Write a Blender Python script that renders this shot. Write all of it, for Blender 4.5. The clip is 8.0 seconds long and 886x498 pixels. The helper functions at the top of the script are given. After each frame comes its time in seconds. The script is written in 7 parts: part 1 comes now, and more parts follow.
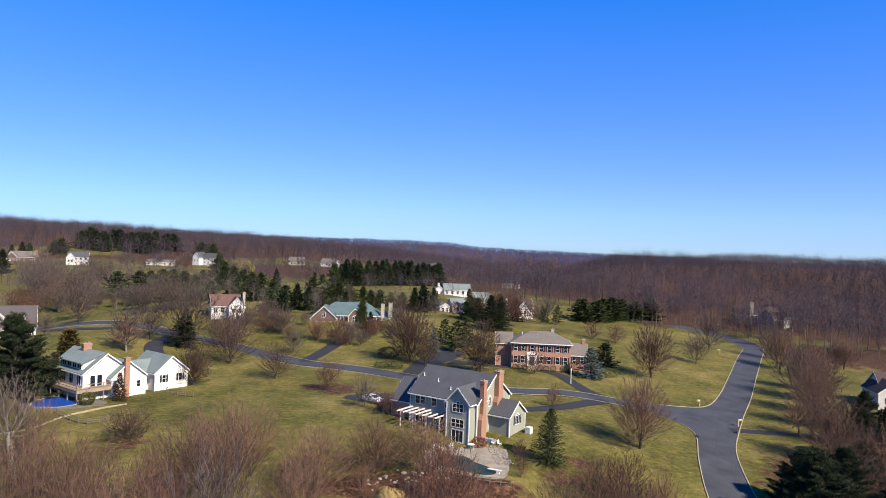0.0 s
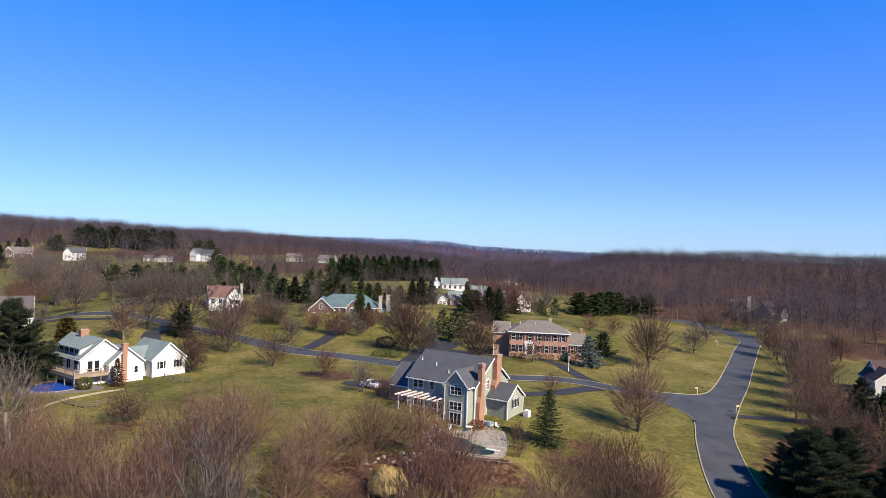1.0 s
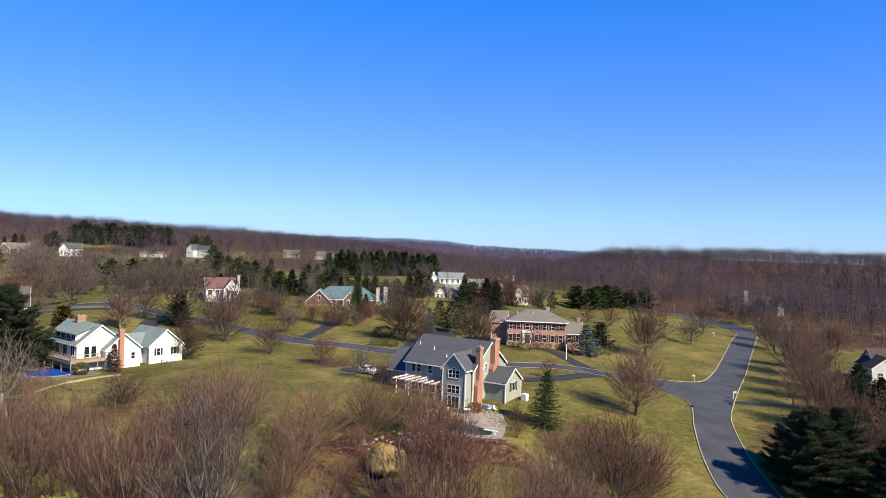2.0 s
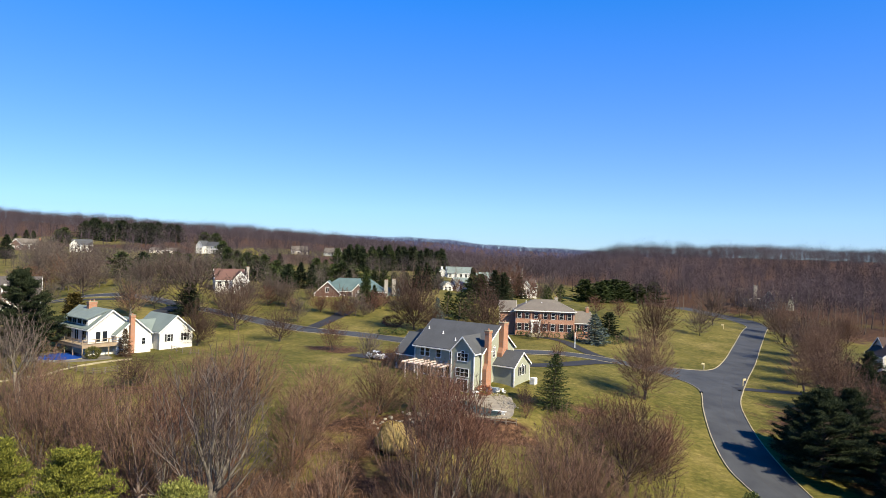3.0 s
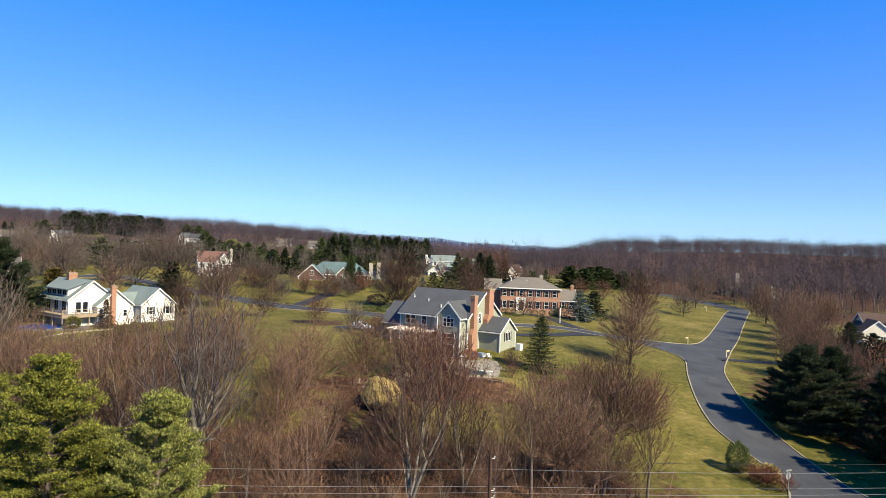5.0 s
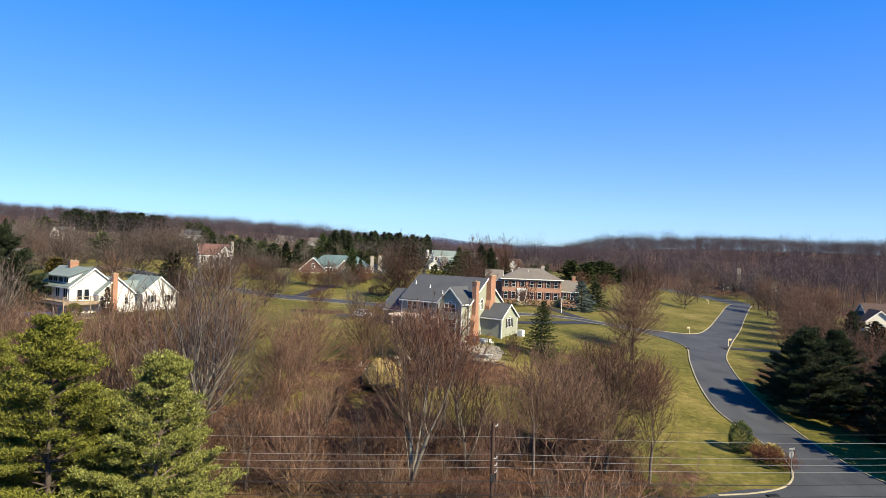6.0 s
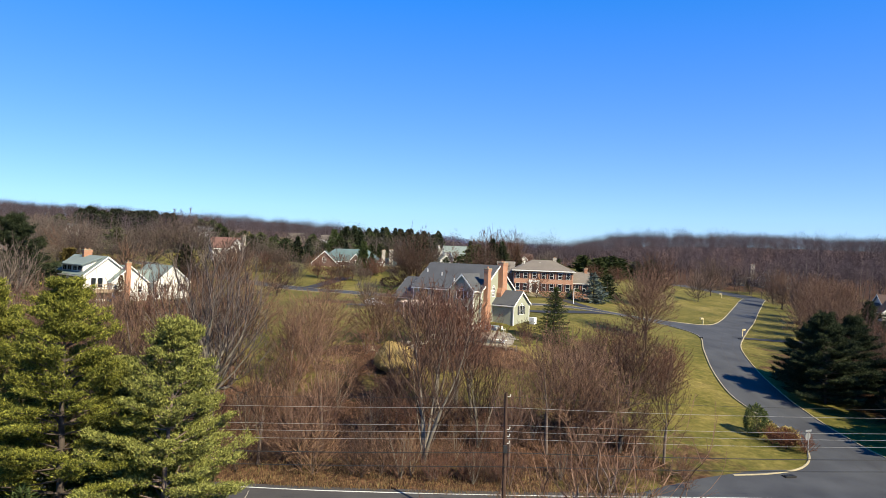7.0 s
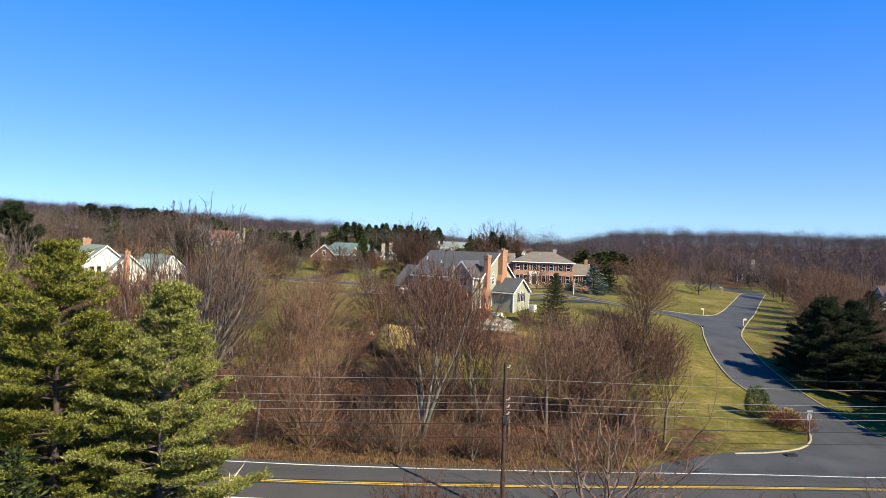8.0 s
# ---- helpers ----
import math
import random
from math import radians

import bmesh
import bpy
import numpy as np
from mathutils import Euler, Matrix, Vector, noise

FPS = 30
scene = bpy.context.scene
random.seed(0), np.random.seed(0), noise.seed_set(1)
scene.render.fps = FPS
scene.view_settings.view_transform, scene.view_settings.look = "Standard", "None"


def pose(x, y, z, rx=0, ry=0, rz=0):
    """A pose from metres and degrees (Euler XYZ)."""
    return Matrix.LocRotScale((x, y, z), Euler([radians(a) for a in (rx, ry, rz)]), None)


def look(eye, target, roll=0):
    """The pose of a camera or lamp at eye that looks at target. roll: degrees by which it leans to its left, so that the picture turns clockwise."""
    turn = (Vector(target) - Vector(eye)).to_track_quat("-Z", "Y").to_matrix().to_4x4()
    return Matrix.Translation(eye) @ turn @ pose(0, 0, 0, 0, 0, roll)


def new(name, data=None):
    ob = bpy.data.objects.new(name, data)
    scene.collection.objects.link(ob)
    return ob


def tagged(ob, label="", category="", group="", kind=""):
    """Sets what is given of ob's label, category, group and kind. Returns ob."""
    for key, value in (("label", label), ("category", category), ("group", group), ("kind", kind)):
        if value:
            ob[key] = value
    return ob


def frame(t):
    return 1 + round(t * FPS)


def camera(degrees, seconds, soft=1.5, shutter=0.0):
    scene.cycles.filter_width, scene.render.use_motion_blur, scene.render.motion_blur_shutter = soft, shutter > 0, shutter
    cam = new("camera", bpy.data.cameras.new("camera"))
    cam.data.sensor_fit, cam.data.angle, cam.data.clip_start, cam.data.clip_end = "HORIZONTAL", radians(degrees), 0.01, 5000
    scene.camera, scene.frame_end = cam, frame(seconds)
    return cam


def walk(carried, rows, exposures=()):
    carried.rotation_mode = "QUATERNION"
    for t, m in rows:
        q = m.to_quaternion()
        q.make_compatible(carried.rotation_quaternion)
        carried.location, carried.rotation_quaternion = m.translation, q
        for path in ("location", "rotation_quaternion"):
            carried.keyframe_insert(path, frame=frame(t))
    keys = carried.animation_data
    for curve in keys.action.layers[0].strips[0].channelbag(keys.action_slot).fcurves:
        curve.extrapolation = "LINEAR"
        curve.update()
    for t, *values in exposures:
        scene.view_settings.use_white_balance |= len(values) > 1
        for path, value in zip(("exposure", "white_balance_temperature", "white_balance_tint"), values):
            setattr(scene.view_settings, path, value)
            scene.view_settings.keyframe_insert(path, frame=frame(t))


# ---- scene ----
cam = camera(65.7, 8.0, soft=0.8)
METRES, EYE, TILT, LEAN, TURN = 21.0, 36.0, 0.0, -2.08, 0.0
ROWS = [
    (0.0, 0.0, 0.0, 0.0, 0.0, 0.0, 0.0),
    (0.5, -0.0032, -0.0014, -0.0674, -0.02, 0.0, 0.0),
    (1.0, -0.0043, -0.0011, -0.1342, -0.21, 0.0, 0.0),
    (1.5, -0.0083, 0.0045, -0.2, -0.62, 0.0, 0.0),
    (3.0, -0.0194, -0.006, -0.3976, 0.19, 0.0, 0.0),
    (3.5, -0.0208, -0.0128, -0.4595, 0.34, 0.0, 0.0),
    (4.0, -0.0257, -0.0121, -0.5282, 0.09, 0.0, 0.0),
    (4.5, -0.0276, 0.0013, -0.6034, -1.12, 0.0, 0.0),
    (6.0, -0.0355, 0.0211, -0.7854, -1.04, 0.0, 0.0),
    (6.5, -0.0403, 0.0282, -0.8343, -0.53, 0.0, 0.0),
    (7.0, -0.0402, 0.0358, -0.8887, -0.12, 0.0, 0.0),
    (7.5, -0.0372, 0.0458, -0.9444, -0.06, 0.0, 0.0),
    (8.0, -0.0361, 0.0554, -0.9921, -0.11, 0.0, 0.0),
]
walk(cam, [(t, pose(0, 0, EYE, TILT, LEAN, TURN) @ pose(METRES * x, METRES * y, METRES * z, 90 + pitch, roll, yaw)) for t, x, y, z, yaw, pitch, roll in ROWS], exposures=((0.0, 1.06, 6350, 12), (1.5, 1.08, 6400, 12), (3.0, 1.18, 6750, 3), (8.0, 1.24, 6900, 2)))
# ---------------------------------------------------------------- light
SUN_FROM = Vector((0.72, -0.69, 0)).normalized()
SUN_HIGH = radians(40)
world = bpy.data.worlds.new("sky")
scene.world = world
world.use_nodes = True
wn, wl = world.node_tree.nodes, world.node_tree.links
wn.clear()
sky = wn.new("ShaderNodeTexSky")
sky.sky_type = "NISHITA"
sky.sun_disc = False
sky.sun_elevation = SUN_HIGH
sky.sun_rotation = math.atan2(SUN_FROM.x, SUN_FROM.y)
sky.air_density, sky.dust_density, sky.ozone_density = 1.0, 0.0, 4.0
tone = wn.new("ShaderNodeHueSaturation")
tone.inputs["Saturation"].default_value = 1.75
back = wn.new("ShaderNodeBackground")
back.inputs["Strength"].default_value = 0.105
wout = wn.new("ShaderNodeOutputWorld")
tint = wn.new("ShaderNodeMix")
tint.data_type, tint.blend_type = "RGBA", "MULTIPLY"
tint.inputs["Factor"].default_value = 1.0
tint.inputs[7].default_value = (0.765, 0.92, 1.37, 1)
even = wn.new("ShaderNodeGamma")
even.inputs["Gamma"].default_value = 0.7
wl.new(sky.outputs[0], even.inputs["Color"])
wl.new(even.outputs[0], tone.inputs["Color"])
wl.new(tone.outputs[0], tint.inputs[6])
split, join = wn.new("ShaderNodeSeparateColor"), wn.new("ShaderNodeCombineColor")
wl.new(tint.outputs[2], split.inputs[0])
for channel, power, gain in (("Red", 0.6, 1.131), ("Green", 0.8, 1.134), ("Blue", 0.8, 1.484)):
    curve, scale = wn.new("ShaderNodeMath"), wn.new("ShaderNodeMath")
    curve.operation, scale.operation = "POWER", "MULTIPLY"
    curve.inputs[1].default_value, scale.inputs[1].default_value = power, gain
    wl.new(split.outputs[channel], curve.inputs[0])
    wl.new(curve.outputs[0], scale.inputs[0])
    wl.new(scale.outputs[0], join.inputs[channel])
wl.new(join.outputs[0], back.inputs["Color"])
wl.new(back.outputs[0], wout.inputs["Surface"])

sun = new("sun", bpy.data.lights.new("sun", "SUN"))
sun.data.energy, sun.data.angle, sun.data.color = 5.0, radians(0.53), (1.0, 0.875, 0.69)
sun_way = Vector((SUN_FROM.x * math.cos(SUN_HIGH), SUN_FROM.y * math.cos(SUN_HIGH), math.sin(SUN_HIGH)))
sun.matrix_world = look(sun_way * 300, (0, 0, 0))


# ---------------------------------------------------------------- materials
def nodes_of(m):
    m.use_nodes = True
    return m.node_tree.nodes, m.node_tree.links, m.node_tree.nodes["Principled BSDF"]


def mat(name, colour, rough=0.8, vary=0.25, size=1.0, grain=6.0, bump=0.3, metal=0.0, second=None, per_object=0.0, spec=0.3):
    """A surface with two scales of variation: stains of about `size` metres, grain `grain` times finer, and relief."""
    m = bpy.data.materials.new(name)
    n, l, b = nodes_of(m)
    co = n.new("ShaderNodeTexCoord")
    big, fine = n.new("ShaderNodeTexNoise"), n.new("ShaderNodeTexNoise")
    big.inputs["Scale"].default_value, fine.inputs["Scale"].default_value = 1 / size, grain / size
    big.inputs["Detail"].default_value, fine.inputs["Detail"].default_value = 4, 3
    for t in (big, fine):
        l.new(co.outputs["Object"], t.inputs["Vector"])
    ramp = n.new("ShaderNodeValToRGB")
    other = second or tuple(c * (1 - vary) for c in colour)
    ramp.color_ramp.elements[0].position, ramp.color_ramp.elements[1].position = 0.33, 0.67
    ramp.color_ramp.elements[0].color, ramp.color_ramp.elements[1].color = (*other, 1), (*colour, 1)
    l.new(big.outputs["Fac"], ramp.inputs["Fac"])
    value = n.new("ShaderNodeHueSaturation")
    amount = n.new("ShaderNodeMapRange")
    amount.inputs["To Min"].default_value, amount.inputs["To Max"].default_value = 1 - vary, 1 + vary
    l.new(fine.outputs["Fac"], amount.inputs["Value"])
    l.new(ramp.outputs["Color"], value.inputs["Color"])
    if per_object:
        info, span, mul = n.new("ShaderNodeObjectInfo"), n.new("ShaderNodeMapRange"), n.new("ShaderNodeMath")
        span.inputs["To Min"].default_value, span.inputs["To Max"].default_value = 1 - per_object, 1 + per_object
        mul.operation = "MULTIPLY"
        l.new(info.outputs["Random"], span.inputs["Value"])
        l.new(span.outputs[0], mul.inputs[0])
        l.new(amount.outputs[0], mul.inputs[1])
        l.new(mul.outputs[0], value.inputs["Value"])
    else:
        l.new(amount.outputs[0], value.inputs["Value"])
    l.new(value.outputs["Color"], b.inputs["Base Color"])
    b.inputs["Roughness"].default_value, b.inputs["Metallic"].default_value = rough, metal
    b.inputs["Specular IOR Level"].default_value = spec
    if bump:
        r = n.new("ShaderNodeBump")
        r.inputs["Strength"].default_value, r.inputs["Distance"].default_value = bump, 0.03
        l.new(fine.outputs["Fac"], r.inputs["Height"])
        l.new(r.outputs["Normal"], b.inputs["Normal"])
    return m


def island_mat(name, colours, rough=0.85, spec=0.2, by_tree=False):
    """Many small loose pieces in one mesh, each with a colour of its own between those given."""
    m = bpy.data.materials.new(name)
    n, l, b = nodes_of(m)
    geo, ramp = n.new("ShaderNodeNewGeometry"), n.new("ShaderNodeValToRGB")
    while len(ramp.color_ramp.elements) < len(colours):
        ramp.color_ramp.elements.new(0.5)
    for i, c in enumerate(colours):
        e = ramp.color_ramp.elements[i]
        e.position, e.color = i / (len(colours) - 1), (*c, 1)
    info, span, value = n.new("ShaderNodeObjectInfo"), n.new("ShaderNodeMapRange"), n.new("ShaderNodeHueSaturation")
    span.inputs["To Min"].default_value, span.inputs["To Max"].default_value = 0.78, 1.22
    l.new(geo.outputs["Random Per Island"], ramp.inputs["Fac"])
    if by_tree:
        tone = n.new("ShaderNodeAttribute")
        tone.attribute_name = "tone"
        span.inputs["To Min"].default_value, span.inputs["To Max"].default_value = 0.48, 1.52
        l.new(tone.outputs["Fac"], span.inputs["Value"])
        warm = n.new("ShaderNodeMapRange")
        warm.inputs["To Min"].default_value, warm.inputs["To Max"].default_value = 0.49, 0.515
        l.new(tone.outputs["Fac"], warm.inputs["Value"])
        l.new(warm.outputs[0], value.inputs["Hue"])
    else:
        l.new(info.outputs["Random"], span.inputs["Value"])
    l.new(span.outputs[0], value.inputs["Value"])
    l.new(ramp.outputs["Color"], value.inputs["Color"])
    l.new(value.outputs["Color"], b.inputs["Base Color"])
    b.inputs["Roughness"].default_value = rough
    b.inputs["Specular IOR Level"].default_value = spec
    return m


def lined_mat(name, colour, dark, pitch, vertical=False, rough=0.8, vary=0.12, bump=0.5, thick=0.12):
    """Courses of boards, shingles or bricks: thin darker joints every `pitch` metres up the wall, with stains and grain."""
    m = mat(name, colour, rough, vary, 2.5, 10, 0.2)
    n, l, b = m.node_tree.nodes, m.node_tree.links, m.node_tree.nodes["Principled BSDF"]
    co, sep = n.new("ShaderNodeTexCoord"), n.new("ShaderNodeSeparateXYZ")
    l.new(co.outputs["Object"], sep.inputs[0])
    div, frac, less = n.new("ShaderNodeMath"), n.new("ShaderNodeMath"), n.new("ShaderNodeMath")
    div.operation, frac.operation, less.operation = "DIVIDE", "FRACT", "LESS_THAN"
    div.inputs[1].default_value, less.inputs[1].default_value = pitch, thick
    l.new(sep.outputs["Z"], div.inputs[0])
    l.new(div.outputs[0], frac.inputs[0])
    l.new(frac.outputs[0], less.inputs[0])
    mix = n.new("ShaderNodeMix")
    mix.data_type = "RGBA"
    source = b.inputs["Base Color"].links[0].from_socket
    l.new(less.outputs[0], mix.inputs["Factor"])
    l.new(source, mix.inputs[6])
    mix.inputs[7].default_value = (*dark, 1)
    l.new(mix.outputs[2], b.inputs["Base Color"])
    return m


def brick_mat(name, one, two, mortar):
    m = bpy.data.materials.new(name)
    n, l, b = nodes_of(m)
    co, add, sep, com = n.new("ShaderNodeTexCoord"), n.new("ShaderNodeMath"), n.new("ShaderNodeSeparateXYZ"), n.new("ShaderNodeCombineXYZ")
    l.new(co.outputs["Object"], sep.inputs[0])
    l.new(sep.outputs["X"], add.inputs[0])
    l.new(sep.outputs["Y"], add.inputs[1])
    l.new(add.outputs[0], com.inputs["X"])
    l.new(sep.outputs["Z"], com.inputs["Y"])
    br = n.new("ShaderNodeTexBrick")
    br.inputs["Scale"].default_value = 1.0
    br.inputs["Brick Width"].default_value, br.inputs["Row Height"].default_value, br.inputs["Mortar Size"].default_value = 0.22, 0.075, 0.008
    br.inputs["Color1"].default_value, br.inputs["Color2"].default_value, br.inputs["Mortar"].default_value = (*one, 1), (*two, 1), (*mortar, 1)
    l.new(com.outputs[0], br.inputs["Vector"])
    stain, value, amount = n.new("ShaderNodeTexNoise"), n.new("ShaderNodeHueSaturation"), n.new("ShaderNodeMapRange")
    stain.inputs["Scale"].default_value = 0.7
    stain.inputs["Detail"].default_value = 6
    amount.inputs["To Min"].default_value, amount.inputs["To Max"].default_value = 0.75, 1.25
    l.new(co.outputs["Object"], stain.inputs["Vector"])
    l.new(stain.outputs["Fac"], amount.inputs["Value"])
    l.new(amount.outputs[0], value.inputs["Value"])
    l.new(br.outputs["Color"], value.inputs["Color"])
    l.new(value.outputs["Color"], b.inputs["Base Color"])
    b.inputs["Roughness"].default_value = 0.85
    return m


def glass_mat():
    m = bpy.data.materials.new("window_glass")
    n, l, b = nodes_of(m)
    b.inputs["Base Color"].default_value = (0.012, 0.016, 0.022, 1)
    b.inputs["Roughness"].default_value = 0.06
    b.inputs["Specular IOR Level"].default_value = 0.6
    return m


def ground_mat():
    """Winter lawn in olive and straw; leaf litter where the mesh says so."""
    m = bpy.data.materials.new("lawn_and_litter")
    n, l, b = nodes_of(m)
    co = n.new("ShaderNodeTexCoord")

    def noise_at(scale, detail, stretch=None):
        t = n.new("ShaderNodeTexNoise")
        t.inputs["Scale"].default_value, t.inputs["Detail"].default_value = scale, detail
        t.inputs["Roughness"].default_value = 0.65
        if stretch:
            mp = n.new("ShaderNodeMapping")
            mp.inputs["Scale"].default_value = stretch
            l.new(co.outputs["Object"], mp.inputs["Vector"])
            l.new(mp.outputs[0], t.inputs["Vector"])
        else:
            l.new(co.outputs["Object"], t.inputs["Vector"])
        return t

    def ramp_of(source, stops):
        r = n.new("ShaderNodeValToRGB")
        while len(r.color_ramp.elements) < len(stops):
            r.color_ramp.elements.new(0.5)
        for e, (p, c) in zip(r.color_ramp.elements, stops):
            e.position, e.color = p, (*c, 1)
        l.new(source, r.inputs["Fac"])
        return r

    patch, fine, speck = noise_at(0.075, 8), noise_at(1.6, 9), noise_at(0.9, 8, (0.8, 1.2, 1))
    grass = ramp_of(patch.outputs["Fac"], [(0.33, GRASS[0]), (0.45, GRASS[1]), (0.55, GRASS[2]), (0.68, GRASS[3])])
    streak = ramp_of(speck.outputs["Fac"], [(0.34, GRASS[0]), (0.48, GRASS[1]), (0.56, GRASS[2]), (0.68, GRASS[3])])
    mixg = n.new("ShaderNodeMix")
    mixg.data_type = "RGBA"
    mixg.inputs["Factor"].default_value = 0.4
    l.new(grass.outputs[0], mixg.inputs[6])
    l.new(streak.outputs[0], mixg.inputs[7])
    litter = ramp_of(fine.outputs["Fac"], [(0.3, LITTER[0]), (0.5, LITTER[1]), (0.68, LITTER[2])])
    at = n.new("ShaderNodeAttribute")
    at.attribute_name = "litter"
    edge, rag = n.new("ShaderNodeMath"), n.new("ShaderNodeMapRange")
    edge.operation = "ADD"
    shift = n.new("ShaderNodeMapRange")
    shift.inputs["From Min"].default_value, shift.inputs["From Max"].default_value = 0.3, 0.7
    shift.inputs["To Min"].default_value, shift.inputs["To Max"].default_value = -0.35, 0.35
    rag_noise = noise_at(0.22, 7)
    l.new(rag_noise.outputs["Fac"], shift.inputs["Value"])
    l.new(at.outputs["Fac"], edge.inputs[0])
    l.new(shift.outputs[0], edge.inputs[1])
    rag.inputs["From Min"].default_value, rag.inputs["From Max"].default_value = 0.35, 0.65
    l.new(edge.outputs[0], rag.inputs["Value"])
    mixl = n.new("ShaderNodeMix")
    mixl.data_type = "RGBA"
    l.new(rag.outputs[0], mixl.inputs["Factor"])
    l.new(mixg.outputs[2], mixl.inputs[6])
    l.new(litter.outputs[0], mixl.inputs[7])
    value, amount = n.new("ShaderNodeHueSaturation"), n.new("ShaderNodeMapRange")
    amount.inputs["To Min"].default_value, amount.inputs["To Max"].default_value = 0.3, 1.7
    l.new(fine.outputs["Fac"], amount.inputs["Value"])
    l.new(amount.outputs[0], value.inputs["Value"])
    l.new(mixl.outputs[2], value.inputs["Color"])
    l.new(value.outputs["Color"], b.inputs["Base Color"])
    b.inputs["Roughness"].default_value = 0.95
    b.inputs["Specular IOR Level"].default_value = 0.1
    r = n.new("ShaderNodeBump")
    r.inputs["Strength"].default_value, r.inputs["Distance"].default_value = 0.7, 0.15
    l.new(fine.outputs["Fac"], r.inputs["Height"])
    l.new(r.outputs["Normal"], b.inputs["Normal"])
    return m


GRASS = [(0.0325, 0.0335, 0.0075), (0.0715, 0.0670, 0.0152), (0.1180, 0.0985, 0.0265), (0.1980, 0.1510, 0.0545)]
LITTER = [(0.0229, 0.0120, 0.0074), (0.0534, 0.0281, 0.0163), (0.1105, 0.0618, 0.0355)]
M_GROUND = ground_mat()
M_ROAD = mat("worn_asphalt", (0.046, 0.049, 0.0545), 0.9, 0.2, 4.0, 30, 0.3, second=(0.028, 0.030, 0.035))
M_MAIN = mat("dark_asphalt", (0.0503, 0.0481, 0.0488), 0.9, 0.15, 6.0, 40, 0.3, second=(0.0333, 0.0326, 0.034))
M_DRIVE = mat("sealed_asphalt", (0.0222, 0.0222, 0.0252), 0.85, 0.2, 4.0, 30, 0.3)
M_KERB = mat("concrete_kerb", (0.296, 0.2553, 0.1628), 0.9, 0.2, 1.5, 8, 0.3, second=(0.1998, 0.1739, 0.1184))
M_YELLOW = mat("yellow_road_paint", (0.451, 0.2952, 0.0246), 0.7, 0.2, 1.0, 8, 0.1)
M_WHITELINE = mat("white_road_paint", (0.5084, 0.5084, 0.492), 0.7, 0.2, 1.0, 8, 0.1)
M_PATIO = mat("pale_flagstone", (0.2664, 0.2294, 0.1739), 0.9, 0.25, 1.2, 5, 0.4, second=(0.1776, 0.1517, 0.1147))
M_GREYSIDE = lined_mat("grey_green_clapboard", (0.2664, 0.2775, 0.2146), (0.1813, 0.1887, 0.148), 0.15)
M_WHITESIDE = lined_mat("white_clapboard", (0.574, 0.5617, 0.5248), (0.37, 0.3626, 0.3404), 0.15)
M_TANSIDE = lined_mat("tan_clapboard", (0.37, 0.3256, 0.2516), (0.2664, 0.2368, 0.185), 0.15)
M_GREYPAVE = mat("grey_paving", (0.1406, 0.1258, 0.1073), 0.9, 0.25, 1.0, 5, 0.3, second=(0.0888, 0.0799, 0.0681))
M_RUST_DARK = island_mat("dark_maroon_twigs", [(0.0444, 0.0222, 0.0185), (0.074, 0.037, 0.0296), (0.111, 0.0592, 0.0444)])
M_WHITE = mat("white_trim_paint", (0.6396, 0.6314, 0.6068), 0.6, 0.08, 1.0, 8, 0.1)
M_GREYROOF = lined_mat("grey_shingle", (0.0651, 0.0681, 0.074), (0.0459, 0.0481, 0.0533), 0.12, rough=0.9, vary=0.2)
M_GREENROOF = lined_mat("grey_green_shingle", (0.148, 0.1813, 0.1702), (0.111, 0.1369, 0.1295), 0.12, rough=0.9, vary=0.18)
M_TANROOF = lined_mat("weathered_brown_shingle", (0.1406, 0.1221, 0.1036), (0.0962, 0.0851, 0.074), 0.12, rough=0.9, vary=0.2)
M_BLUEROOF = lined_mat("blue_green_shingle", (0.0777, 0.1184, 0.1221), (0.0555, 0.0888, 0.0925), 0.12, rough=0.9, vary=0.2)
M_CREAMSIDE = lined_mat("cream_stucco", (0.5412, 0.5084, 0.4346), (0.492, 0.4592, 0.3936), 0.6)
M_CREAM = mat("cream_render", (0.5576, 0.5248, 0.4592), 0.85, 0.12, 1.5, 8, 0.2)
M_SLATESIDE = lined_mat("slate_blue_clapboard", (0.0444, 0.0518, 0.074), (0.0296, 0.0333, 0.0481), 0.15)
M_STONESIDE = mat("mixed_fieldstone", (0.3108, 0.2812, 0.2368), 0.9, 0.35, 0.8, 5, 0.6, second=(0.185, 0.1628, 0.1406))
M_BROWNROOF = lined_mat("dark_brown_shingle", (0.0629, 0.0407, 0.0333), (0.0444, 0.0296, 0.0252), 0.12, rough=0.9, vary=0.2)
M_SLATEBROWN = lined_mat("grey_brown_shingle", (0.0777, 0.0681, 0.0651), (0.0555, 0.0488, 0.0474), 0.12, rough=0.9, vary=0.2)
M_REDROOF = lined_mat("reddish_shingle", (0.1184, 0.0629, 0.0518), (0.0814, 0.0444, 0.037), 0.12, rough=0.9, vary=0.2)
M_BRICK = brick_mat("orange_red_brick", (0.333, 0.1591, 0.0962), (0.2738, 0.1221, 0.0725), (0.296, 0.2368, 0.1887))
M_CHIMBRICK = brick_mat("pale_orange_brick", (0.3182, 0.1406, 0.074), (0.2664, 0.111, 0.0577), (0.2442, 0.1924, 0.1554))
M_DARKBRICK = brick_mat("brown_red_brick", (0.1184, 0.0629, 0.0503), (0.0925, 0.0503, 0.0407), (0.1258, 0.1036, 0.0888))
M_STONE = mat("pale_fieldstone", (0.3552, 0.333, 0.2886), 0.9, 0.3, 0.6, 6, 0.6, second=(0.2442, 0.222, 0.1924))
M_GLASS = glass_mat()
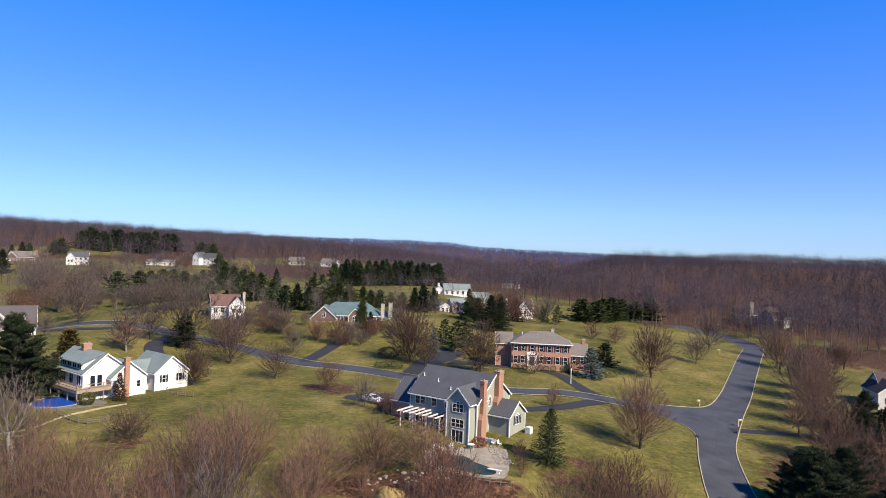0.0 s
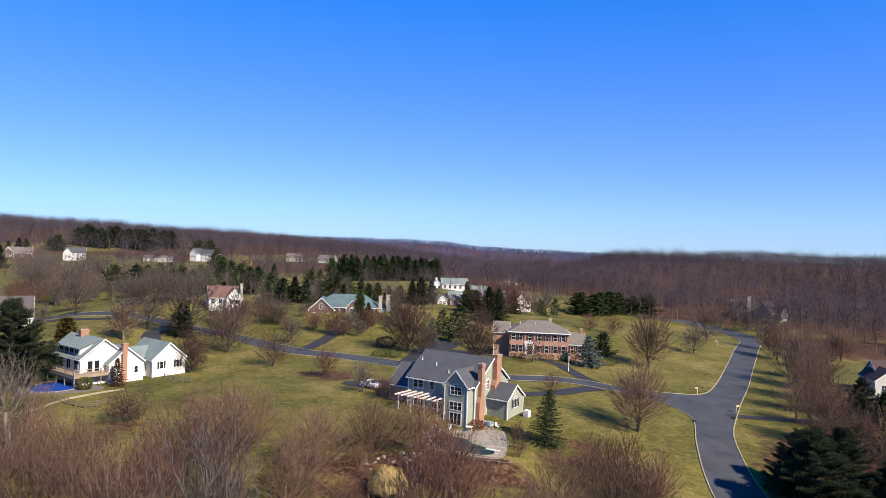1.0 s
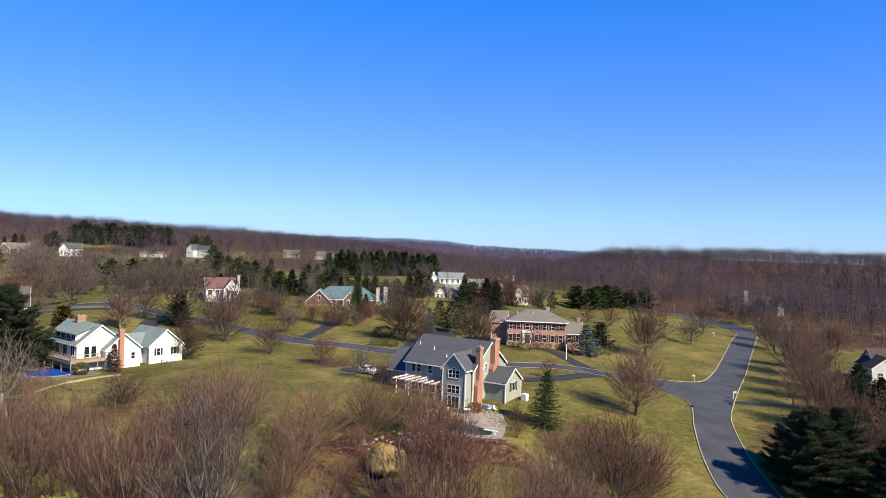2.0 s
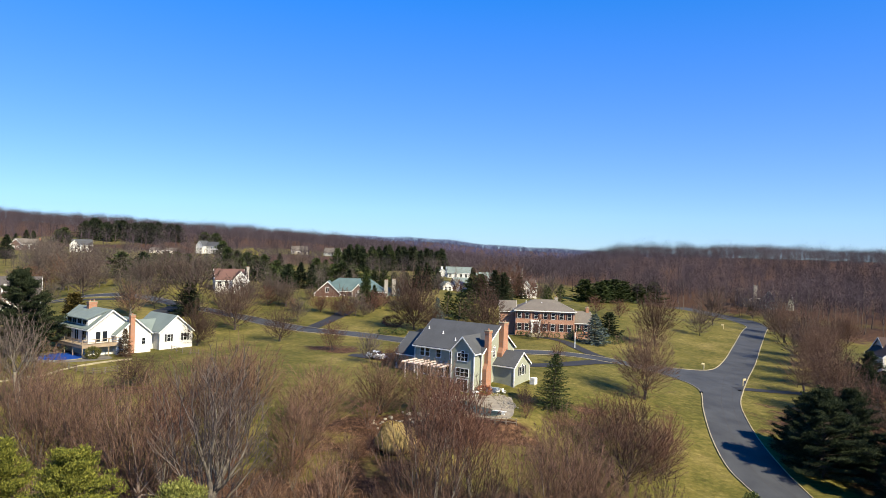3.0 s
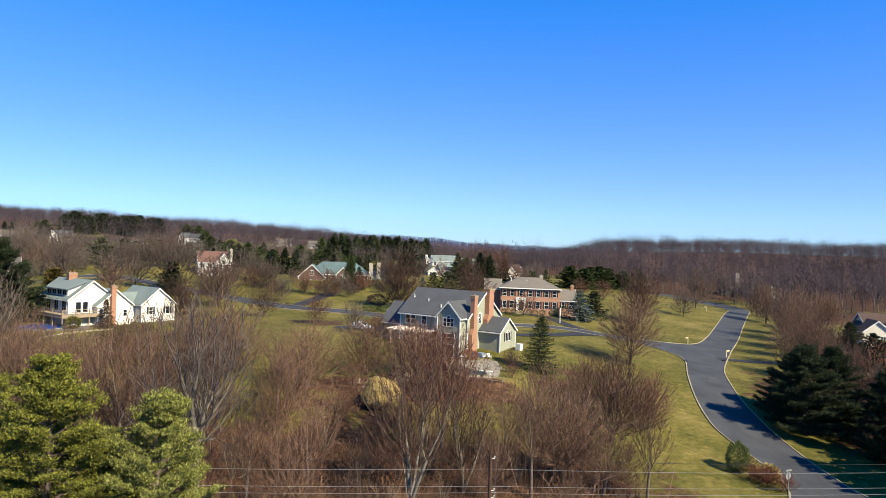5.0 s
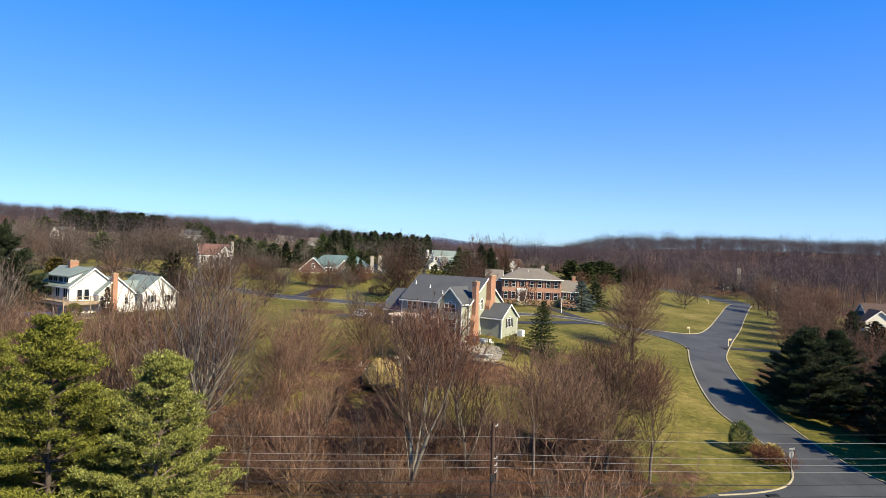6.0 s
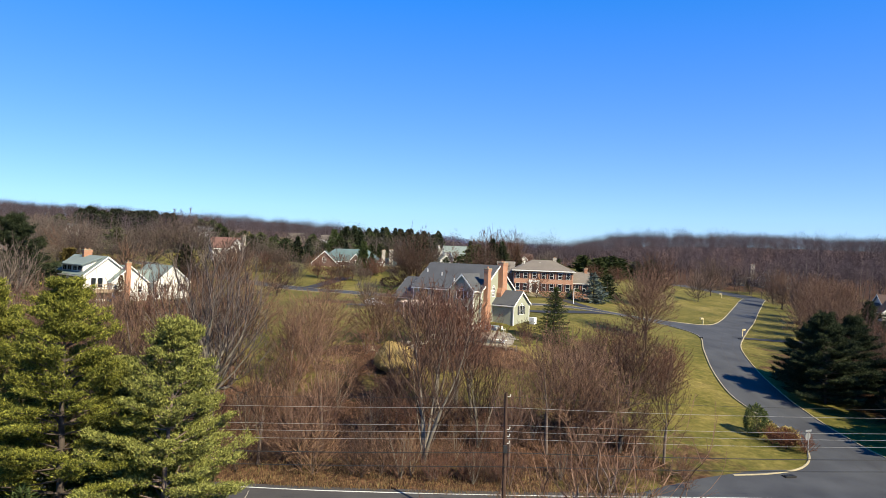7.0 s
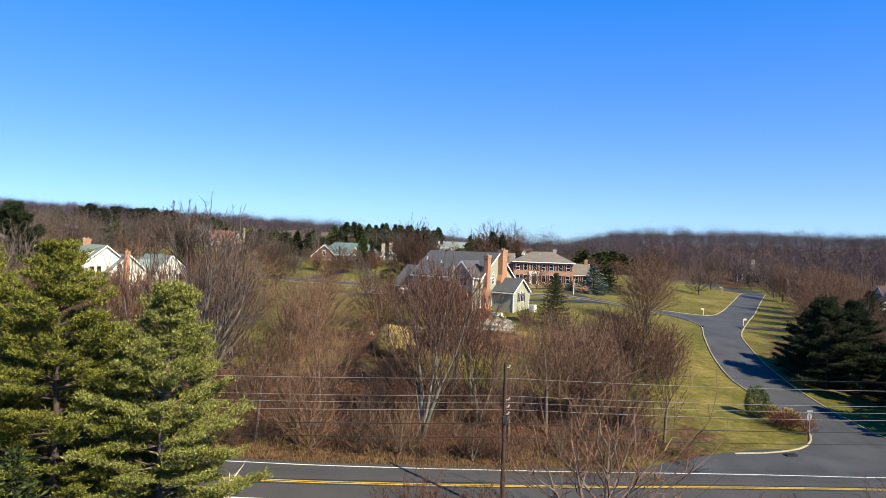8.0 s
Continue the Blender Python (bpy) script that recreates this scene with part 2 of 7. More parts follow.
M_DARK = mat("dark_shutter_paint", (0.0222, 0.0237, 0.0259), 0.6, 0.15, 0.5, 8, 0.1)
M_MAROON = mat("maroon_shutter_paint", (0.0444, 0.0163, 0.0148), 0.6, 0.15, 0.5, 8, 0.1)
M_WOOD = mat("weathered_deck_wood", (0.2812, 0.2146, 0.148), 0.85, 0.25, 1.0, 10, 0.3)
M_GREYWOOD = mat("grey_weathered_wood", (0.148, 0.1258, 0.1036), 0.9, 0.3, 0.8, 10, 0.4)
M_POLE = mat("creosoted_wood", (0.0592, 0.0333, 0.0237), 0.9, 0.3, 0.5, 10, 0.4)
M_CABLE = mat("cable_rubber", (0.0222, 0.0222, 0.0222), 0.6, 0.1, 0.3, 5, 0)
M_WIRE = mat("dull_aluminium_wire", (0.3108, 0.3108, 0.3108), 0.5, 0.1, 0.3, 5, 0, metal=0.6)
M_BARK = mat("grey_brown_bark", (0.1448, 0.1090, 0.0925), 0.9, 0.35, 0.4, 8, 0.6, per_object=0.2)
M_DARKBARK = mat("dark_bark", (0.0666, 0.0518, 0.0429), 0.9, 0.35, 0.4, 8, 0.6, per_object=0.2)
M_TWIG = island_mat("brown_twigs", [(0.0503, 0.0288, 0.0207), (0.1022, 0.0598, 0.0422), (0.1715, 0.1055, 0.0755)])
M_REDTWIG = island_mat("red_brown_twigs", [(0.0495, 0.0239, 0.0170), (0.0991, 0.0492, 0.0340), (0.1524, 0.0802, 0.0570)])
M_DARKTWIG = island_mat("dark_twigs", [(0.0260, 0.0151, 0.0118), (0.0579, 0.0345, 0.0259), (0.1067, 0.0661, 0.0488)])
M_MAUVETWIG = island_mat("mauve_grey_twigs", [(0.0481, 0.034, 0.0281), (0.0851, 0.0614, 0.0511), (0.1295, 0.0962, 0.0799)])
M_TANTWIG = island_mat("tan_twigs", [(0.0648, 0.0380, 0.0244), (0.1334, 0.0794, 0.0503), (0.2134, 0.1321, 0.0866)])
# twig brown, with part of its mauve painted in for haze over the woods
M_FARTWIG = island_mat("hazed_mauve_brown_twigs", [(0.0287, 0.0211, 0.0253), (0.0473, 0.0356, 0.0422), (0.0689, 0.0529, 0.0616)], by_tree=True)
M_WOODSTEM = mat("grey_wood_edge_bark", (0.111, 0.0903, 0.0777), 0.9, 0.3, 3.0, 6, 0.2)
# the ridge's twigs carry the blue of distance haze in their base colour
M_RIDGE = island_mat("slate_blue_haze_twigs", [(0.045, 0.055, 0.112), (0.050, 0.060, 0.120), (0.055, 0.065, 0.128)], by_tree=True)
M_PINE = island_mat("yellow_green_needles", [(0.036, 0.044, 0.010), (0.115, 0.122, 0.021), (0.22, 0.214, 0.042)], 0.8, 0.1)
M_PINE_GREY = island_mat("grey_green_needles", [(0.048, 0.055, 0.014), (0.125, 0.133, 0.034), (0.225, 0.222, 0.066)], 0.8, 0.1)
M_DARKPINE = island_mat("dark_green_needles", [(0.0052, 0.0081, 0.0044), (0.0178, 0.0252, 0.0126), (0.0555, 0.0681, 0.034)], 0.9, 0.08)
M_BLUEPINE = island_mat("blue_green_needles", [(0.0296, 0.0429, 0.0414), (0.0592, 0.0814, 0.0777), (0.1036, 0.1295, 0.1221)], 0.85, 0.1)
M_GREYTWIG = island_mat("grey_brown_twig_haze", [(0.0503, 0.0385, 0.0326), (0.0851, 0.0666, 0.057), (0.1258, 0.1014, 0.0873)])
M_STEM = mat("ash_grey_bark", (0.1665, 0.1443, 0.1169), 0.9, 0.35, 0.4, 8, 0.6, per_object=0.2)
M_DRYWEED = island_mat("dry_weed_stalks", [(0.074, 0.0385, 0.0207), (0.1406, 0.0799, 0.0407), (0.2072, 0.1369, 0.0703), (0.0888, 0.0814, 0.0296)])
M_BRIAR = island_mat("briar_stalks", [(0.0381, 0.0197, 0.0133), (0.0838, 0.0436, 0.0281), (0.1524, 0.0879, 0.0555)])
M_BRONZE = island_mat("bronze_needles", [(0.0296, 0.0252, 0.0074), (0.0629, 0.0488, 0.0133), (0.111, 0.0814, 0.0237)], 0.85, 0.1)
M_BRONZE_RED = island_mat("red_brown_needles", [(0.0259, 0.0163, 0.0089), (0.0555, 0.0333, 0.0178), (0.0962, 0.0592, 0.0311)], 0.85, 0.1)
M_RUSTTWIG = island_mat("rust_red_twigs", [(0.0666, 0.0259, 0.0163), (0.1258, 0.0488, 0.0281), (0.185, 0.0851, 0.0481)])
M_GREENPINE = island_mat("mid_green_needles", [(0.0148, 0.0237, 0.0081), (0.0311, 0.0444, 0.0148), (0.0592, 0.074, 0.0252)], 0.85, 0.1)


# ---------------------------------------------------------------- ground
def ease(t):
    t = np.clip(t, 0, 1)
    return t * t * (3 - 2 * t)


# level pads cut for the pools: centre, radii, height
PADS = ((4.6, 103.2, 8.6, 8.8, 4.16), (-69.5, 127.0, 8.5, 6.5, 5.0))
SWELL = np.array([
    -0.97, -0.54, -1.48, -2.52, -1.53, -1.43, -1.17, -0.88,
    -2.34, -1.5, -1.31, -0.61, 0.31, -0.47, -0.88, -2.33,
    -0.87, -0.83, -0.22, -1.04, -1.49, -1.58, 0.23, -2.47,
    1.98, -0.15, 0.88, 0.61, -0.36, -2.72, 1.44, -0.21,
    1.58, -0.11, 1.17, 0.75, 2.99, -1.3, 0.97, 0.95,
    1.1, 0.18, 2.47, -0.39, 2.78, -0.48, -0.42, 0.63,
    3.15, -1.4, 0.28, -0.9, 1.17, -0.77, -0.42, 1.05,
    5.74, 0.73, 3.04, 2.65, 2.42, 1.68, 0.57, 0.67,
    -1.95, -1.95, 0.92, -2.71, -1.88, 0.12, -1.09, -0.87,
    12.35, 3.5, 3.27, 5.33, 6.2, 3.82, 2.8, 0.94, ])
SWELL_X, SWELL_Y = np.meshgrid(np.arange(-95, 131, 30), np.arange(15, 260, 25))
SWELL_X, SWELL_Y = SWELL_X.ravel(), SWELL_Y.ravel()


def ground(x, y):
    """The lie of the land: gentle swells round the houses, wooded hills beyond."""
    x, y = np.asarray(x, float), np.asarray(y, float)
    near = 1.0 + np.zeros(np.broadcast(x, y).shape)
    for cx, cy, h in zip(SWELL_X, SWELL_Y, SWELL):
        near = near + h * np.exp(-((x - cx) ** 2 + (y - cy) ** 2) / 1352.0)
    a = x / np.maximum(y, 120.0)
    base = np.interp(a, [-0.7, -0.25, 0, 0.2, 0.42, 0.8], [10, 11.5, 14, 7.5, 2.3, 3])
    top = np.interp(a, [-0.65, -0.44, -0.23, -0.05, 0.06, 0.14, 0.26, 0.42, 0.6], [46, 39, 32, 18, 5, 7, 26, 29.5, 30])
    brow = np.interp(a, [-0.3, 0.2], [930, 670])
    far = base + (top - base) * ease((y - 270) / (brow - 270)) + ease((y - 1300) / 800) * np.interp(a, [-0.3, 0, 0.3], [8, 34, 10]) - ease((y - 720) / 250) * np.interp(a, [0.15, 0.25], [0, 12])
    w = ease((y - 215) / 90)
    z = (1 - w) * near + w * far
    for px_, py_, rx, ry, level in PADS:
        k = ease((1.5 - np.hypot((x - px_) / rx, (y - py_) / ry)) / 0.5)
        z = z * (1 - k) + level * k
    return z


def gz(x, y):
    return float(ground(x, y))


def mesh_of(name, verts, faces, material, smooth=False):
    me = bpy.data.meshes.new(name)
    me.from_pydata(verts, [], faces)
    me.materials.append(material)
    if smooth:
        me.shade_smooth()
    me.update()
    return me


# where the woods and thickets have dropped their leaves: centre, radii, strength
LITTER_SPOTS = [(-8, 69, 32, 10, 0.95), (-48, 66, 24, 9, 0.7), (16, 72, 8, 11, 0.65), (-2, 93.5, 14, 4.5, 1.0), (33, 112, 8, 10, 0.3), (22, 103, 6, 8, 0.5),
                (-5, 58, 26, 4, 0.9), (-23, 146, 7, 5, 0.7), (72, 104, 17, 24, 0.85), (160, 250, 40, 30, 0.8), (-28, 70, 12, 10, 0.7), (-8, 84, 12, 8, 0.55), (62, 62, 16, 9, 0.8),
                (0, 36, 120, 11, 0.75), (-50, 106, 5, 4, 0.6)]


# open fields and yards on the far slopes: centre, radii
FIELDS = [(-166, 468, 28, 34), (-238, 430, 30, 36), (-268, 425, 30, 36), (-250, 420, 60, 30), (-235, 470, 50, 45), (-300, 560, 60, 50), (-160, 440, 30, 30), (-60, 390, 45, 40), (-30, 330, 60, 35), (20, 300, 30, 40), (-100, 350, 25, 25), (60, 330, 30, 40), (-130, 560, 60, 50), (-60, 600, 45, 40), (-262, 392, 60, 50), (-300, 430, 60, 70)]


def litter_at(x, y):
    v = np.zeros(np.broadcast(x, y).shape)
    for cx, cy, rx, ry, s in LITTER_SPOTS:
        v = np.maximum(v, s * np.clip(1.6 - np.hypot((x - cx) / rx, (y - cy) / ry), 0, 1))
    a = x / np.maximum(y, 100)
    wooded = np.ones(v.shape)
    for cx, cy, rx, ry in FIELDS:
        wooded = np.minimum(wooded, ease(((x - cx) / rx) ** 2 + ((y - cy) / ry) ** 2 - 0.3))
    v = np.maximum(v, wooded * ease((y - np.interp(a, [-0.5, -0.1, 0.1, 0.3, 0.45, 0.6], [330, 420, 420, 275, 280, 250])) / 60))
    v = np.maximum(v, ease((-y - 4) / 20))
    return v


xs = np.concatenate([-np.geomspace(4200, 150, 22), np.arange(-140, 181, 2.5), np.geomspace(190, 4200, 22)])
ys = np.concatenate([-np.geomspace(3000, 30, 14), np.arange(-20, 331, 2.5), np.geomspace(340, 4600, 46)])
GX, GY = np.meshgrid(xs, ys)
GZ = ground(GX, GY)
cols = len(xs)
quads = [(j * cols + i, j * cols + i + 1, (j + 1) * cols + i + 1, (j + 1) * cols + i) for j in range(len(ys) - 1) for i in range(cols - 1)]
me = mesh_of("ground", list(zip(GX.ravel().tolist(), GY.ravel().tolist(), GZ.ravel().tolist())), quads, M_GROUND, True)
me.attributes.new("litter", "FLOAT", "POINT").data.foreach_set("value", litter_at(GX, GY).ravel().astype(np.float32))
tagged(new("ground", me), "rolling winter lawn in olive and straw with brown leaf litter", "ground", kind="structure")


# ---------------------------------------------------------------- roads
def smooth_line(points, step=1.0):
    """Points (x, y, half width) of a bending line, evenly spaced along a smooth curve through those given."""
    p = [np.array(q, float) for q in points]
    p = [2 * p[0] - p[1], *p, 2 * p[-1] - p[-2]]
    out = []
    for i in range(1, len(p) - 2):
        n = max(2, int(np.hypot(*(p[i + 1] - p[i])[:2]) / step))
        for k in range(n):
            t = k / n
            out.append(0.5 * (2 * p[i] + (p[i + 1] - p[i - 1]) * t + (2 * p[i - 1] - 5 * p[i] + 4 * p[i + 1] - p[i + 2]) * t * t
                              + (3 * p[i] - p[i - 1] - 3 * p[i + 1] + p[i + 2]) * t ** 3))
    out.append(p[-2])
    return np.array(out)


def normals_of(line):
    d = np.gradient(line[:, :2], axis=0)
    d /= np.linalg.norm(d, axis=1)[:, None]
    return np.stack([-d[:, 1], d[:, 0]], 1)


def strip(name, line, left, right, lift, material, label, category, kind="structure", across=5, group=""):
    """A sheet that lies on the ground along a line, from `left` to `right` of it in metres (arrays or numbers)."""
    nrm = normals_of(line)
    left, right = np.broadcast_to(left, len(line)), np.broadcast_to(right, len(line))
    verts, faces = [], []
    for i in range(len(line)):
        for k in range(across):
            o = left[i] + (right[i] - left[i]) * k / (across - 1)
            x, y = line[i, 0] + nrm[i, 0] * o, line[i, 1] + nrm[i, 1] * o
            verts.append((x, y, gz(x, y) + lift))
    for i in range(len(line) - 1):
        for k in range(across - 1):
            a = i * across + k
            faces.append((a + 1, a, a + across, a + across + 1))
    ob = new(name, mesh_of(name, verts, faces, material, True))
    return tagged(ob, label, category, group, kind)


def kerb(line, offset, label="pale concrete kerb along the road edge", high=0.15, wide=0.18):
    """A raised concrete kerb beside a line, with a real step."""
    nrm = normals_of(line)
    offset = np.broadcast_to(offset, len(line))
    verts, faces = [], []
    for i in range(len(line)):
        for o, h in ((-wide / 2, -0.1), (-wide / 2, high - 0.03), (-wide / 2 + 0.04, high), (wide / 2, high), (wide / 2, -0.1)):
            x, y = line[i, 0] + nrm[i, 0] * (offset[i] + o), line[i, 1] + nrm[i, 1] * (offset[i] + o)
            verts.append((x, y, gz(x, y) + h))
    for i in range(len(line) - 1):
        for k in range(4):
            a = i * 5 + k
            faces.append((a + 1, a, a + 5, a + 6))
    return tagged(new("kerb", mesh_of("kerb", verts, faces, M_KERB)), label, "kerb", "road kerbs", "structure")


# the side road, from the main road up the valley
SIDE = smooth_line([(41.5, 58, 5.5), (43.2, 68, 5.0), (44.2, 76, 4.0), (43.9, 86, 3.9), (43.6, 95, 3.9), (45.4, 105.5, 3.7), (48.6, 117, 3.6), (51.8, 126, 3.6),
                    (57.2, 138.8, 4.5), (64.9, 155.8, 3.7), (74.8, 173.5, 3.6), (87.6, 197.5, 3.7), (103.0, 227.5, 3.9), (114, 250, 4.2), (120.4, 266, 4.0), (123.8, 283, 4.2),
                    (119, 298, 4.0), (106, 312, 4.0)])
SIDE_EAST = smooth_line([(58, 61.5, 0), (51.5, 67, 0), (48.6, 74, 0), (47.9, 82, 0), (47.9, 90, 0), (48.2, 96, 0), (49.4, 106, 0), (52.0, 117, 0), (54.7, 125, 0), (59.2, 134.5, 0), (67.8, 151.5, 0),
                         (78.0, 170.5, 0), (92.6, 199.5, 0), (109.6, 233, 0), (121.5, 257, 0), (127.2, 274, 0), (128.6, 287, 0)])
SIDE_WEST_A = smooth_line([(28.2, 65.6, 0), (32.5, 67, 0), (36.5, 69.3, 0), (39.3, 72.8, 0), (40.8, 77, 0), (40.9, 82, 0), (40.0, 88.5, 0), (39.7, 94.5, 0), (41.4, 104.5, 0), (44.7, 116.5, 0), (47.3, 124, 0), (49.0, 129.5, 0), (49.2, 134.5, 0), (47, 139, 0), (43, 142, 0)])
SIDE_WEST_B = smooth_line([(44, 149.5, 0), (52, 152, 0), (58, 154.2, 0), (61.5, 156.8, 0), (65.2, 162, 0), (72.2, 174.5, 0), (82.4, 194.5, 0), (96.0, 221.5, 0), (106.5, 242, 0), (114.0, 258, 0), (118.2, 273, 0), (118.8, 284, 0)])


def between(name, a, b, lift, material, label, category, n=160):
    """A road surface between two edge lines."""
    def even(line):
        s = np.concatenate([[0], np.cumsum(np.hypot(*np.diff(line[:, :2], axis=0).T))])
        q = np.linspace(0, s[-1], n)
        return np.stack([np.interp(q, s, line[:, 0]), np.interp(q, s, line[:, 1])], 1)
    a, b = even(a), even(b)
    verts, faces, k = [], [], 6
    for p, q in zip(a, b):
        for j in range(k):
            x, y = p + (q - p) * j / (k - 1)
            verts.append((x, y, gz(x, y) + lift))
    for i in range(n - 1):
        for j in range(k - 1):
            c = i * k + j
            faces.append((c, c + 1, c + k + 1, c + k))
    return tagged(new(name, mesh_of(name, verts, faces, material, True)), label, category, kind="structure")


MOUTH_A, MOUTH_B = int(np.argmin(np.abs(SIDE_WEST_A[:, 1] - 124))), int(np.argmin(np.abs(SIDE_WEST_B[:, 1] - 162)))
SIDE_WEST = np.concatenate([SIDE_WEST_A[:MOUTH_A + 1], SIDE_WEST_B[MOUTH_B:], [(111, 300, 0), (100, 310, 0)]])
between("side_road", SIDE_WEST, np.concatenate([SIDE_EAST, [(126, 300, 0), (112, 316, 0)]]), 0.05, M_ROAD, "worn blue-grey asphalt side road with tar seams", "road", 260)
between("road_mouth", SIDE_WEST_A[MOUTH_A - 1:], SIDE_WEST_B[:MOUTH_B + 2][::-1], 0.058, M_ROAD, "flared asphalt mouth of the lane", "road", 60)
for o in (0.25, -1.7):
    strip("tar_seam", SIDE[12:-30], o + 0.05, o - 0.05, 0.068, M_MAIN, "thin dark tar seam along the road", "road marking", across=2, group="tar seams")
kerb(SIDE_EAST, 0)
kerb(SIDE_WEST_A, 0)
kerb(SIDE_WEST_B, 0)
BRANCH = smooth_line([(55, 146, 6.5), (49, 146, 5.6), (43, 146, 3.9), (36.5, 147, 3.3), (27, 148, 3.4), (16, 146.5, 3.5), (4, 151, 3.3), (-8, 161, 3.0), (-17, 166.5, 3.0), (-25, 170, 2.8), (-34, 173, 2.8), (-44, 180.5, 2.8), (-54, 189, 2.8),
                      (-64, 194.8, 2.8), (-78, 199, 2.8), (-92, 204, 2.8), (-120, 214, 2.8), (-160, 240, 2.8)])
strip("branch_road", BRANCH, BRANCH[:, 2], -BRANCH[:, 2], 0.07, M_ROAD, "pale grey asphalt lane winding between the lawns", "road")
kerb(BRANCH[10:], 3.15, "low concrete kerb along the lane")
kerb(BRANCH[10:], -3.15, "low concrete kerb along the lane")

MAIN = smooth_line([(-260, 62, 3.6), (-120, 56, 3.6), (-60, 54, 3.6), (-20, 53.4, 3.6), (-5, 53.5, 3.6), (12.5, 54.9, 3.7), (35, 58.3, 3.9), (60, 61, 3.6), (120, 64, 3.6), (260, 66, 3.6)], 1.5)
strip("main_road", MAIN, MAIN[:, 2], -MAIN[:, 2], 0.06, M_MAIN, "dark two-lane asphalt road across the foreground", "road", across=7)
for o in (0.12, -0.12):
    strip("centre_line", MAIN, o + 0.06, o - 0.06, 0.075, M_YELLOW, "yellow double centre line on asphalt", "road marking", across=2, group="painted road lines")
for o in (2.95, -2.95):
    strip("edge_line", MAIN, o + 0.07, o - 0.07, 0.075, M_WHITELINE, "white edge line on asphalt", "road marking", across=2, group="painted road lines")
APRON = smooth_line([(16, 57.6, 0.6), (22, 60.6, 1.6), (28, 62.6, 3.0), (35, 64.3, 4.3), (44, 65, 4.0), (52, 64, 2.4), (60, 64, 0.6)])
strip("road_apron", APRON, APRON[:, 2], -APRON[:, 2], 0.064, M_ROAD, "grey asphalt apron at the road junction", "road")


def driveway(points, label):
    line = smooth_line(points)
    return strip("driveway", line, line[:, 2], -line[:, 2], 0.085, M_DRIVE, label, "driveway", group="sealed driveways")


driveway([(35, 149.5, 2.2), (33.2, 154, 1.8), (31.6, 161, 1.7), (30.0, 169, 1.7), (26, 173.5, 1.7), (19, 176.5, 1.8), (11, 179, 2.0), (3, 181.5, 3.2)], "black sealed driveway curving to the brick house")
driveway([(-7.5, 163, 2.2), (-5.5, 170, 2.5), (-2.8, 179, 3.5), (1.5, 190, 4.2), (4, 199, 3.6)], "black sealed parking drive beside the brick house")
driveway([(36, 145.5, 1.6), (31, 141, 1.7), (25, 135, 1.6), (20, 131.5, 1.5), (15.5, 130.2, 1.5), (10, 131, 1.5)], "black sealed drive looping past the grey house")
driveway([(-4, 136, 3.4), (-9.5, 137.5, 4.6), (-14.5, 137.6, 3.6), (-18.6, 138.2, 1.4)], "black sealed parking court of the grey house")
driveway([(-34.2, 174.5, 1.9), (-32.3, 184, 1.9), (-30.5, 196, 2.0), (-29, 208, 2.4)], "black sealed drive up to the green-roofed house")
driveway([(-76, 197.5, 1.8), (-75.8, 190, 1.9), (-75.4, 182, 2.2), (-72.5, 174.5, 2.4), (-69, 169, 2.4), (-66, 163, 2.6)], "black sealed drive curving to the white house")
driveway([(59, 138, 1.4), (65, 138.4, 1.4), (72, 138, 1.4), (84, 137, 1.4), (96, 139, 1.6)], "black sealed drive crossing the verge")
driveway([(-118, 205, 2.0), (-108, 199, 2.2), (-98, 196, 2.0), (-90, 199, 1.8)], "black sealed drive on the far lawn")
# ---------------------------------------------------------------- building blocks
def part(name, geo, material, parent, label="", smooth=False):
    """One mesh under a thing or a part: geo is a bmesh, a Geo or finished mesh data."""
    if isinstance(geo, bmesh.types.BMesh):
        me = bpy.data.meshes.new(name)
        geo.to_mesh(me)
        geo.free()
        me.materials.append(material)
        if smooth:
            me.shade_smooth()
    elif isinstance(geo, Geo):
        me = mesh_of(name, geo.v, geo.f, material, smooth)
    else:
        me = geo
    ob = new(name, me)
    ob.parent = parent
    if label:
        ob["label"] = label
    return ob


class Geo:
    def __init__(self):
        self.v, self.f = [], []

    def tube(self, pts, radii, sides):
        start = len(self.v)
        for i, p in enumerate(pts):
            d = (pts[min(i + 1, len(pts) - 1)] - pts[max(i - 1, 0)]).normalized()
            a = d.orthogonal().normalized()
            b = d.cross(a)
            for k in range(sides):
                t = 2 * math.pi * k / sides
                self.v.append(tuple(p + (a * math.cos(t) + b * math.sin(t)) * radii[i]))
        for i in range(len(pts) - 1):
            for k in range(sides):
                n = (k + 1) % sides
                self.f.append((start + i * sides + k, start + i * sides + n, start + (i + 1) * sides + n, start + (i + 1) * sides + k))

    def sliver(self, p, q, w, rnd, out=None):
        d = q - p
        loose = Vector((rnd.uniform(-1, 1), rnd.uniform(-1, 1), rnd.uniform(-1, 1)))
        s = d.cross(out + loose * 0.6 if out else loose)
        if s.length < 1e-6:
            s = d.orthogonal()
        s = s.normalized() * (w / 2)
        k = len(self.v)
        self.v += [tuple(p - s), tuple(p + s), tuple(q)]
        self.f.append((k, k + 1, k + 2))

    def blade(self, p, q, w, rnd):
        """A leaf-shaped diamond from p to q."""
        d = q - p
        s = d.cross(Vector((rnd.uniform(-1, 1), rnd.uniform(-1, 1), rnd.uniform(-0.4, 1)))).normalized() * (w / 2)
        m = p + d * 0.45
        k = len(self.v)
        self.v += [tuple(p), tuple(m + s), tuple(q), tuple(m - s)]
        self.f.append((k, k + 1, k + 2, k + 3))


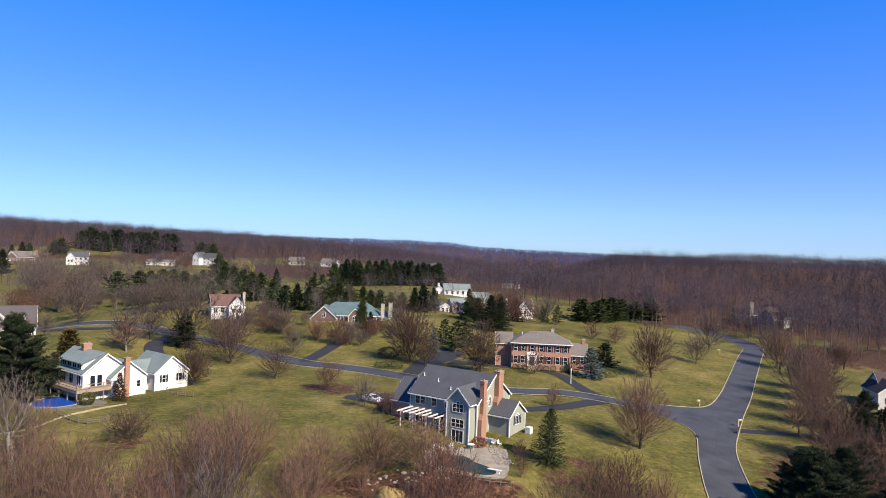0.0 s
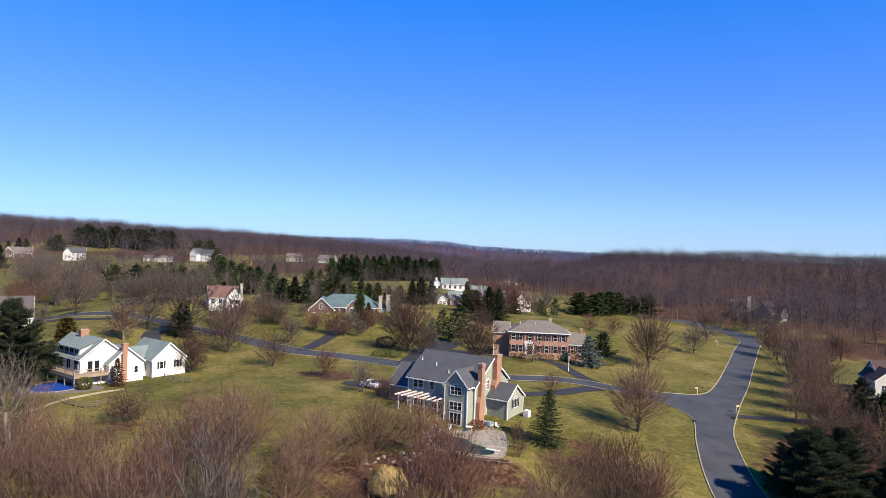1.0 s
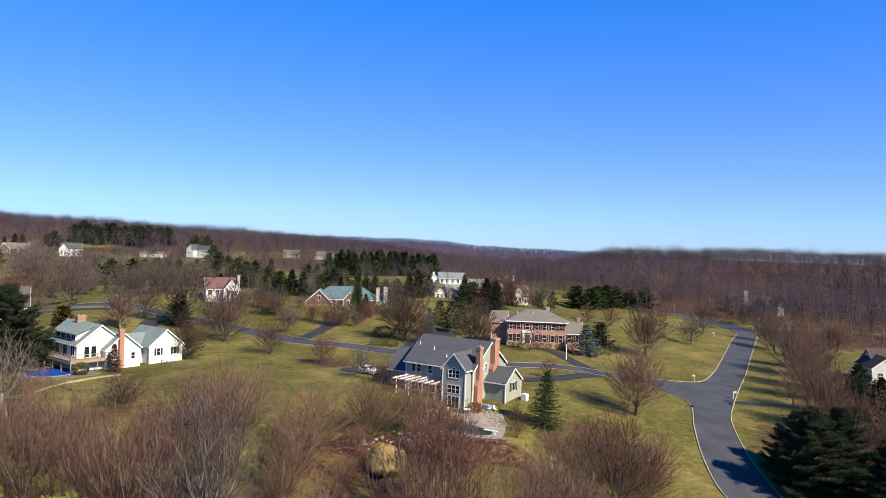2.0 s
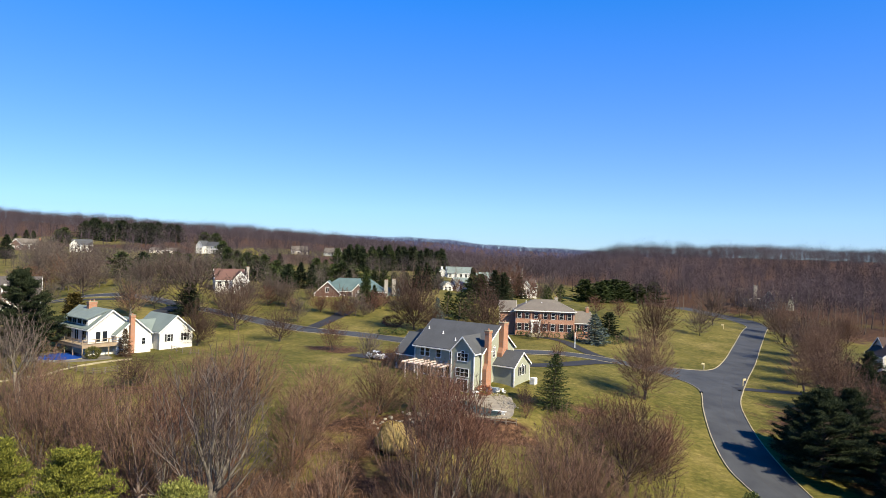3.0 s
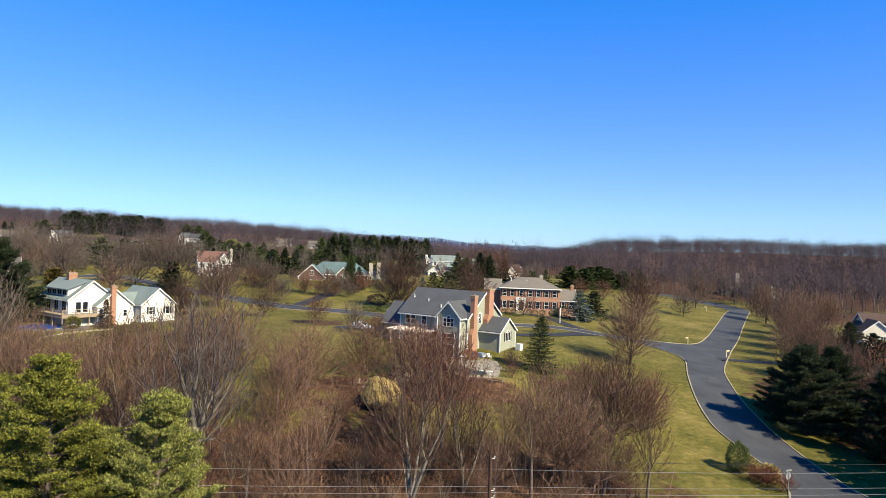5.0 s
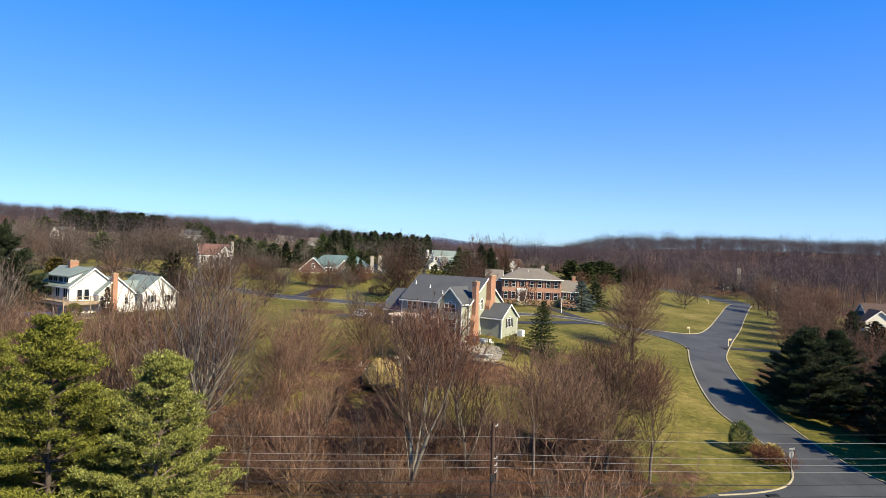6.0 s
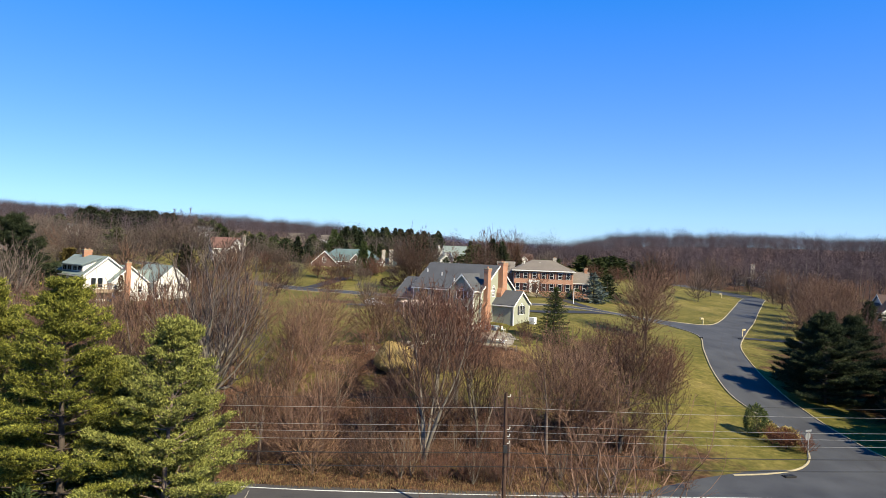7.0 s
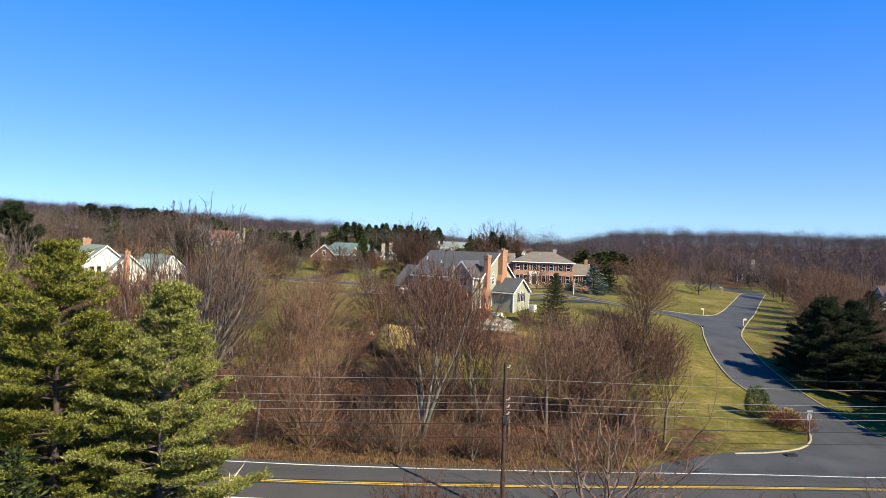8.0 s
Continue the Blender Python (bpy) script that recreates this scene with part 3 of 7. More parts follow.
def bent(start, way, length, n, rnd, rise=0.0, crook=0.18):
    pts, d = [start], way.normalized()
    for i in range(n):
        d = (d + Vector((rnd.gauss(0, crook), rnd.gauss(0, crook), rnd.gauss(0, crook) + rise))).normalized()
        pts.append(pts[-1] + d * (length / n))
    return pts


def along(pts, t):
    x = t * (len(pts) - 1)
    i = min(int(x), len(pts) - 2)
    return pts[i].lerp(pts[i + 1], x - i), (pts[i + 1] - pts[i]).normalized()


def side_way(d, angle, rnd):
    a = d.orthogonal().normalized()
    b = d.cross(a)
    t = rnd.uniform(0, 2 * math.pi)
    return (d * math.cos(angle) + (a * math.cos(t) + b * math.sin(t)) * math.sin(angle)).normalized()


def bare_tree(seed, high, wide, nodes, twigs, stems=1, bare=0.2, mid=0.5, low=0.1, leader=0.7, lean=0.05, splay=(0.1, 0.3), fork=0.75, rising=0.7, girth=0.02, shell=0.45, twig=(0.4, 0.9), thick=0.035, fine=0.012, lobes=0.14):
    """A leafless tree in metres, (wood, crown): each point of an uneven domed crown grows from whichever older branch reaches it on the
    shortest rising way, so that limbs fork and fan; stems thicken with all that they bear."""
    g = np.random.default_rng(seed)
    rnd = random.Random(seed)
    heart = np.array([0, 0, high * mid])
    way = g.normal(0, 1, (nodes, 3))
    way /= np.linalg.norm(way, axis=1)[:, None]
    az = np.arctan2(way[:, 1], way[:, 0])
    p0, p1, p2 = g.uniform(0, 6.28, 3)
    uneven = 1 + lobes * (np.sin(3 * az + p0 + 2 * way[:, 2]) + 0.8 * np.sin(5 * az + p1 - 3 * way[:, 2]) + 0.6 * np.sin(8 * way[:, 2] + p2))
    out = g.random(nodes) ** shell * uneven
    reach = np.where(way[:, 2:] > 0, np.array([[wide, wide, high * (1 - mid)]]), np.array([[wide, wide, high * (mid - low)]]))
    pts = heart + way * reach * out[:, None]
    pts = pts[pts[:, 2] > 0.05 * high]
    place, parent, path = [], [], []
    for s in range(stems):
        turn = 2 * math.pi * (s + rnd.random() * 0.6) / stems
        tilt = rnd.uniform(*splay) if stems > 1 else lean * rnd.random()
        trunk = bent(Vector((0, 0, -0.2)), Vector((math.cos(turn) * tilt, math.sin(turn) * tilt, 1)), high * leader * rnd.uniform(0.85, 1.1), 12, rnd, 0.03, 0.05)
        for i, q in enumerate(trunk):
            place.append(np.array(q))
            parent.append(len(place) - 2 if i else -1)
            path.append(0.0 if not i else path[-1] + high * leader / 12)
    total = len(place) + len(pts)
    P, L = np.zeros((total, 3)), np.zeros(total)
    P[:len(place)], L[:len(place)] = place, path
    open_from = bare * high
    order = np.argsort(np.linalg.norm(pts - np.array([0, 0, open_from]), axis=1))
    k = len(place)
    for p in pts[order]:
        d = p - P[:k]
        dist = np.linalg.norm(d, axis=1)
        flat = np.hypot(d[:, 0], d[:, 1])
        cost = dist + fork * L[:k] + 2.2 * np.maximum(0, rising * flat - d[:, 2]) + 4 * np.maximum(0, open_from - P[:k, 2])
        j = int(np.argmin(cost))
        P[k], L[k] = p, L[j] + dist[j]
        parent.append(j)
        k += 1
    kids = [[] for _ in range(total)]
    for i, j in enumerate(parent):
        if j >= 0:
            kids[j].append(i)
    seq = sorted(range(total), key=lambda i: -L[i])
    load = np.zeros(total)
    for i in seq:
        load[i] = max(1.0, load[i])
        if parent[i] >= 0:
            load[parent[i]] += load[i]
    # branches straighten as they thicken
    for _ in range(2):
        Q = P.copy()
        for i in range(len(place), total):
            if kids[i]:
                heavy = max(kids[i], key=lambda c: load[c])
                Q[i] = 0.5 * P[i] + 0.25 * (P[parent[i]] + P[heavy])
        P = Q
    R = np.maximum(fine, high * girth / stems ** 0.4 * (load / max(1.0, load.max())) ** 0.6)
    wood, crown = Geo(), Geo()
    V = [Vector(p) for p in P]
    for i, j in enumerate(parent):
        if j < 0:
            continue
        r1 = R[i]
        r0 = min(R[j], max(r1 * 1.5, r1 + 0.01))
        if r1 > fine * 2.6 or i < len(place):
            wood.tube([V[j], V[i]], [r0, r1], 5 if r1 > 0.09 else 4)
        else:
            crown.tube([V[j], V[i]], [r0, r1 * 0.8], 3)
    tips = [i for i in range(len(place), total) if load[i] < 6]
    for m in range(twigs):
        i = tips[rnd.randrange(len(tips))]
        j = parent[i]
        d = (V[i] - V[j]).normalized()
        p = V[j].lerp(V[i], rnd.uniform(0.2, 1.0))
        w = (d * 0.75 + Vector((rnd.gauss(0, 0.55), rnd.gauss(0, 0.55), rnd.gauss(0.14, 0.45)))).normalized()
        crown.sliver(p, p + w * rnd.uniform(*twig), thick * rnd.uniform(0.6, 1.2), rnd, (p - Vector(heart)).normalized())
    return wood, crown


def conifer(seed, high, wide, whorls, branches, blades, bare=0.06, droop=-0.25, leaf=(0.35, 0.7), broad=0.22, power=0.85, top=0.0, ragged=0.2, trunk_r=0.018, lite=False):
    """A spruce, pine or cedar: tapered trunk and whorls of branches clad in needle sprays."""
    rnd = random.Random(seed)
    wood, crown = Geo(), Geo()
    trunk = bent(Vector((0, 0, -0.15)), Vector((0, 0, 1)), high * 0.98, 6, rnd, 0.1, 0.02)
    wood.tube(trunk, [high * trunk_r * (1 - 0.93 * i / 6) for i in range(7)], 6)
    for i in range(whorls):
        t = bare + (1 - bare) * (i + rnd.random() * 0.5) / whorls
        p, _ = along(trunk, min(t, 0.999))
        reach = wide * ((1 - t) ** power + top * (1 - t))
        reach = max(reach, wide * 0.06)
        n = max(3, int(branches * (0.55 + 0.45 * (1 - t))))
        for k in range(n):
            az = 2 * math.pi * (k + rnd.random() * 0.7) / n + i * 0.7
            length = reach * rnd.uniform(1 - ragged * 2, 1 + ragged * 0.5)
            w = Vector((math.cos(az), math.sin(az), droop + 0.75 * t))
            b = bent(p, w, length, 3, rnd, 0.06, 0.08)
            if length > 0.6 and not lite:
                wood.tube(b, [0.045 * length / wide + 0.012, 0.02, 0.014, 0.008], 3)
            m = max(4, int(blades * (0.3 + 0.7 * length / wide)))
            for j in range(m):
                u = 0.12 + 0.88 * (j + rnd.random()) / m
                p2, d2 = along(b, min(u, 0.999))
                w2 = (d2 + Vector((rnd.gauss(0, 0.55), rnd.gauss(0, 0.55), rnd.gauss(0.05, 0.35)))).normalized()
                crown.blade(p2, p2 + w2 * rnd.uniform(*leaf), broad * rnd.uniform(0.6, 1.3), rnd)
    for j in range(10):
        p, d = along(trunk, rnd.uniform(0.9, 0.999))
        crown.blade(p, p + Vector((rnd.gauss(0, 0.4), rnd.gauss(0, 0.4), 0.8)).normalized() * leaf[1], broad, rnd)
    return wood, crown


def plumed_pine(seed, high, wide, levels=20, bare=0.08):
    """A large white pine: layered level boughs whose upper sides carry pads of short fine needles."""
    rnd = random.Random(seed)
    wood, crown = Geo(), Geo()
    trunk = bent(Vector((0, 0, -0.2)), Vector((0, 0, 1)), high, 8, rnd, 0.1, 0.03)
    wood.tube(trunk, [high * 0.016 * (1 - 0.94 * i / 8) for i in range(9)], 7)
    for i in range(levels):
        t = bare + (1 - bare) * (i + rnd.random() * 0.5) / levels
        p, _ = along(trunk, min(t, 0.999))
        reach = wide * min(1, (1.02 - t) ** 0.75 * 1.25)
        n = rnd.randint(5, 7)
        for k in range(n):
            az = 2 * math.pi * (k + rnd.random() * 0.7) / n + i * 1.1
            length = max(0.4, reach * rnd.uniform(0.55, 1.1))
            b = bent(p, Vector((math.cos(az), math.sin(az), 0.02 + 0.75 * t * t)), length, 4, rnd, 0.06, 0.07)
            wood.tube(b, [0.03 + 0.05 * length / wide, 0.045, 0.03, 0.02, 0.012], 4)
            subs = max(6, int(17 * length / wide))
            for s in range(subs):
                p2, d2 = along(b, min(0.3 + 0.7 * (s + rnd.random()) / subs, 0.999))
                turn = rnd.choice((-1, 1)) * rnd.uniform(0.3, 1.1)
                w2 = Vector((d2.x * math.cos(turn) - d2.y * math.sin(turn), d2.x * math.sin(turn) + d2.y * math.cos(turn), d2.z + rnd.uniform(0.05, 0.35))).normalized()
                q2 = p2 + w2 * rnd.uniform(0.5, 1.2) * (0.55 + 0.45 * length / wide)
                wood.tube([p2, q2], [0.015, 0.006], 3)
                for m in range(3):
                    c = p2.lerp(q2, 0.3 + 0.7 * (m + rnd.random()) / 3)
                    aim = w2 * 0.8 + Vector((0, 0, 0.5))
                    for j in range(36):
                        e = (aim + Vector((rnd.gauss(0, 0.8), rnd.gauss(0, 0.8), rnd.gauss(0, 0.5)))).normalized()
                        o = c + Vector((rnd.gauss(0, 0.17), rnd.gauss(0, 0.17), rnd.gauss(0, 0.07)))
                        crown.sliver(o, o + e * rnd.uniform(0.10, 0.22), rnd.uniform(0.05, 0.08), rnd)
    return wood, crown


KINDS = {}


def kind_of_tree(key, made, bark, leaf):
    wood, crown = made
    KINDS[key] = (mesh_of("trunk", wood.v, wood.f, bark, True), mesh_of("crown", crown.v, crown.f, leaf))


kind_of_tree("oak", bare_tree(1, 10, 5.2, 800, 4200, girth=0.024, fine=0.018), M_BARK, M_TWIG)
kind_of_tree("oak_b", bare_tree(2, 10, 4.6, 800, 3200, bare=0.2, lean=0.15, girth=0.024, fine=0.018), M_DARKBARK, M_TWIG)
kind_of_tree("oak_red", bare_tree(3, 10, 5.0, 800, 5600, bare=0.1, stems=3, low=0.02, fine=0.016), M_DARKBARK, M_REDTWIG)
kind_of_tree("spread", bare_tree(4, 7, 5.2, 1000, 6500, bare=0.02, mid=0.4, low=0.02, leader=0.25, rising=0.25, girth=0.035, stems=4, splay=(0.4, 0.9), thick=0.04, fork=0.6), M_DARKBARK, M_DARKTWIG)
kind_of_tree("tall", bare_tree(6, 16, 4.4, 900, 2600, bare=0.3, stems=2, splay=(0.01, 0.06), rising=1.1, girth=0.029, mid=0.62, low=0.25, leader=0.6, fork=0.5, shell=0.5, fine=0.02), M_STEM, M_GREYTWIG)
kind_of_tree("tall_b", bare_tree(7, 16, 4.2, 620, 2600, bare=0.3, rising=1.0, girth=0.014, lean=0.15, mid=0.62, low=0.2, fork=0.6, leader=0.8, fine=0.02), M_BARK, M_TWIG)
kind_of_tree("tall_stems", bare_tree(8, 14, 4.4, 900, 3000, bare=0.25, stems=5, rising=1.2, girth=0.024, mid=0.62, low=0.2, splay=(0.05, 0.3), leader=0.75, fine=0.02), M_STEM, M_DARKTWIG)
kind_of_tree("fan", bare_tree(9, 9, 5.0, 900, 3600, bare=0.05, stems=5, splay=(0.15, 0.55), rising=0.8, girth=0.024, mid=0.5, low=0.03, leader=0.45, fine=0.018), M_BARK, M_TWIG)
kind_of_tree("brush", bare_tree(10, 4.5, 2.6, 200, 1500, bare=0.03, stems=6, splay=(0.1, 0.6), rising=0.9, girth=0.012, twig=(0.3, 0.7), thick=0.03, low=0.02, leader=0.55), M_DARKBARK, M_REDTWIG)
kind_of_tree("brush_tan", bare_tree(11, 4.0, 2.6, 240, 600, bare=0.03, stems=6, splay=(0.1, 0.6), rising=0.8, girth=0.018, twig=(0.3, 0.7), thick=0.03, low=0.02, leader=0.55, fine=0.016), M_BARK, M_TANTWIG)
kind_of_tree("brush_dark", bare_tree(12, 5.0, 2.6, 240, 600, bare=0.03, stems=6, splay=(0.05, 0.5), rising=0.9, girth=0.018, twig=(0.3, 0.8), thick=0.03, low=0.02, leader=0.6, fine=0.016), M_DARKBARK, M_DARKTWIG)
kind_of_tree("rust_brush", bare_tree(49, 4.0, 2.6, 240, 2200, bare=0.02, stems=8, splay=(0.1, 0.7), rising=0.9, girth=0.01, twig=(0.3, 0.7), thick=0.042, low=0.0, leader=0.5), M_DARKBARK, M_RUSTTWIG)
kind_of_tree("thicket", bare_tree(17, 4.2, 2.4, 230, 420, bare=0.02, stems=7, splay=(0.1, 0.7), rising=0.7, girth=0.026, twig=(0.3, 0.8), thick=0.03, low=0.0, leader=0.7, fine=0.016), M_BARK, M_REDTWIG)
kind_of_tree("open", bare_tree(18, 11, 5.8, 760, 1500, bare=0.18, stems=2, splay=(0.06, 0.2), rising=0.4, girth=0.036, twig=(0.25, 0.6), thick=0.018, low=0.15, leader=0.5, fork=0.28, shell=0.5, lobes=0.2, fine=0.014), M_BARK, M_TWIG)
kind_of_tree("whips", bare_tree(19, 7, 2.8, 200, 200, bare=0.05, stems=9, splay=(0.05, 0.6), rising=1.0, girth=0.03, twig=(0.4, 1.0), thick=0.026, low=0.05, leader=0.85, mid=0.6, fine=0.016), M_STEM, M_TANTWIG)
kind_of_tree("tall_red", bare_tree(31, 14, 3.8, 620, 4200, bare=0.35, stems=2, splay=(0.03, 0.14), rising=0.9, girth=0.018, mid=0.7, low=0.38, leader=0.75, fine=0.018), M_STEM, M_REDTWIG)
kind_of_tree("round", bare_tree(13, 14, 6.4, 1400, 24000, bare=0.07, low=0.02, mid=0.42, rising=0.15, leader=0.95, fork=0.9, thick=0.045, girth=0.017, twig=(0.3, 0.7), shell=0.6, lobes=0.1), M_DARKBARK, M_DARKTWIG)
kind_of_tree("round_open", bare_tree(45, 10, 5.6, 1300, 8000, bare=0.1, rising=0.6, girth=0.028, twig=(0.25, 0.6), thick=0.03, low=0.04, mid=0.48, leader=0.45, shell=0.5, fine=0.016), M_DARKBARK, M_DARKTWIG)
kind_of_tree("lawn_round", bare_tree(48, 12, 5.3, 1400, 21000, bare=0.12, rising=0.45, mid=0.5, low=0.06, thick=0.036, girth=0.02, leader=0.92, fork=0.9, shell=0.55, lobes=0.1, twig=(0.25, 0.6)), M_DARKBARK, M_TWIG)
kind_of_tree("vase", bare_tree(40, 9, 5.4, 1600, 11000, bare=0.03, stems=6, splay=(0.25, 0.7), rising=0.6, girth=0.027, twig=(0.3, 0.75), thick=0.036, mid=0.45, low=0.03, leader=0.4, shell=0.5, fine=0.017), M_DARKBARK, M_TANTWIG)
kind_of_tree("far_bare", bare_tree(41, 10, 4.6, 520, 7500, bare=0.12, twig=(0.25, 0.55), girth=0.014, thick=0.06, fine=0.018, rising=0.45, leader=0.9, shell=0.6, low=0.05, lobes=0.1), M_BARK, M_GREYTWIG)
kind_of_tree("far_bare_b", bare_tree(42, 10, 5.0, 520, 7500, bare=0.1, twig=(0.25, 0.55), girth=0.014, thick=0.06, fine=0.018, rising=0.35, leader=0.9, shell=0.6, low=0.04, lobes=0.1), M_DARKBARK, M_MAUVETWIG)
kind_of_tree("far_bare_red", bare_tree(43, 8, 4.4, 420, 5200, bare=0.08, stems=2, twig=(0.25, 0.5), thick=0.055, fine=0.018, rising=0.5, low=0.03), M_DARKBARK, M_REDTWIG)
kind_of_tree("far_pale", bare_tree(44, 10, 4.6, 260, 2000, bare=0.15, twig=(0.5, 1.0), thick=0.055, girth=0.03, fine=0.02, leader=0.5), M_STEM, M_TWIG)
kind_of_tree("fir", conifer(46, 9, 3.2, 34, 13, 34, bare=0.0, leaf=(0.2, 0.42), broad=0.1, power=0.7), M_DARKBARK, M_GREENPINE)
kind_of_tree("spruce", conifer(20, 10, 2.9, 34, 12, 36, bare=0.0, leaf=(0.25, 0.5), broad=0.17, ragged=0.32, power=0.75), M_DARKBARK, M_DARKPINE)
kind_of_tree("spruce_b", conifer(21, 10, 2.7, 24, 9, 14, ragged=0.3), M_DARKBARK, M_GREENPINE)
kind_of_tree("blue_spruce", conifer(22, 8, 2.8, 24, 10, 15, bare=0.02), M_DARKBARK, M_BLUEPINE)
kind_of_tree("pine", conifer(23, 10, 3.4, 18, 8, 16, bare=0.12, droop=0.0, leaf=(0.45, 0.9), broad=0.28, power=0.55, ragged=0.35), M_BARK, M_GREENPINE)
kind_of_tree("dark_pine", plumed_pine(24, 10, 4.4, 19, 0.03), M_DARKBARK, M_DARKPINE)
kind_of_tree("far_spruce", conifer(28, 10, 2.9, 26, 11, 13, bare=0.0, leaf=(0.45, 0.85), broad=0.42, power=0.75, lite=True), M_DARKBARK, M_DARKPINE)
kind_of_tree("far_pine", conifer(29, 10, 3.8, 22, 11, 18, bare=0.0, droop=0.0, leaf=(0.5, 0.95), broad=0.4, power=0.5, ragged=0.35, lite=True), M_BARK, M_GREENPINE)
kind_of_tree("far_dark_pine", conifer(30, 10, 3.8, 22, 10, 17, bare=0.0, droop=0.0, leaf=(0.5, 0.95), broad=0.4, power=0.5, ragged=0.35, lite=True), M_BARK, M_DARKPINE)
kind_of_tree("cedar", conifer(25, 6, 1.8, 30, 13, 20, bare=0.0, droop=0.5, leaf=(0.22, 0.42), broad=0.16, power=0.4, ragged=0.12), M_DARKBARK, M_GREENPINE)
kind_of_tree("bronze_cedar", conifer(47, 6, 1.7, 34, 14, 22, bare=0.0, droop=0.5, leaf=(0.2, 0.4), broad=0.16, power=0.3, ragged=0.1), M_DARKBARK, M_BRONZE)
kind_of_tree("rust_spruce", conifer(50, 6, 1.6, 24, 9, 20, bare=0.0, leaf=(0.22, 0.42), broad=0.14, power=0.75, ragged=0.3), M_DARKBARK, M_BRONZE_RED)
kind_of_tree("big_pine", plumed_pine(26, 18, 6.2, 27), M_DARKBARK, M_PINE)
kind_of_tree("big_pine_b", plumed_pine(27, 15, 5.4, 23), M_BARK, M_PINE_GREY)
BASE_HIGH = dict(rust_spruce=6, rust_brush=4, lawn_round=12, bronze_cedar=6, fir=9, round_open=10, vase=9, far_bare=10, far_bare_b=10, far_bare_red=8, far_pale=10, oak=10, oak_b=10, oak_red=10, spread=7, tall=16, tall_b=16, tall_stems=14, fan=9, brush=4.5, brush_tan=4.0, brush_dark=5.0, round=14, 
                 spruce=10, spruce_b=10, blue_spruce=8, pine=10, dark_pine=10, far_spruce=10, far_pine=10, far_dark_pine=10, thicket=4.2, open=11, whips=7, tall_red=14, cedar=6, big_pine=18, big_pine_b=15)
# a crown reaches a little beyond the height that its stem was grown to
REACH = {k: max(v.co.z for v in KINDS[k][1].vertices) / h for k, h in BASE_HIGH.items()}
LABELS = dict(
    rust_spruce="small red-brown conifer against the white wall",
    rust_brush="rust-red rounded leafless shrub", lawn_round="leafless shade tree with a dense oval crown", bronze_cedar="domed cedar in bronze winter foliage", fir="dense dark green fir with a full skirt", round_open="broad round-crowned leafless tree with a dark trunk", vase="vase-shaped leafless tree with dense tan twigs", far_bare="soft grey-brown leafless tree in full twig", far_bare_b="broad mauve-grey leafless tree", far_bare_red="small russet leafless tree",
    far_pale="leafless tree with pale heavy limbs",
    oak="leafless broad-crowned tree with grey-brown branches", oak_b="leafless dark-barked tree with a rounded crown", oak_red="leafless tree with reddish-brown twigs",
    spread="low spreading leafless tree with dark branches", tall="tall bare tree with a pale grey trunk",
    tall_b="tall slender leafless tree at the wood edge", tall_stems="tall bare tree with several stems", fan="fan-shaped leafless tree of many stems", brush="red-brown leafless shrub in the thicket",
    brush_tan="tan leafless shrub with dry twigs", brush_dark="dark leafless thicket shrub", round="dense round-crowned leafless tree", 
    spruce="dark green conical spruce on the lawn", spruce_b="mid-green ragged spruce among others",
    blue_spruce="blue-green spruce with a broad base", pine="green pine with an open crown", dark_pine="large dark green pine beside the road", cedar="dense green upright cedar bush",
    far_spruce="dark spruce in a planted row", far_pine="green pine between the far gardens", far_dark_pine="dark pine, some on the far hillside, some added unseen for shade", open="open-crowned bare tree with heavy grey limbs", whips="thicket shrub of long pale arching stems", tall_red="tall bare tree with a red-brown crown", thicket="tangled red-brown undergrowth shrub",
    big_pine="tall white pine with yellow-green plumes", big_pine_b="younger white pine with yellow-green plumes")
tree_rnd = random.Random(77)


def plant(key, x, y, high=None, wide=1.0, label="", group="", sink=0.0):
    trunk, crown = KINDS[key]
    s = (high or BASE_HIGH[key]) / (BASE_HIGH[key] * REACH[key])
    bush = key.startswith(("brush", "thicket", "whips", "rust"))
    name = "shrub" if bush else "tree"
    ob = new(name)
    ob.matrix_world = pose(x, y, gz(x, y) - sink, 0, 0, tree_rnd.uniform(0, 360)) @ Matrix.Diagonal((s * wide, s * wide, s, 1))
    tagged(ob, label or LABELS[key], name, group or ("thicket shrubs" if bush else "trees of the valley"))
    for nm, me in (("trunk", trunk), ("crown", crown)):
        c = new(nm, me)
        c.parent = ob
    return ob
LAWN_TREES = [
    ("mid_b", 77.5, 207.1, 9.0), ("mid", 56.0, 180.8, 14.3), ("mid_b", 92.5, 235.5, 18.0), ("round_open", -36.9, 155.4, 8.8), ("round_open", -51.7, 170.4, 12.5), ("round", -7.6, 179.3, 16.6),
    ("lawn_round", 34.7, 116.8, 12.2), ("vase", -16.2, 92.8, 8.6), ("spread", -48.7, 108.7, 5.4), ("oak_red", -23.2, 144.4, 6.7), ("mid", -79.3, 173.5, 11.4), ("mid_red", 49.6, 223.2, 5.9),
    ("mid_red", 56.6, 220.5, 6.4), ("mid_b", 90.1, 172.3, 20.6), ("oak", 72.8, 137.6, 9.3), ("mid", 131.5, 222.9, 10.5), ("mid_red", 23.5, 168.9, 5.8), ("round", 10.2, 168.3, 13.8),
    ("round", -52.3, 146.4, 10.0), ("mid_b", -78.9, 186.9, 9.5), ("mid_b", -111.7, 212.1, 10.8), ("mid", -144.5, 260.2, 8.1), ("mid_b", -48.3, 210.6, 9.0), ("mid", -56.0, 219.8, 10.0)]
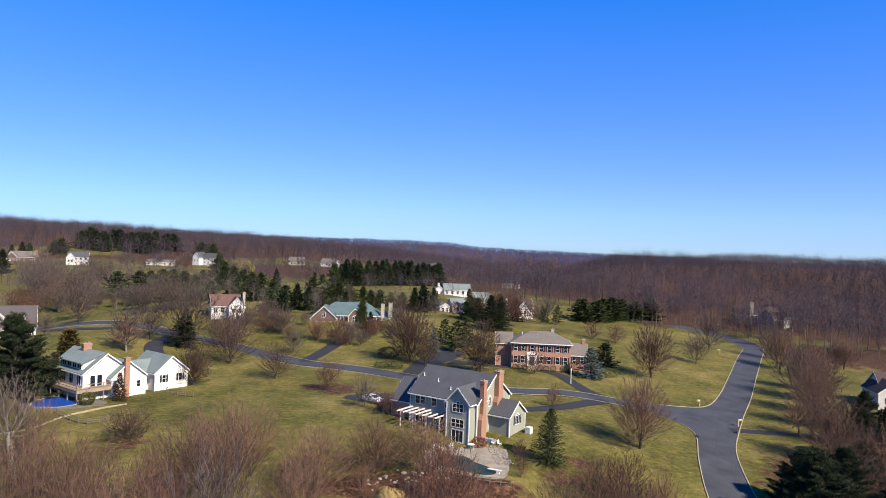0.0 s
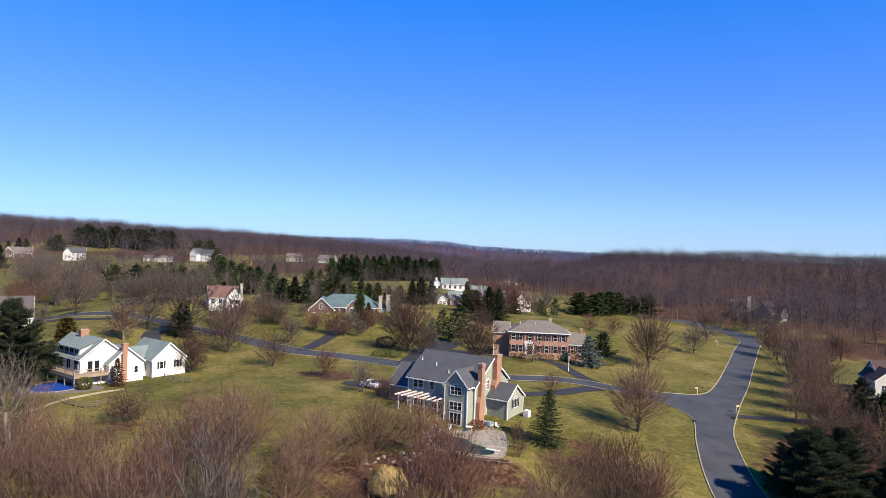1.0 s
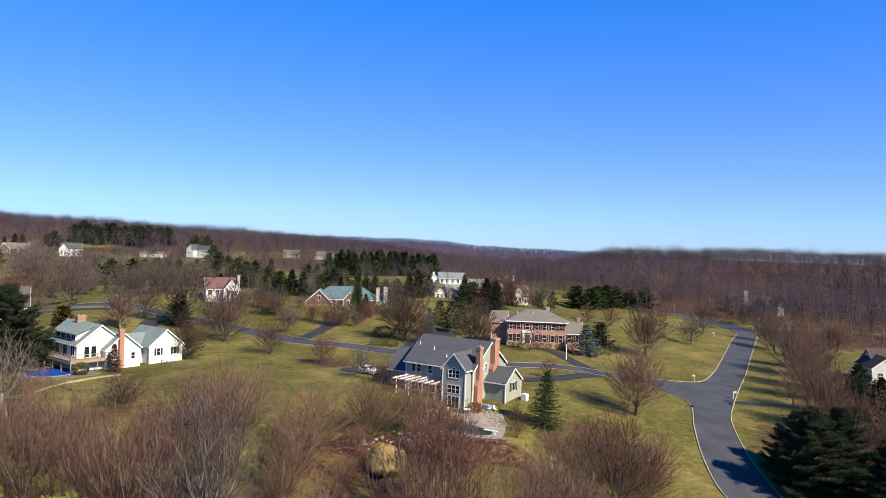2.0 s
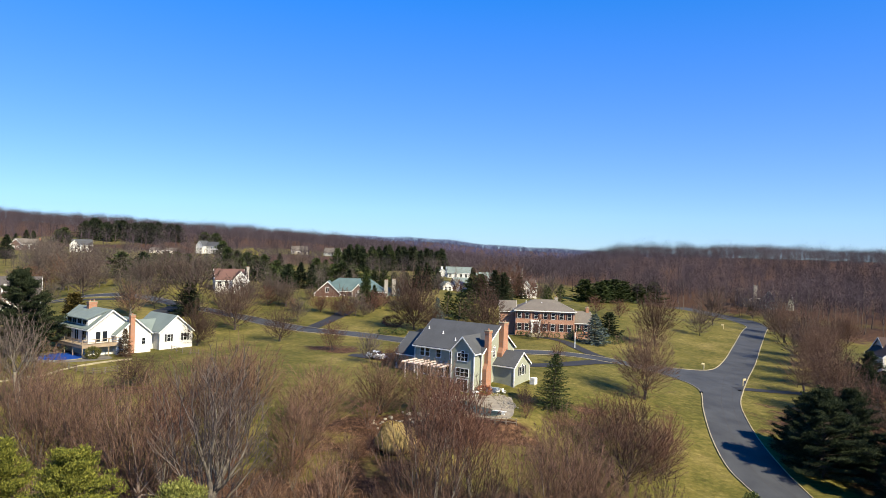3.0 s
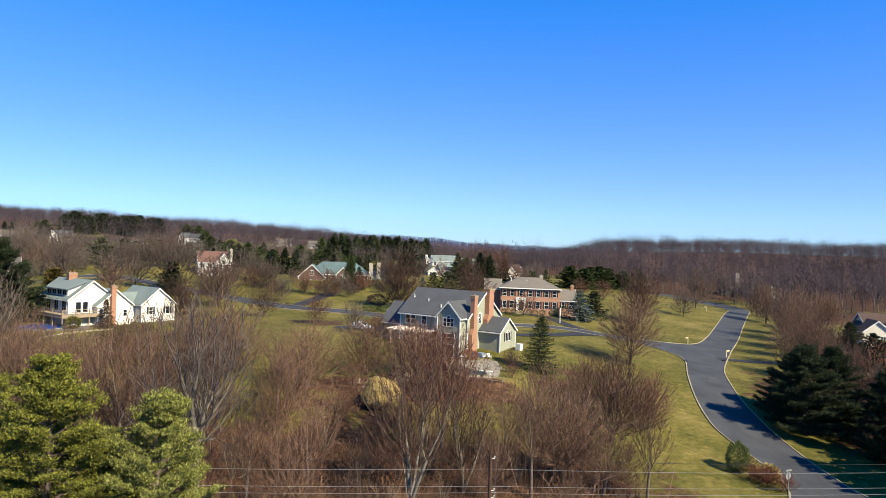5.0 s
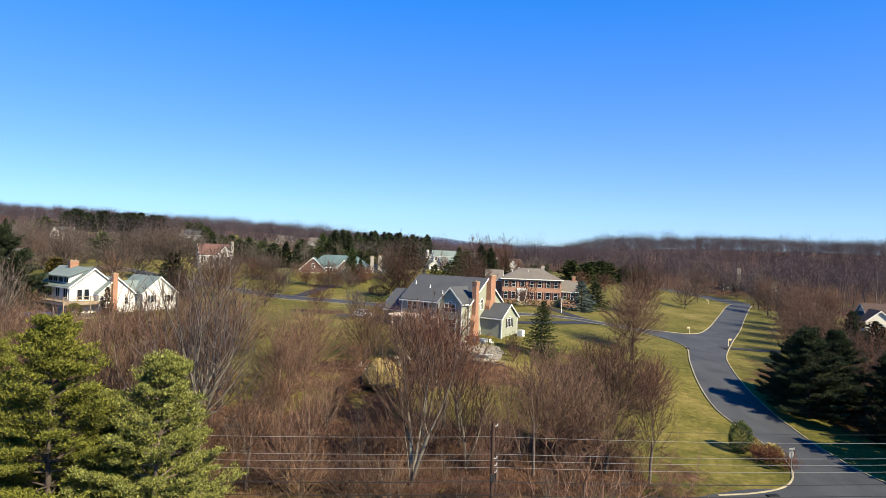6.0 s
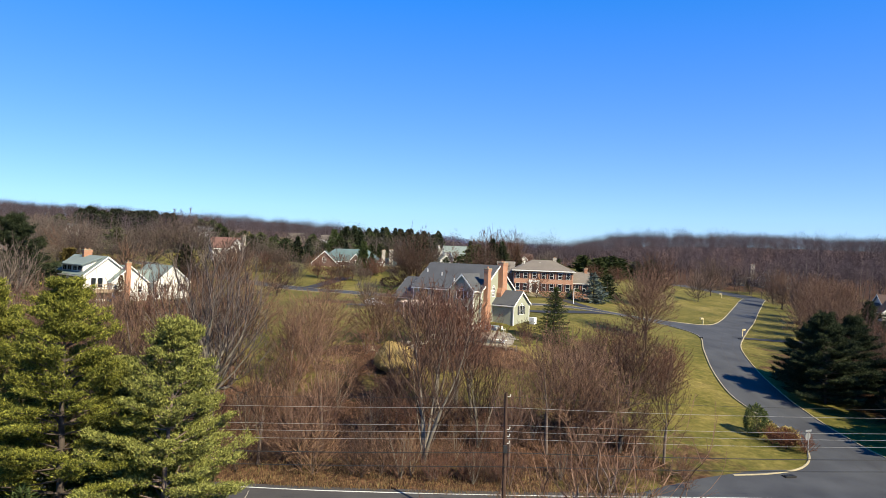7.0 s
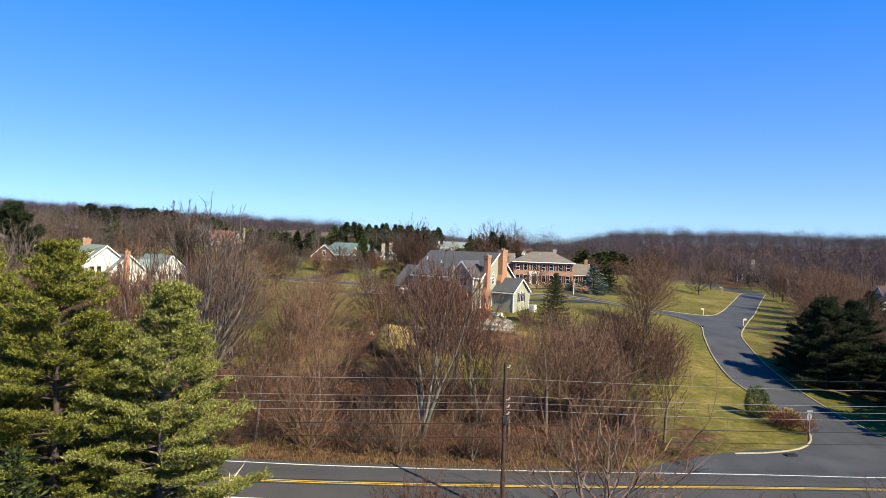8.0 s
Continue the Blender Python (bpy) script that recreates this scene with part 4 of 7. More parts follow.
LAWN_TREES += [
    ("mid_b", -57.9, 196.4, 12.1), ("mid_red", -29.2, 199.7, 8.5), ("mid", -25.6, 199.8, 7.7), ("mid_red", -36.6, 204.2, 7.7), ("mid", -39.3, 185.6, 7.3), ("vase", -8.5, 98.2, 7.9),
    ("vase", -1.8, 98.5, 7.6), ("mid", -13.7, 129.4, 6.1), ("mid_b", -68.5, 185.7, 17.1), ("mid_red", -21.3, 209.6, 6.9), ("brush", 22.8, 134.1, 4.4), ("mid_b", 131.6, 292.5, 9.6),
    ("mid_b", 111.9, 231.2, 12.4), ("mid", 105.7, 212.7, 12.3)]
EVERGREENS = [
    ("fir", 17.3, 105.4, 8.8, 1.12), ("blue_spruce", 37.7, 170.3, 7.8, 1.75), ("far_dark_pine", 45.5, 188.0, 6.8, 1.5), ("spruce", -68.7, 184.3, 9.3, 1.9), ("cedar", -25.3, 221.7, 10.2),
    ("pine", 4.5, 198.6, 9.3, 1.7), ("pine", 8.0, 205.0, 9.5, 1.7), ("pine", 1.0, 208.0, 8.0, 1.6), ("blue_spruce", -1.7, 194.3, 7.5), ("bronze_cedar", -85.1, 157.7, 7.4, 1.8), ("dark_pine", -78.9, 128.8, 16.6, 1.05),
    ("dark_pine", -82.0, 136.0, 9.0), ("rust_spruce", -60.5, 130.6, 5.4, 1.3), ("spruce", 17.0, 226.0, 11.8, 1.35), ("spruce", 20.2, 228.0, 10.7, 1.3), ("spruce", 11.5, 268.0, 10.5, 1.2), ("pine", 46.2, 272.9, 7.9, 1.3), ("pine", 40.3, 263.3, 6.5, 1.2), ("spruce_b", -10.4, 278.9, 8.5),
    ("spruce", -7.9, 274.8, 9.7), ("dark_pine", 88.9, 142.6, 8.2), ("pine", 83.2, 140.8, 7.0), ("pine", 40.2, 270.4, 7.1)]
NEAR_TREES = [
    ("tall", -19.6, 60.0, 21.5), ("tall_stems", -1.1, 62.5, 17.0), ("round_open", 22.8, 83.2, 12.0), ("tall_b", 10.6, 66.7, 14.5), ("open", 10.3, 43.8, 13.6), ("tall_stems", -24.0, 75.0, 15.0),
    ("tall_b", -31.8, 67.8, 14.5), ("tall_b", -15.5, 60.5, 12.5), ("oak_b", 13.5, 70.5, 12.0), ("fan", 16.0, 85.0, 9.5), ("fan", -16.5, 83.0, 10.0),
    ("tall_b", -38.0, 72.0, 13.5), ("tall_stems", -45.0, 64.0, 14.5), ("oak_b", -50.0, 70.0, 10.5), ("tall_b", -56.0, 72.0, 13.0), ("fan", -64.0, 86.0, 12.0), ("tall_b", 6.5, 62.0, 10.0),
    ("tall_b", -10.5, 64.0, 13.0), ("tall_red", -0.2, 71.0, 16.8), ("oak", 70.0, 98.0, 11.0)]
# pines (68, 86) to (56.8, 74.5) are added out of view for verge shade
EVERGREENS += [("dark_pine", 75.0, 124.0, 7.0, 1.3), ("dark_pine", 81.0, 131.0, 7.5, 1.3), ("dark_pine", 71.5, 115.0, 6.0, 1.2), ("far_dark_pine", 87.0, 133.0, 7.0, 1.4), ("far_dark_pine", 79.0, 117.0, 8.0, 1.4), ("big_pine", -21.8, 41.0, 19.2, 1.1), ("big_pine_b", -16.0, 41.5, 17.0, 1.0), ("big_pine_b", -19.8, 44.5, 14.0, 1.1), ("big_pine", -28.0, 43.5, 18.6, 1.1), ("fir", -21.5, 36.0, 8.8, 1.1), ("far_dark_pine", 68.0, 86.0, 11.0, 1.1), ("far_dark_pine", 75.0, 92.0, 11.0, 1.1), ("far_dark_pine", 59.5, 67.0, 13.5, 1.2), ("far_dark_pine", 62.0, 74.0, 13.5, 1.2), ("far_dark_pine", 56.8, 74.5, 13.0, 1.05), ("dark_pine", 58.5, 84.0, 12.0, 0.75), ("dark_pine", 52.8, 94.0, 12.8, 1.15), ("dark_pine", 58.0, 96.0, 12.0, 1.1), ("dark_pine", 62.5, 91.0, 10.0, 1.2), ("dark_pine", 54.0, 101.5, 9.5, 1.1)]
NEAR_TREES += [("vase", -27.7, 97.0, 10.8), ("tall_b", -30.0, 88.0, 12.5), ("fan", -33.0, 90.0, 11.5), ("tall_b", -34.0, 98.0, 10.5), ("tall_b", -24.0, 80.0, 18.0)]
FAR_TREES = [
    ("far_bare", -161, 274, 19.0), ("far_bare", -164, 284, 19.0), ("far_bare", -167, 295, 19.0), ("far_bare", -147, 275, 17.6), ("far_bare", -134, 266, 11.0), ("far_bare", -136, 275, 10.0),
    ("far_bare", -152, 293, 16.9), ("far_bare", -177, 297, 17.1), ("far_bare", -128, 269, 8.0), ("far_bare", -100, 223, 11.0), ("far_bare", -96, 223, 10.3), ("far_bare", -85, 223, 11.0),
    ("far_bare", -82, 229, 10.7), ("far_bare", -126, 275, 9.1), ("far_bare", -203, 348, 19.0), ("far_bare", -170, 343, 14.1), ("far_bare", -215, 420, 10.4), ("far_bare", -218, 466, 9.6),
    ("far_bare", -212, 470, 8.5), ("far_bare_b", -124, 235, 17.4), ("far_bare_b", -88, 218, 13.7), ("far_bare_b", -94, 215, 9.7), ("far_bare_b", -67, 205, 7.6), ("far_bare_b", -59, 202, 9.1),
    ("far_bare_b", -60, 230, 4.5), ("far_bare_b", -52, 216, 8.0), ("far_bare_b", -37, 206, 6.5), ("far_bare_b", -29, 197, 7.2), ("far_bare_b", -23, 199, 6.5), ("far_bare_b", -22, 204, 6.1),
    ("far_bare_b", -61, 219, 6.3), ("far_bare_b", -44, 224, 5.5), ("far_bare_b", -14, 223, 9.2), ("far_bare_b", -82, 394, 9.7), ("far_bare_b", -89, 412, 9.2), ("far_bare_b", -79, 403, 8.0),
    ("far_bare_b", -182, 489, 10.1), ("far_bare_b", -180, 463, 8.8), ("far_bare_b", -197, 479, 7.9), ("far_bare_b", -15, 211, 7.0), ("far_bare_b", -59, 189, 10.6), ("far_bare_red", -162, 269, 10.0),
    ("far_bare_red", -166, 266, 8.7), ("far_bare_red", -153, 263, 8.6), ("far_bare_red", -168, 273, 7.9), ("far_bare_red", -32, 202, 7.2), ("far_bare_red", -27, 198, 6.8), ("far_bare_red", -45, 205, 6.8),
    ("far_bare_red", -54, 211, 7.8), ("far_bare_red", -21, 216, 8.4), ("far_bare_red", -183, 478, 6.7), ("far_bare_red", -174, 467, 7.3), ("far_bare_red", -19, 220, 8.7), ("far_bare_red", -10, 214, 8.5),
    ("far_bare_red", -155, 255, 8.4), ("far_pale", -146, 262, 16.6), ("far_pale", -78, 171, 10.8), ("far_pale", -49, 213, 7.3),
]
FAR_EVERGREENS = [
    ("far_pine", -138, 293, 11.6, 2.0), ("far_pine", -138, 325, 9.6, 1.6), ("far_pine", -131, 321, 10.8, 1.6), ("far_pine", -129, 328, 10.5, 1.6), ("far_pine", -124, 330, 9.8, 1.6), ("far_pine", -117, 325, 8.0, 1.6),
    ("far_pine", -124, 357, 8.8, 1.4), ("far_pine", -108, 340, 13.0, 1.2), ("far_pine", -121, 381, 11.9, 1.4), ("far_pine", -96, 333, 11.2, 1.6), ("far_pine", -94, 340, 9.5, 1.5), ("far_pine", -85, 323, 10.6, 1.5),
    ("far_pine", -111, 366, 10.6, 1.4), ("far_pine", -62, 272, 9.8, 1.9), ("far_pine", -65, 270, 7.1, 1.6), ("far_pine", -50, 288, 7.3, 1.6), ("far_pine", -46, 288, 8.5, 1.6), ("far_pine", -43, 288, 9.5, 1.6),
    ("far_pine", -38, 288, 8.5, 1.6), ("far_pine", -34, 296, 6.3, 1.5), ("far_pine", -29, 282, 7.0, 1.4), ("far_pine", -25, 280, 7.4, 1.4), ("far_pine", -21, 282, 6.0, 1.4), ("far_pine", -16, 277, 6.9, 1.4),
    ("far_pine", -68, 391, 5.5, 1.6), ("far_pine", -62, 393, 6.5, 1.6), ("far_pine", -57, 404, 8.6, 1.6), ("far_pine", -76, 409, 5.4, 1.4), ("far_pine", -136, 416, 14.4, 1.4), ("far_pine", -192, 544, 14.3, 1.8),
    ("far_pine", -181, 540, 14.2, 1.8), ("far_pine", -293, 528, 13.0, 2.0), ("far_pine", -302, 533, 10.5, 1.8), ("far_spruce", -72, 230, 7.6, 1.2), ("far_spruce", -88, 366, 9.6, 1.2), ("far_spruce", -57, 271, 10.7, 1.3),
    ("far_spruce", -52, 269, 10.0, 1.3), ("far_spruce", -11, 276, 8.9, 1.2), ("far_spruce", -7, 269, 11.5, 1.4), ("far_spruce", -3, 279, 8.7, 1.2), ("far_spruce", -203, 359, 5.0, 1.2), ("far_spruce", -249, 388, 14.1, 1.5),
    ("far_spruce", -314, 500, 8.2, 1.3), ("far_spruce", -304, 496, 11.4, 1.4), ("far_spruce", -298, 495, 11.0, 1.3), ("far_spruce", -22, 216, 7.5, 1.1),
]
LAWN_TREES += [("oak_red", 23.4, 235.4, 14.2), ("oak", 16.5, 238.0, 14.6), ("round_open", -3.5, 176.0, 8.0)]
NEAR_TREES += [("tall_b", -56.0, 84.0, 13.0), ("tall_stems", -50.0, 80.0, 12.5), ("fan", -46.0, 86.0, 10.5), ("tall_b", -42.0, 82.0, 12.0), ("tall_stems", -38.0, 79.0, 12.0), ("tall_b", -60.0, 89.0, 13.0), ("fan", -52.5, 90.0, 9.5), ("tall_b", -35.0, 84.0, 12.0), ("tall_b", -64.0, 82.0, 13.0), ("tall_stems", -44.0, 75.0, 13.0), ("tall", -57.0, 78.0, 14.0)]
NEAR_TREES += [("tall", -59.7, 96.7, 15.0), ("fan", -59.5, 101.0, 9.5), ("tall", -64.0, 98.0, 13.5), ("tall_b", -27.0, 63.0, 20.0), ("tall_b", -31.0, 66.0, 15.5), ("tall_b", -35.0, 70.0, 15.0), ("tall_b", -40.0, 73.0, 14.0), ("tall_red", -29.0, 72.0, 14.5), ("tall_b", -45.0, 76.0, 12.5)]
NEAR_TREES += [("tall_red", 2.0, 76.0, 15.5), ("tall_red", 3.6, 72.5, 13.5), ("tall_red", 1.2, 89.0, 10.5), ("tall_b", 6.0, 72.0, 11.0), ("tall_b", 9.0, 74.0, 11.0), ("tall_b", 12.0, 76.0, 11.5), ("tall_b", 15.5, 72.0, 11.0), ("tall_stems", 4.0, 67.0, 10.5), ("tall_b", 17.0, 78.0, 11.0)]
LAWN_TREES += [("lawn_round", 70.0, 122.0, 11.5), ("round_open", 66.0, 112.0, 9.8), ("lawn_round", 80.0, 146.0, 11.0), ("round_open", 62.5, 104.0, 8.5),
    ("lawn_round", 85.5, 157.0, 12.0), ("lawn_round", 97.0, 181.0, 12.0), ("round_open", 77.0, 132.0, 11.0), ("lawn_round", 93.0, 166.0, 12.0)]
FAR_TREES += [("far_bare_red", -112, 181, 8.5), ("far_bare_red", -118, 178, 8.0), ("far_bare", -107, 186, 7.5), ("far_bare_red", -122, 183, 7.5)]
NEAR_TREES += [("brush_dark", 12.6, 104.0, 3.6), ("brush_dark", 13.0, 100.6, 3.4), ("brush_dark", 13.2, 107.4, 3.2), ("brush", 12.2, 97.4, 2.6), ("oak_red", -8.6, 123.6, 5.2), ("brush", -10.4, 127.0, 4.0), ("brush", -6.5, 120.5, 3.4)]
NEAR_TREES += [("oak_red", 24.5, 91.0, 8.0), ("oak_red", 31.0, 94.0, 7.6), ("oak_red", 27.5, 87.0, 8.0), ("oak_red", 27.0, 97.0, 8.6), ("oak_red", 22.5, 95.0, 8.4), ("oak_red", 29.0, 89.0, 7.4)]
FAR_TREES += [("far_bare", -2, 250, 9.0), ("far_bare_b", 14, 252, 8.0), ("far_bare", 26, 258, 10.0), ("far_bare_red", 33, 262, 9.0), ("far_bare_b", 20, 246, 9.0), ("far_bare", 38, 270, 10.0), ("far_bare_red", 5, 256, 7.0),
              ("far_bare", 45, 288, 12.0), ("far_bare_b", 30, 300, 12.0), ("far_bare", 16, 300, 12.0), ("far_bare_b", -16, 262, 9.0), ("far_bare", -36, 262, 9.0)]
FAR_EVERGREENS += [("far_pine", -120, 272, 9.0, 1.7), ("far_pine", -112, 280, 10.0, 1.6), ("far_pine", -104, 286, 9.5, 1.7), ("far_pine", -98, 292, 9.0, 1.6), ("far_pine", -88, 296, 10.0, 1.6), ("far_dark_pine", -80, 292, 9.0, 1.6), ("far_pine", -74, 300, 9.0, 1.6), ("far_pine", -56, 300, 10.0, 1.5), ("far_dark_pine", -132, 300, 11.0, 1.5), ("far_dark_pine", -58, 252, 8.5, 1.5), ("far_pine", -64, 258, 9.0, 1.5), ("far_pine", 10, 247, 8.0, 1.5), ("far_pine", 22, 262, 10.0, 1.5), ("far_spruce", 27, 250, 9.0, 1.3), ("far_pine", 13, 240, 8.5, 1.6), ("far_pine", -44, 252, 8.0, 1.6), ("far_spruce", -36, 258, 9.0, 1.3)]
# ---------------------------------------------------------------- far woods
def quick_mesh(name, verts, tris, material, stems=None, count=0, tone=None):
    """A mesh of many triangles; the first `count` take the stems' material, and `tone` gives each point its tree's shade of twig."""
    me = bpy.data.meshes.new(name)
    me.vertices.add(len(verts))
    me.vertices.foreach_set("co", verts.astype(np.float32).ravel())
    me.loops.add(tris.size)
    me.loops.foreach_set("vertex_index", tris.astype(np.int32).ravel())
    me.polygons.add(len(tris))
    me.polygons.foreach_set("loop_start", np.arange(0, tris.size, 3, dtype=np.int32))
    me.materials.append(material)
    if stems:
        me.materials.append(stems)
        me.polygons.foreach_set("material_index", (np.arange(len(tris)) < count).astype(np.int32))
    if tone is not None:
        me.attributes.new("tone", "FLOAT", "POINT").data.foreach_set("value", tone.astype(np.float32))
    me.update(calc_edges=True)
    return me


def scatter(seed, y0, y1, a0, a1, gap, keep):
    """Jittered places between two distances and two bearings, thinned by keep(x, y)."""
    g = np.random.default_rng(seed)
    x, y = np.meshgrid(np.arange(a0 * y1 - gap, a1 * y1 + gap, gap), np.arange(y0, y1, gap))
    x, y = x.ravel() + g.uniform(-0.48, 0.48, x.size) * gap, y.ravel() + g.uniform(-0.48, 0.48, x.size) * gap
    ok = (x / y > a0) & (x / y < a1) & (g.random(x.size) < keep(x, y))
    return x[ok], y[ok]


def woods(name, x, y, seed, high, n_limbs, n_twigs, width, material, label, spread=0.32, clear=0.34, stems=None):
    """Leafless trees beyond counting: each a thin trunk, rising limbs and a domed haze of twigs."""
    g = np.random.default_rng(seed)
    n = len(x)
    h = g.uniform(*high, n) * (1 + 0.12 * np.sin(x * 0.043 + 1.3 * np.sin(y * 0.031)))
    shade = np.clip(0.6 * g.random(n) + 0.2 * (1 + np.sin(x * 0.021 + 2 * np.sin(y * 0.013))) + 0.1 * np.sin(x * 0.09 + y * 0.07), 0, 1)
    foot = np.stack([x, y, ground(x, y) - 0.2], 1)
    lean = np.stack([g.normal(0, 0.05, n), g.normal(0, 0.05, n), np.ones(n)], 1)
    r = (h * 0.010 * max(1.0, width / 0.2))[:, None]
    verts, tris, tone, base = [], [], [], 0
    # trunks, three-sided
    ring = []
    for k in range(3):
        t = 2 * math.pi * k / 3
        off = np.array([math.cos(t), math.sin(t), 0])
        ring.append(foot + off * r)
        ring.append(foot + lean * h[:, None] * 0.75 + off * r * 0.25)
    v = np.stack(ring, 1).reshape(-1, 3)
    i = np.arange(n)[:, None] * 6
    t = np.concatenate([np.concatenate([i + 2 * k, i + 2 * ((k + 1) % 3), i + 2 * ((k + 1) % 3) + 1, i + 2 * k, i + 2 * ((k + 1) % 3) + 1, i + 2 * k + 1], 1).reshape(-1, 3) for k in range(3)])
    verts.append(v)
    tris.append(t)
    tone.append(np.repeat(shade, 6))
    base += len(v)

    def slivers(p, q, w, who, out=0.0, loose=1.0):
        nonlocal base
        d = q - p
        s = np.cross(d, out + g.normal(0, loose, d.shape))
        s /= np.linalg.norm(s, axis=1)[:, None] + 1e-9
        s *= w[:, None] / 2
        v = np.stack([p - s, p + s, q], 1).reshape(-1, 3)
        verts.append(v)
        tris.append(base + np.arange(len(v)).reshape(-1, 3))
        tone.append(np.repeat(shade[who], 3))
        base += len(v)

    def in_crown(who, power):
        """Points of an uneven dome round each tree's upper trunk, and the way outwards there."""
        w = g.normal(0, 1, (len(who), 3))
        w /= np.linalg.norm(w, axis=1)[:, None]
        up = np.where(w[:, 2] > 0, 1 - 0.64, 0.64 - clear) * h[who]
        wide = spread * h[who] * (0.8 + 0.4 * shade[who])
        lump = 1 + 0.16 * np.sin(3 * np.arctan2(w[:, 1], w[:, 0]) + 9 * shade[who]) + 0.12 * np.sin(7 * w[:, 2] + 20 * shade[who])
        k = (g.random(len(who)) ** power * lump)[:, None]
        return foot[who] + lean[who] * (0.64 * h[who])[:, None] + w * np.stack([wide, wide, up], 1) * k, w

    who = np.repeat(np.arange(n), n_limbs)
    q, _ = in_crown(who, 0.4)
    u = clear * 0.8 + 0.4 * g.random(len(who))
    p = foot[who] + lean[who] * (h[who] * u)[:, None]
    p[:, 2] = np.minimum(p[:, 2], q[:, 2] - 0.04 * h[who])
    slivers(p, q, np.full(len(who), width), who)
    who = np.repeat(np.arange(n), n_twigs)
    p, w = in_crown(who, 0.42)
    d = 0.25 * w + g.normal(0, 0.6, w.shape) + np.array([0, 0, 0.1])
    d /= np.linalg.norm(d, axis=1)[:, None]
    slivers(p, p + d * (h[who] * g.uniform(0.03, 0.075, len(who)))[:, None], width * g.uniform(0.5, 1.1, len(who)), who, w, 0.4)
    ob = new(name, quick_mesh(name, np.concatenate(verts), np.concatenate(tris), material, stems, n * 6, np.concatenate(tone)))
    return tagged(ob, label, "woods", kind="stuff")


def wood_edge(x, y):
    a = x / y
    return np.interp(a, [-0.75, -0.1, 0.1, 0.16, 0.2, 0.3, 0.42, 0.46, 0.6, 0.75], [330, 470, 400, 330, 305, 300, 305, 272, 245, 225])


def clearing(x, y):
    """Nought on the open lawns and fields of the far slopes."""
    c = np.ones_like(x)
    for cx, cy, rx, ry in FIELDS:
        c = np.where(((x - cx) / rx) ** 2 + ((y - cy) / ry) ** 2 < 0.5, 0.0, c)
    return c


def garden_gap(x, y):
    """Nought where houses and their lawns lie beyond the lane."""
    c = np.ones_like(x)
    for cx, cy, rx, ry in ((-27, 222, 22, 16), (-64, 218, 11, 13), (8, 262, 18, 18), (-45, 214, 14, 10), (0, 225, 30, 14), (30, 285, 14, 14), (-118, 218, 22, 8), (-30, 300, 26, 10)):
        c = np.where(((x - cx) / rx) ** 2 + ((y - cy) / ry) ** 2 < 1, 0.0, c)
    return c


wx, wy = scatter(1, 232, 330, 0.1, 0.85, 8.5, lambda x, y: np.where(y > wood_edge(x, y), 0.97, 0) * clearing(x, y))
woods("woods", wx, wy, 11, (12, 21), 16, 520, 0.12, M_FARTWIG, "leafless hillside woods in mauve-brown", 0.25, 0.36, M_WOODSTEM)
wx, wy = scatter(8, 330, 450, 0.08, 0.8, 9.5, lambda x, y: np.where(y > wood_edge(x, y), 0.97, 0) * clearing(x, y))
woods("woods", wx, wy, 18, (11, 19), 9, 430, 0.16, M_FARTWIG, "leafless hillside woods in mauve-brown", 0.32, 0.25)
wx, wy = scatter(2, 450, 620, 0.04, 0.8, 11.0, lambda x, y: 0.98 * clearing(x, y))
woods("woods", wx, wy, 12, (10, 18), 6, 280, 0.24, M_FARTWIG, "leafless hillside woods in mauve-brown", 0.38, 0.15)
wx, wy = scatter(9, 620, 740, 0.04, 0.75, 9.0, lambda x, y: np.full_like(x, 0.98))
woods("woods", wx, wy, 19, (11, 14), 5, 170, 0.26, M_FARTWIG, "leafless woods along the hill's brow", 0.48, 0.0)
wx, wy = scatter(3, 330, 520, -0.85, 0.04, 10.0, lambda x, y: np.where(y > wood_edge(x, y), 0.85, 0.55) * clearing(x, y))
woods("woods", wx, wy, 13, (8, 13), 7, 300, 0.17, M_FARTWIG, "leafless woods between the far lawns", 0.42, 0.1)
wx, wy = scatter(4, 520, 980, -0.7, 0.06, 13.0, lambda x, y: 0.95 * clearing(x, y))
woods("woods", wx, wy, 14, (10, 18), 5, 190, 0.33, M_FARTWIG, "leafless woods on the far slope", 0.44, 0.1)
wx, wy = scatter(5, 760, 1400, -0.7, 0.16, 17.0, lambda x, y: np.full_like(x, 0.97))
woods("woods", wx, wy, 15, (13, 16), 4, 90, 0.5, M_FARTWIG, "leafless woods over the brow", 0.6, 0.0)
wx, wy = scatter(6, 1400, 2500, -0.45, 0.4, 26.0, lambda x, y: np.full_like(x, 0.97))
woods("distant_woods", wx, wy, 16, (13, 15), 3, 60, 1.3, M_RIDGE, "distant wooded ridge with slate-blue haze in its colour", 1.0, -0.3)
wx, wy = scatter(7, 218, 335, -0.8, 0.12, 10.0, lambda x, y: np.where(x / y < -0.05, 0.3, 0.2) * garden_gap(x, y))
woods("woods", wx, wy, 17, (9, 15), 12, 460, 0.11, M_GREYTWIG, "leafless garden trees beyond the lane", 0.36, 0.2, M_WOODSTEM)

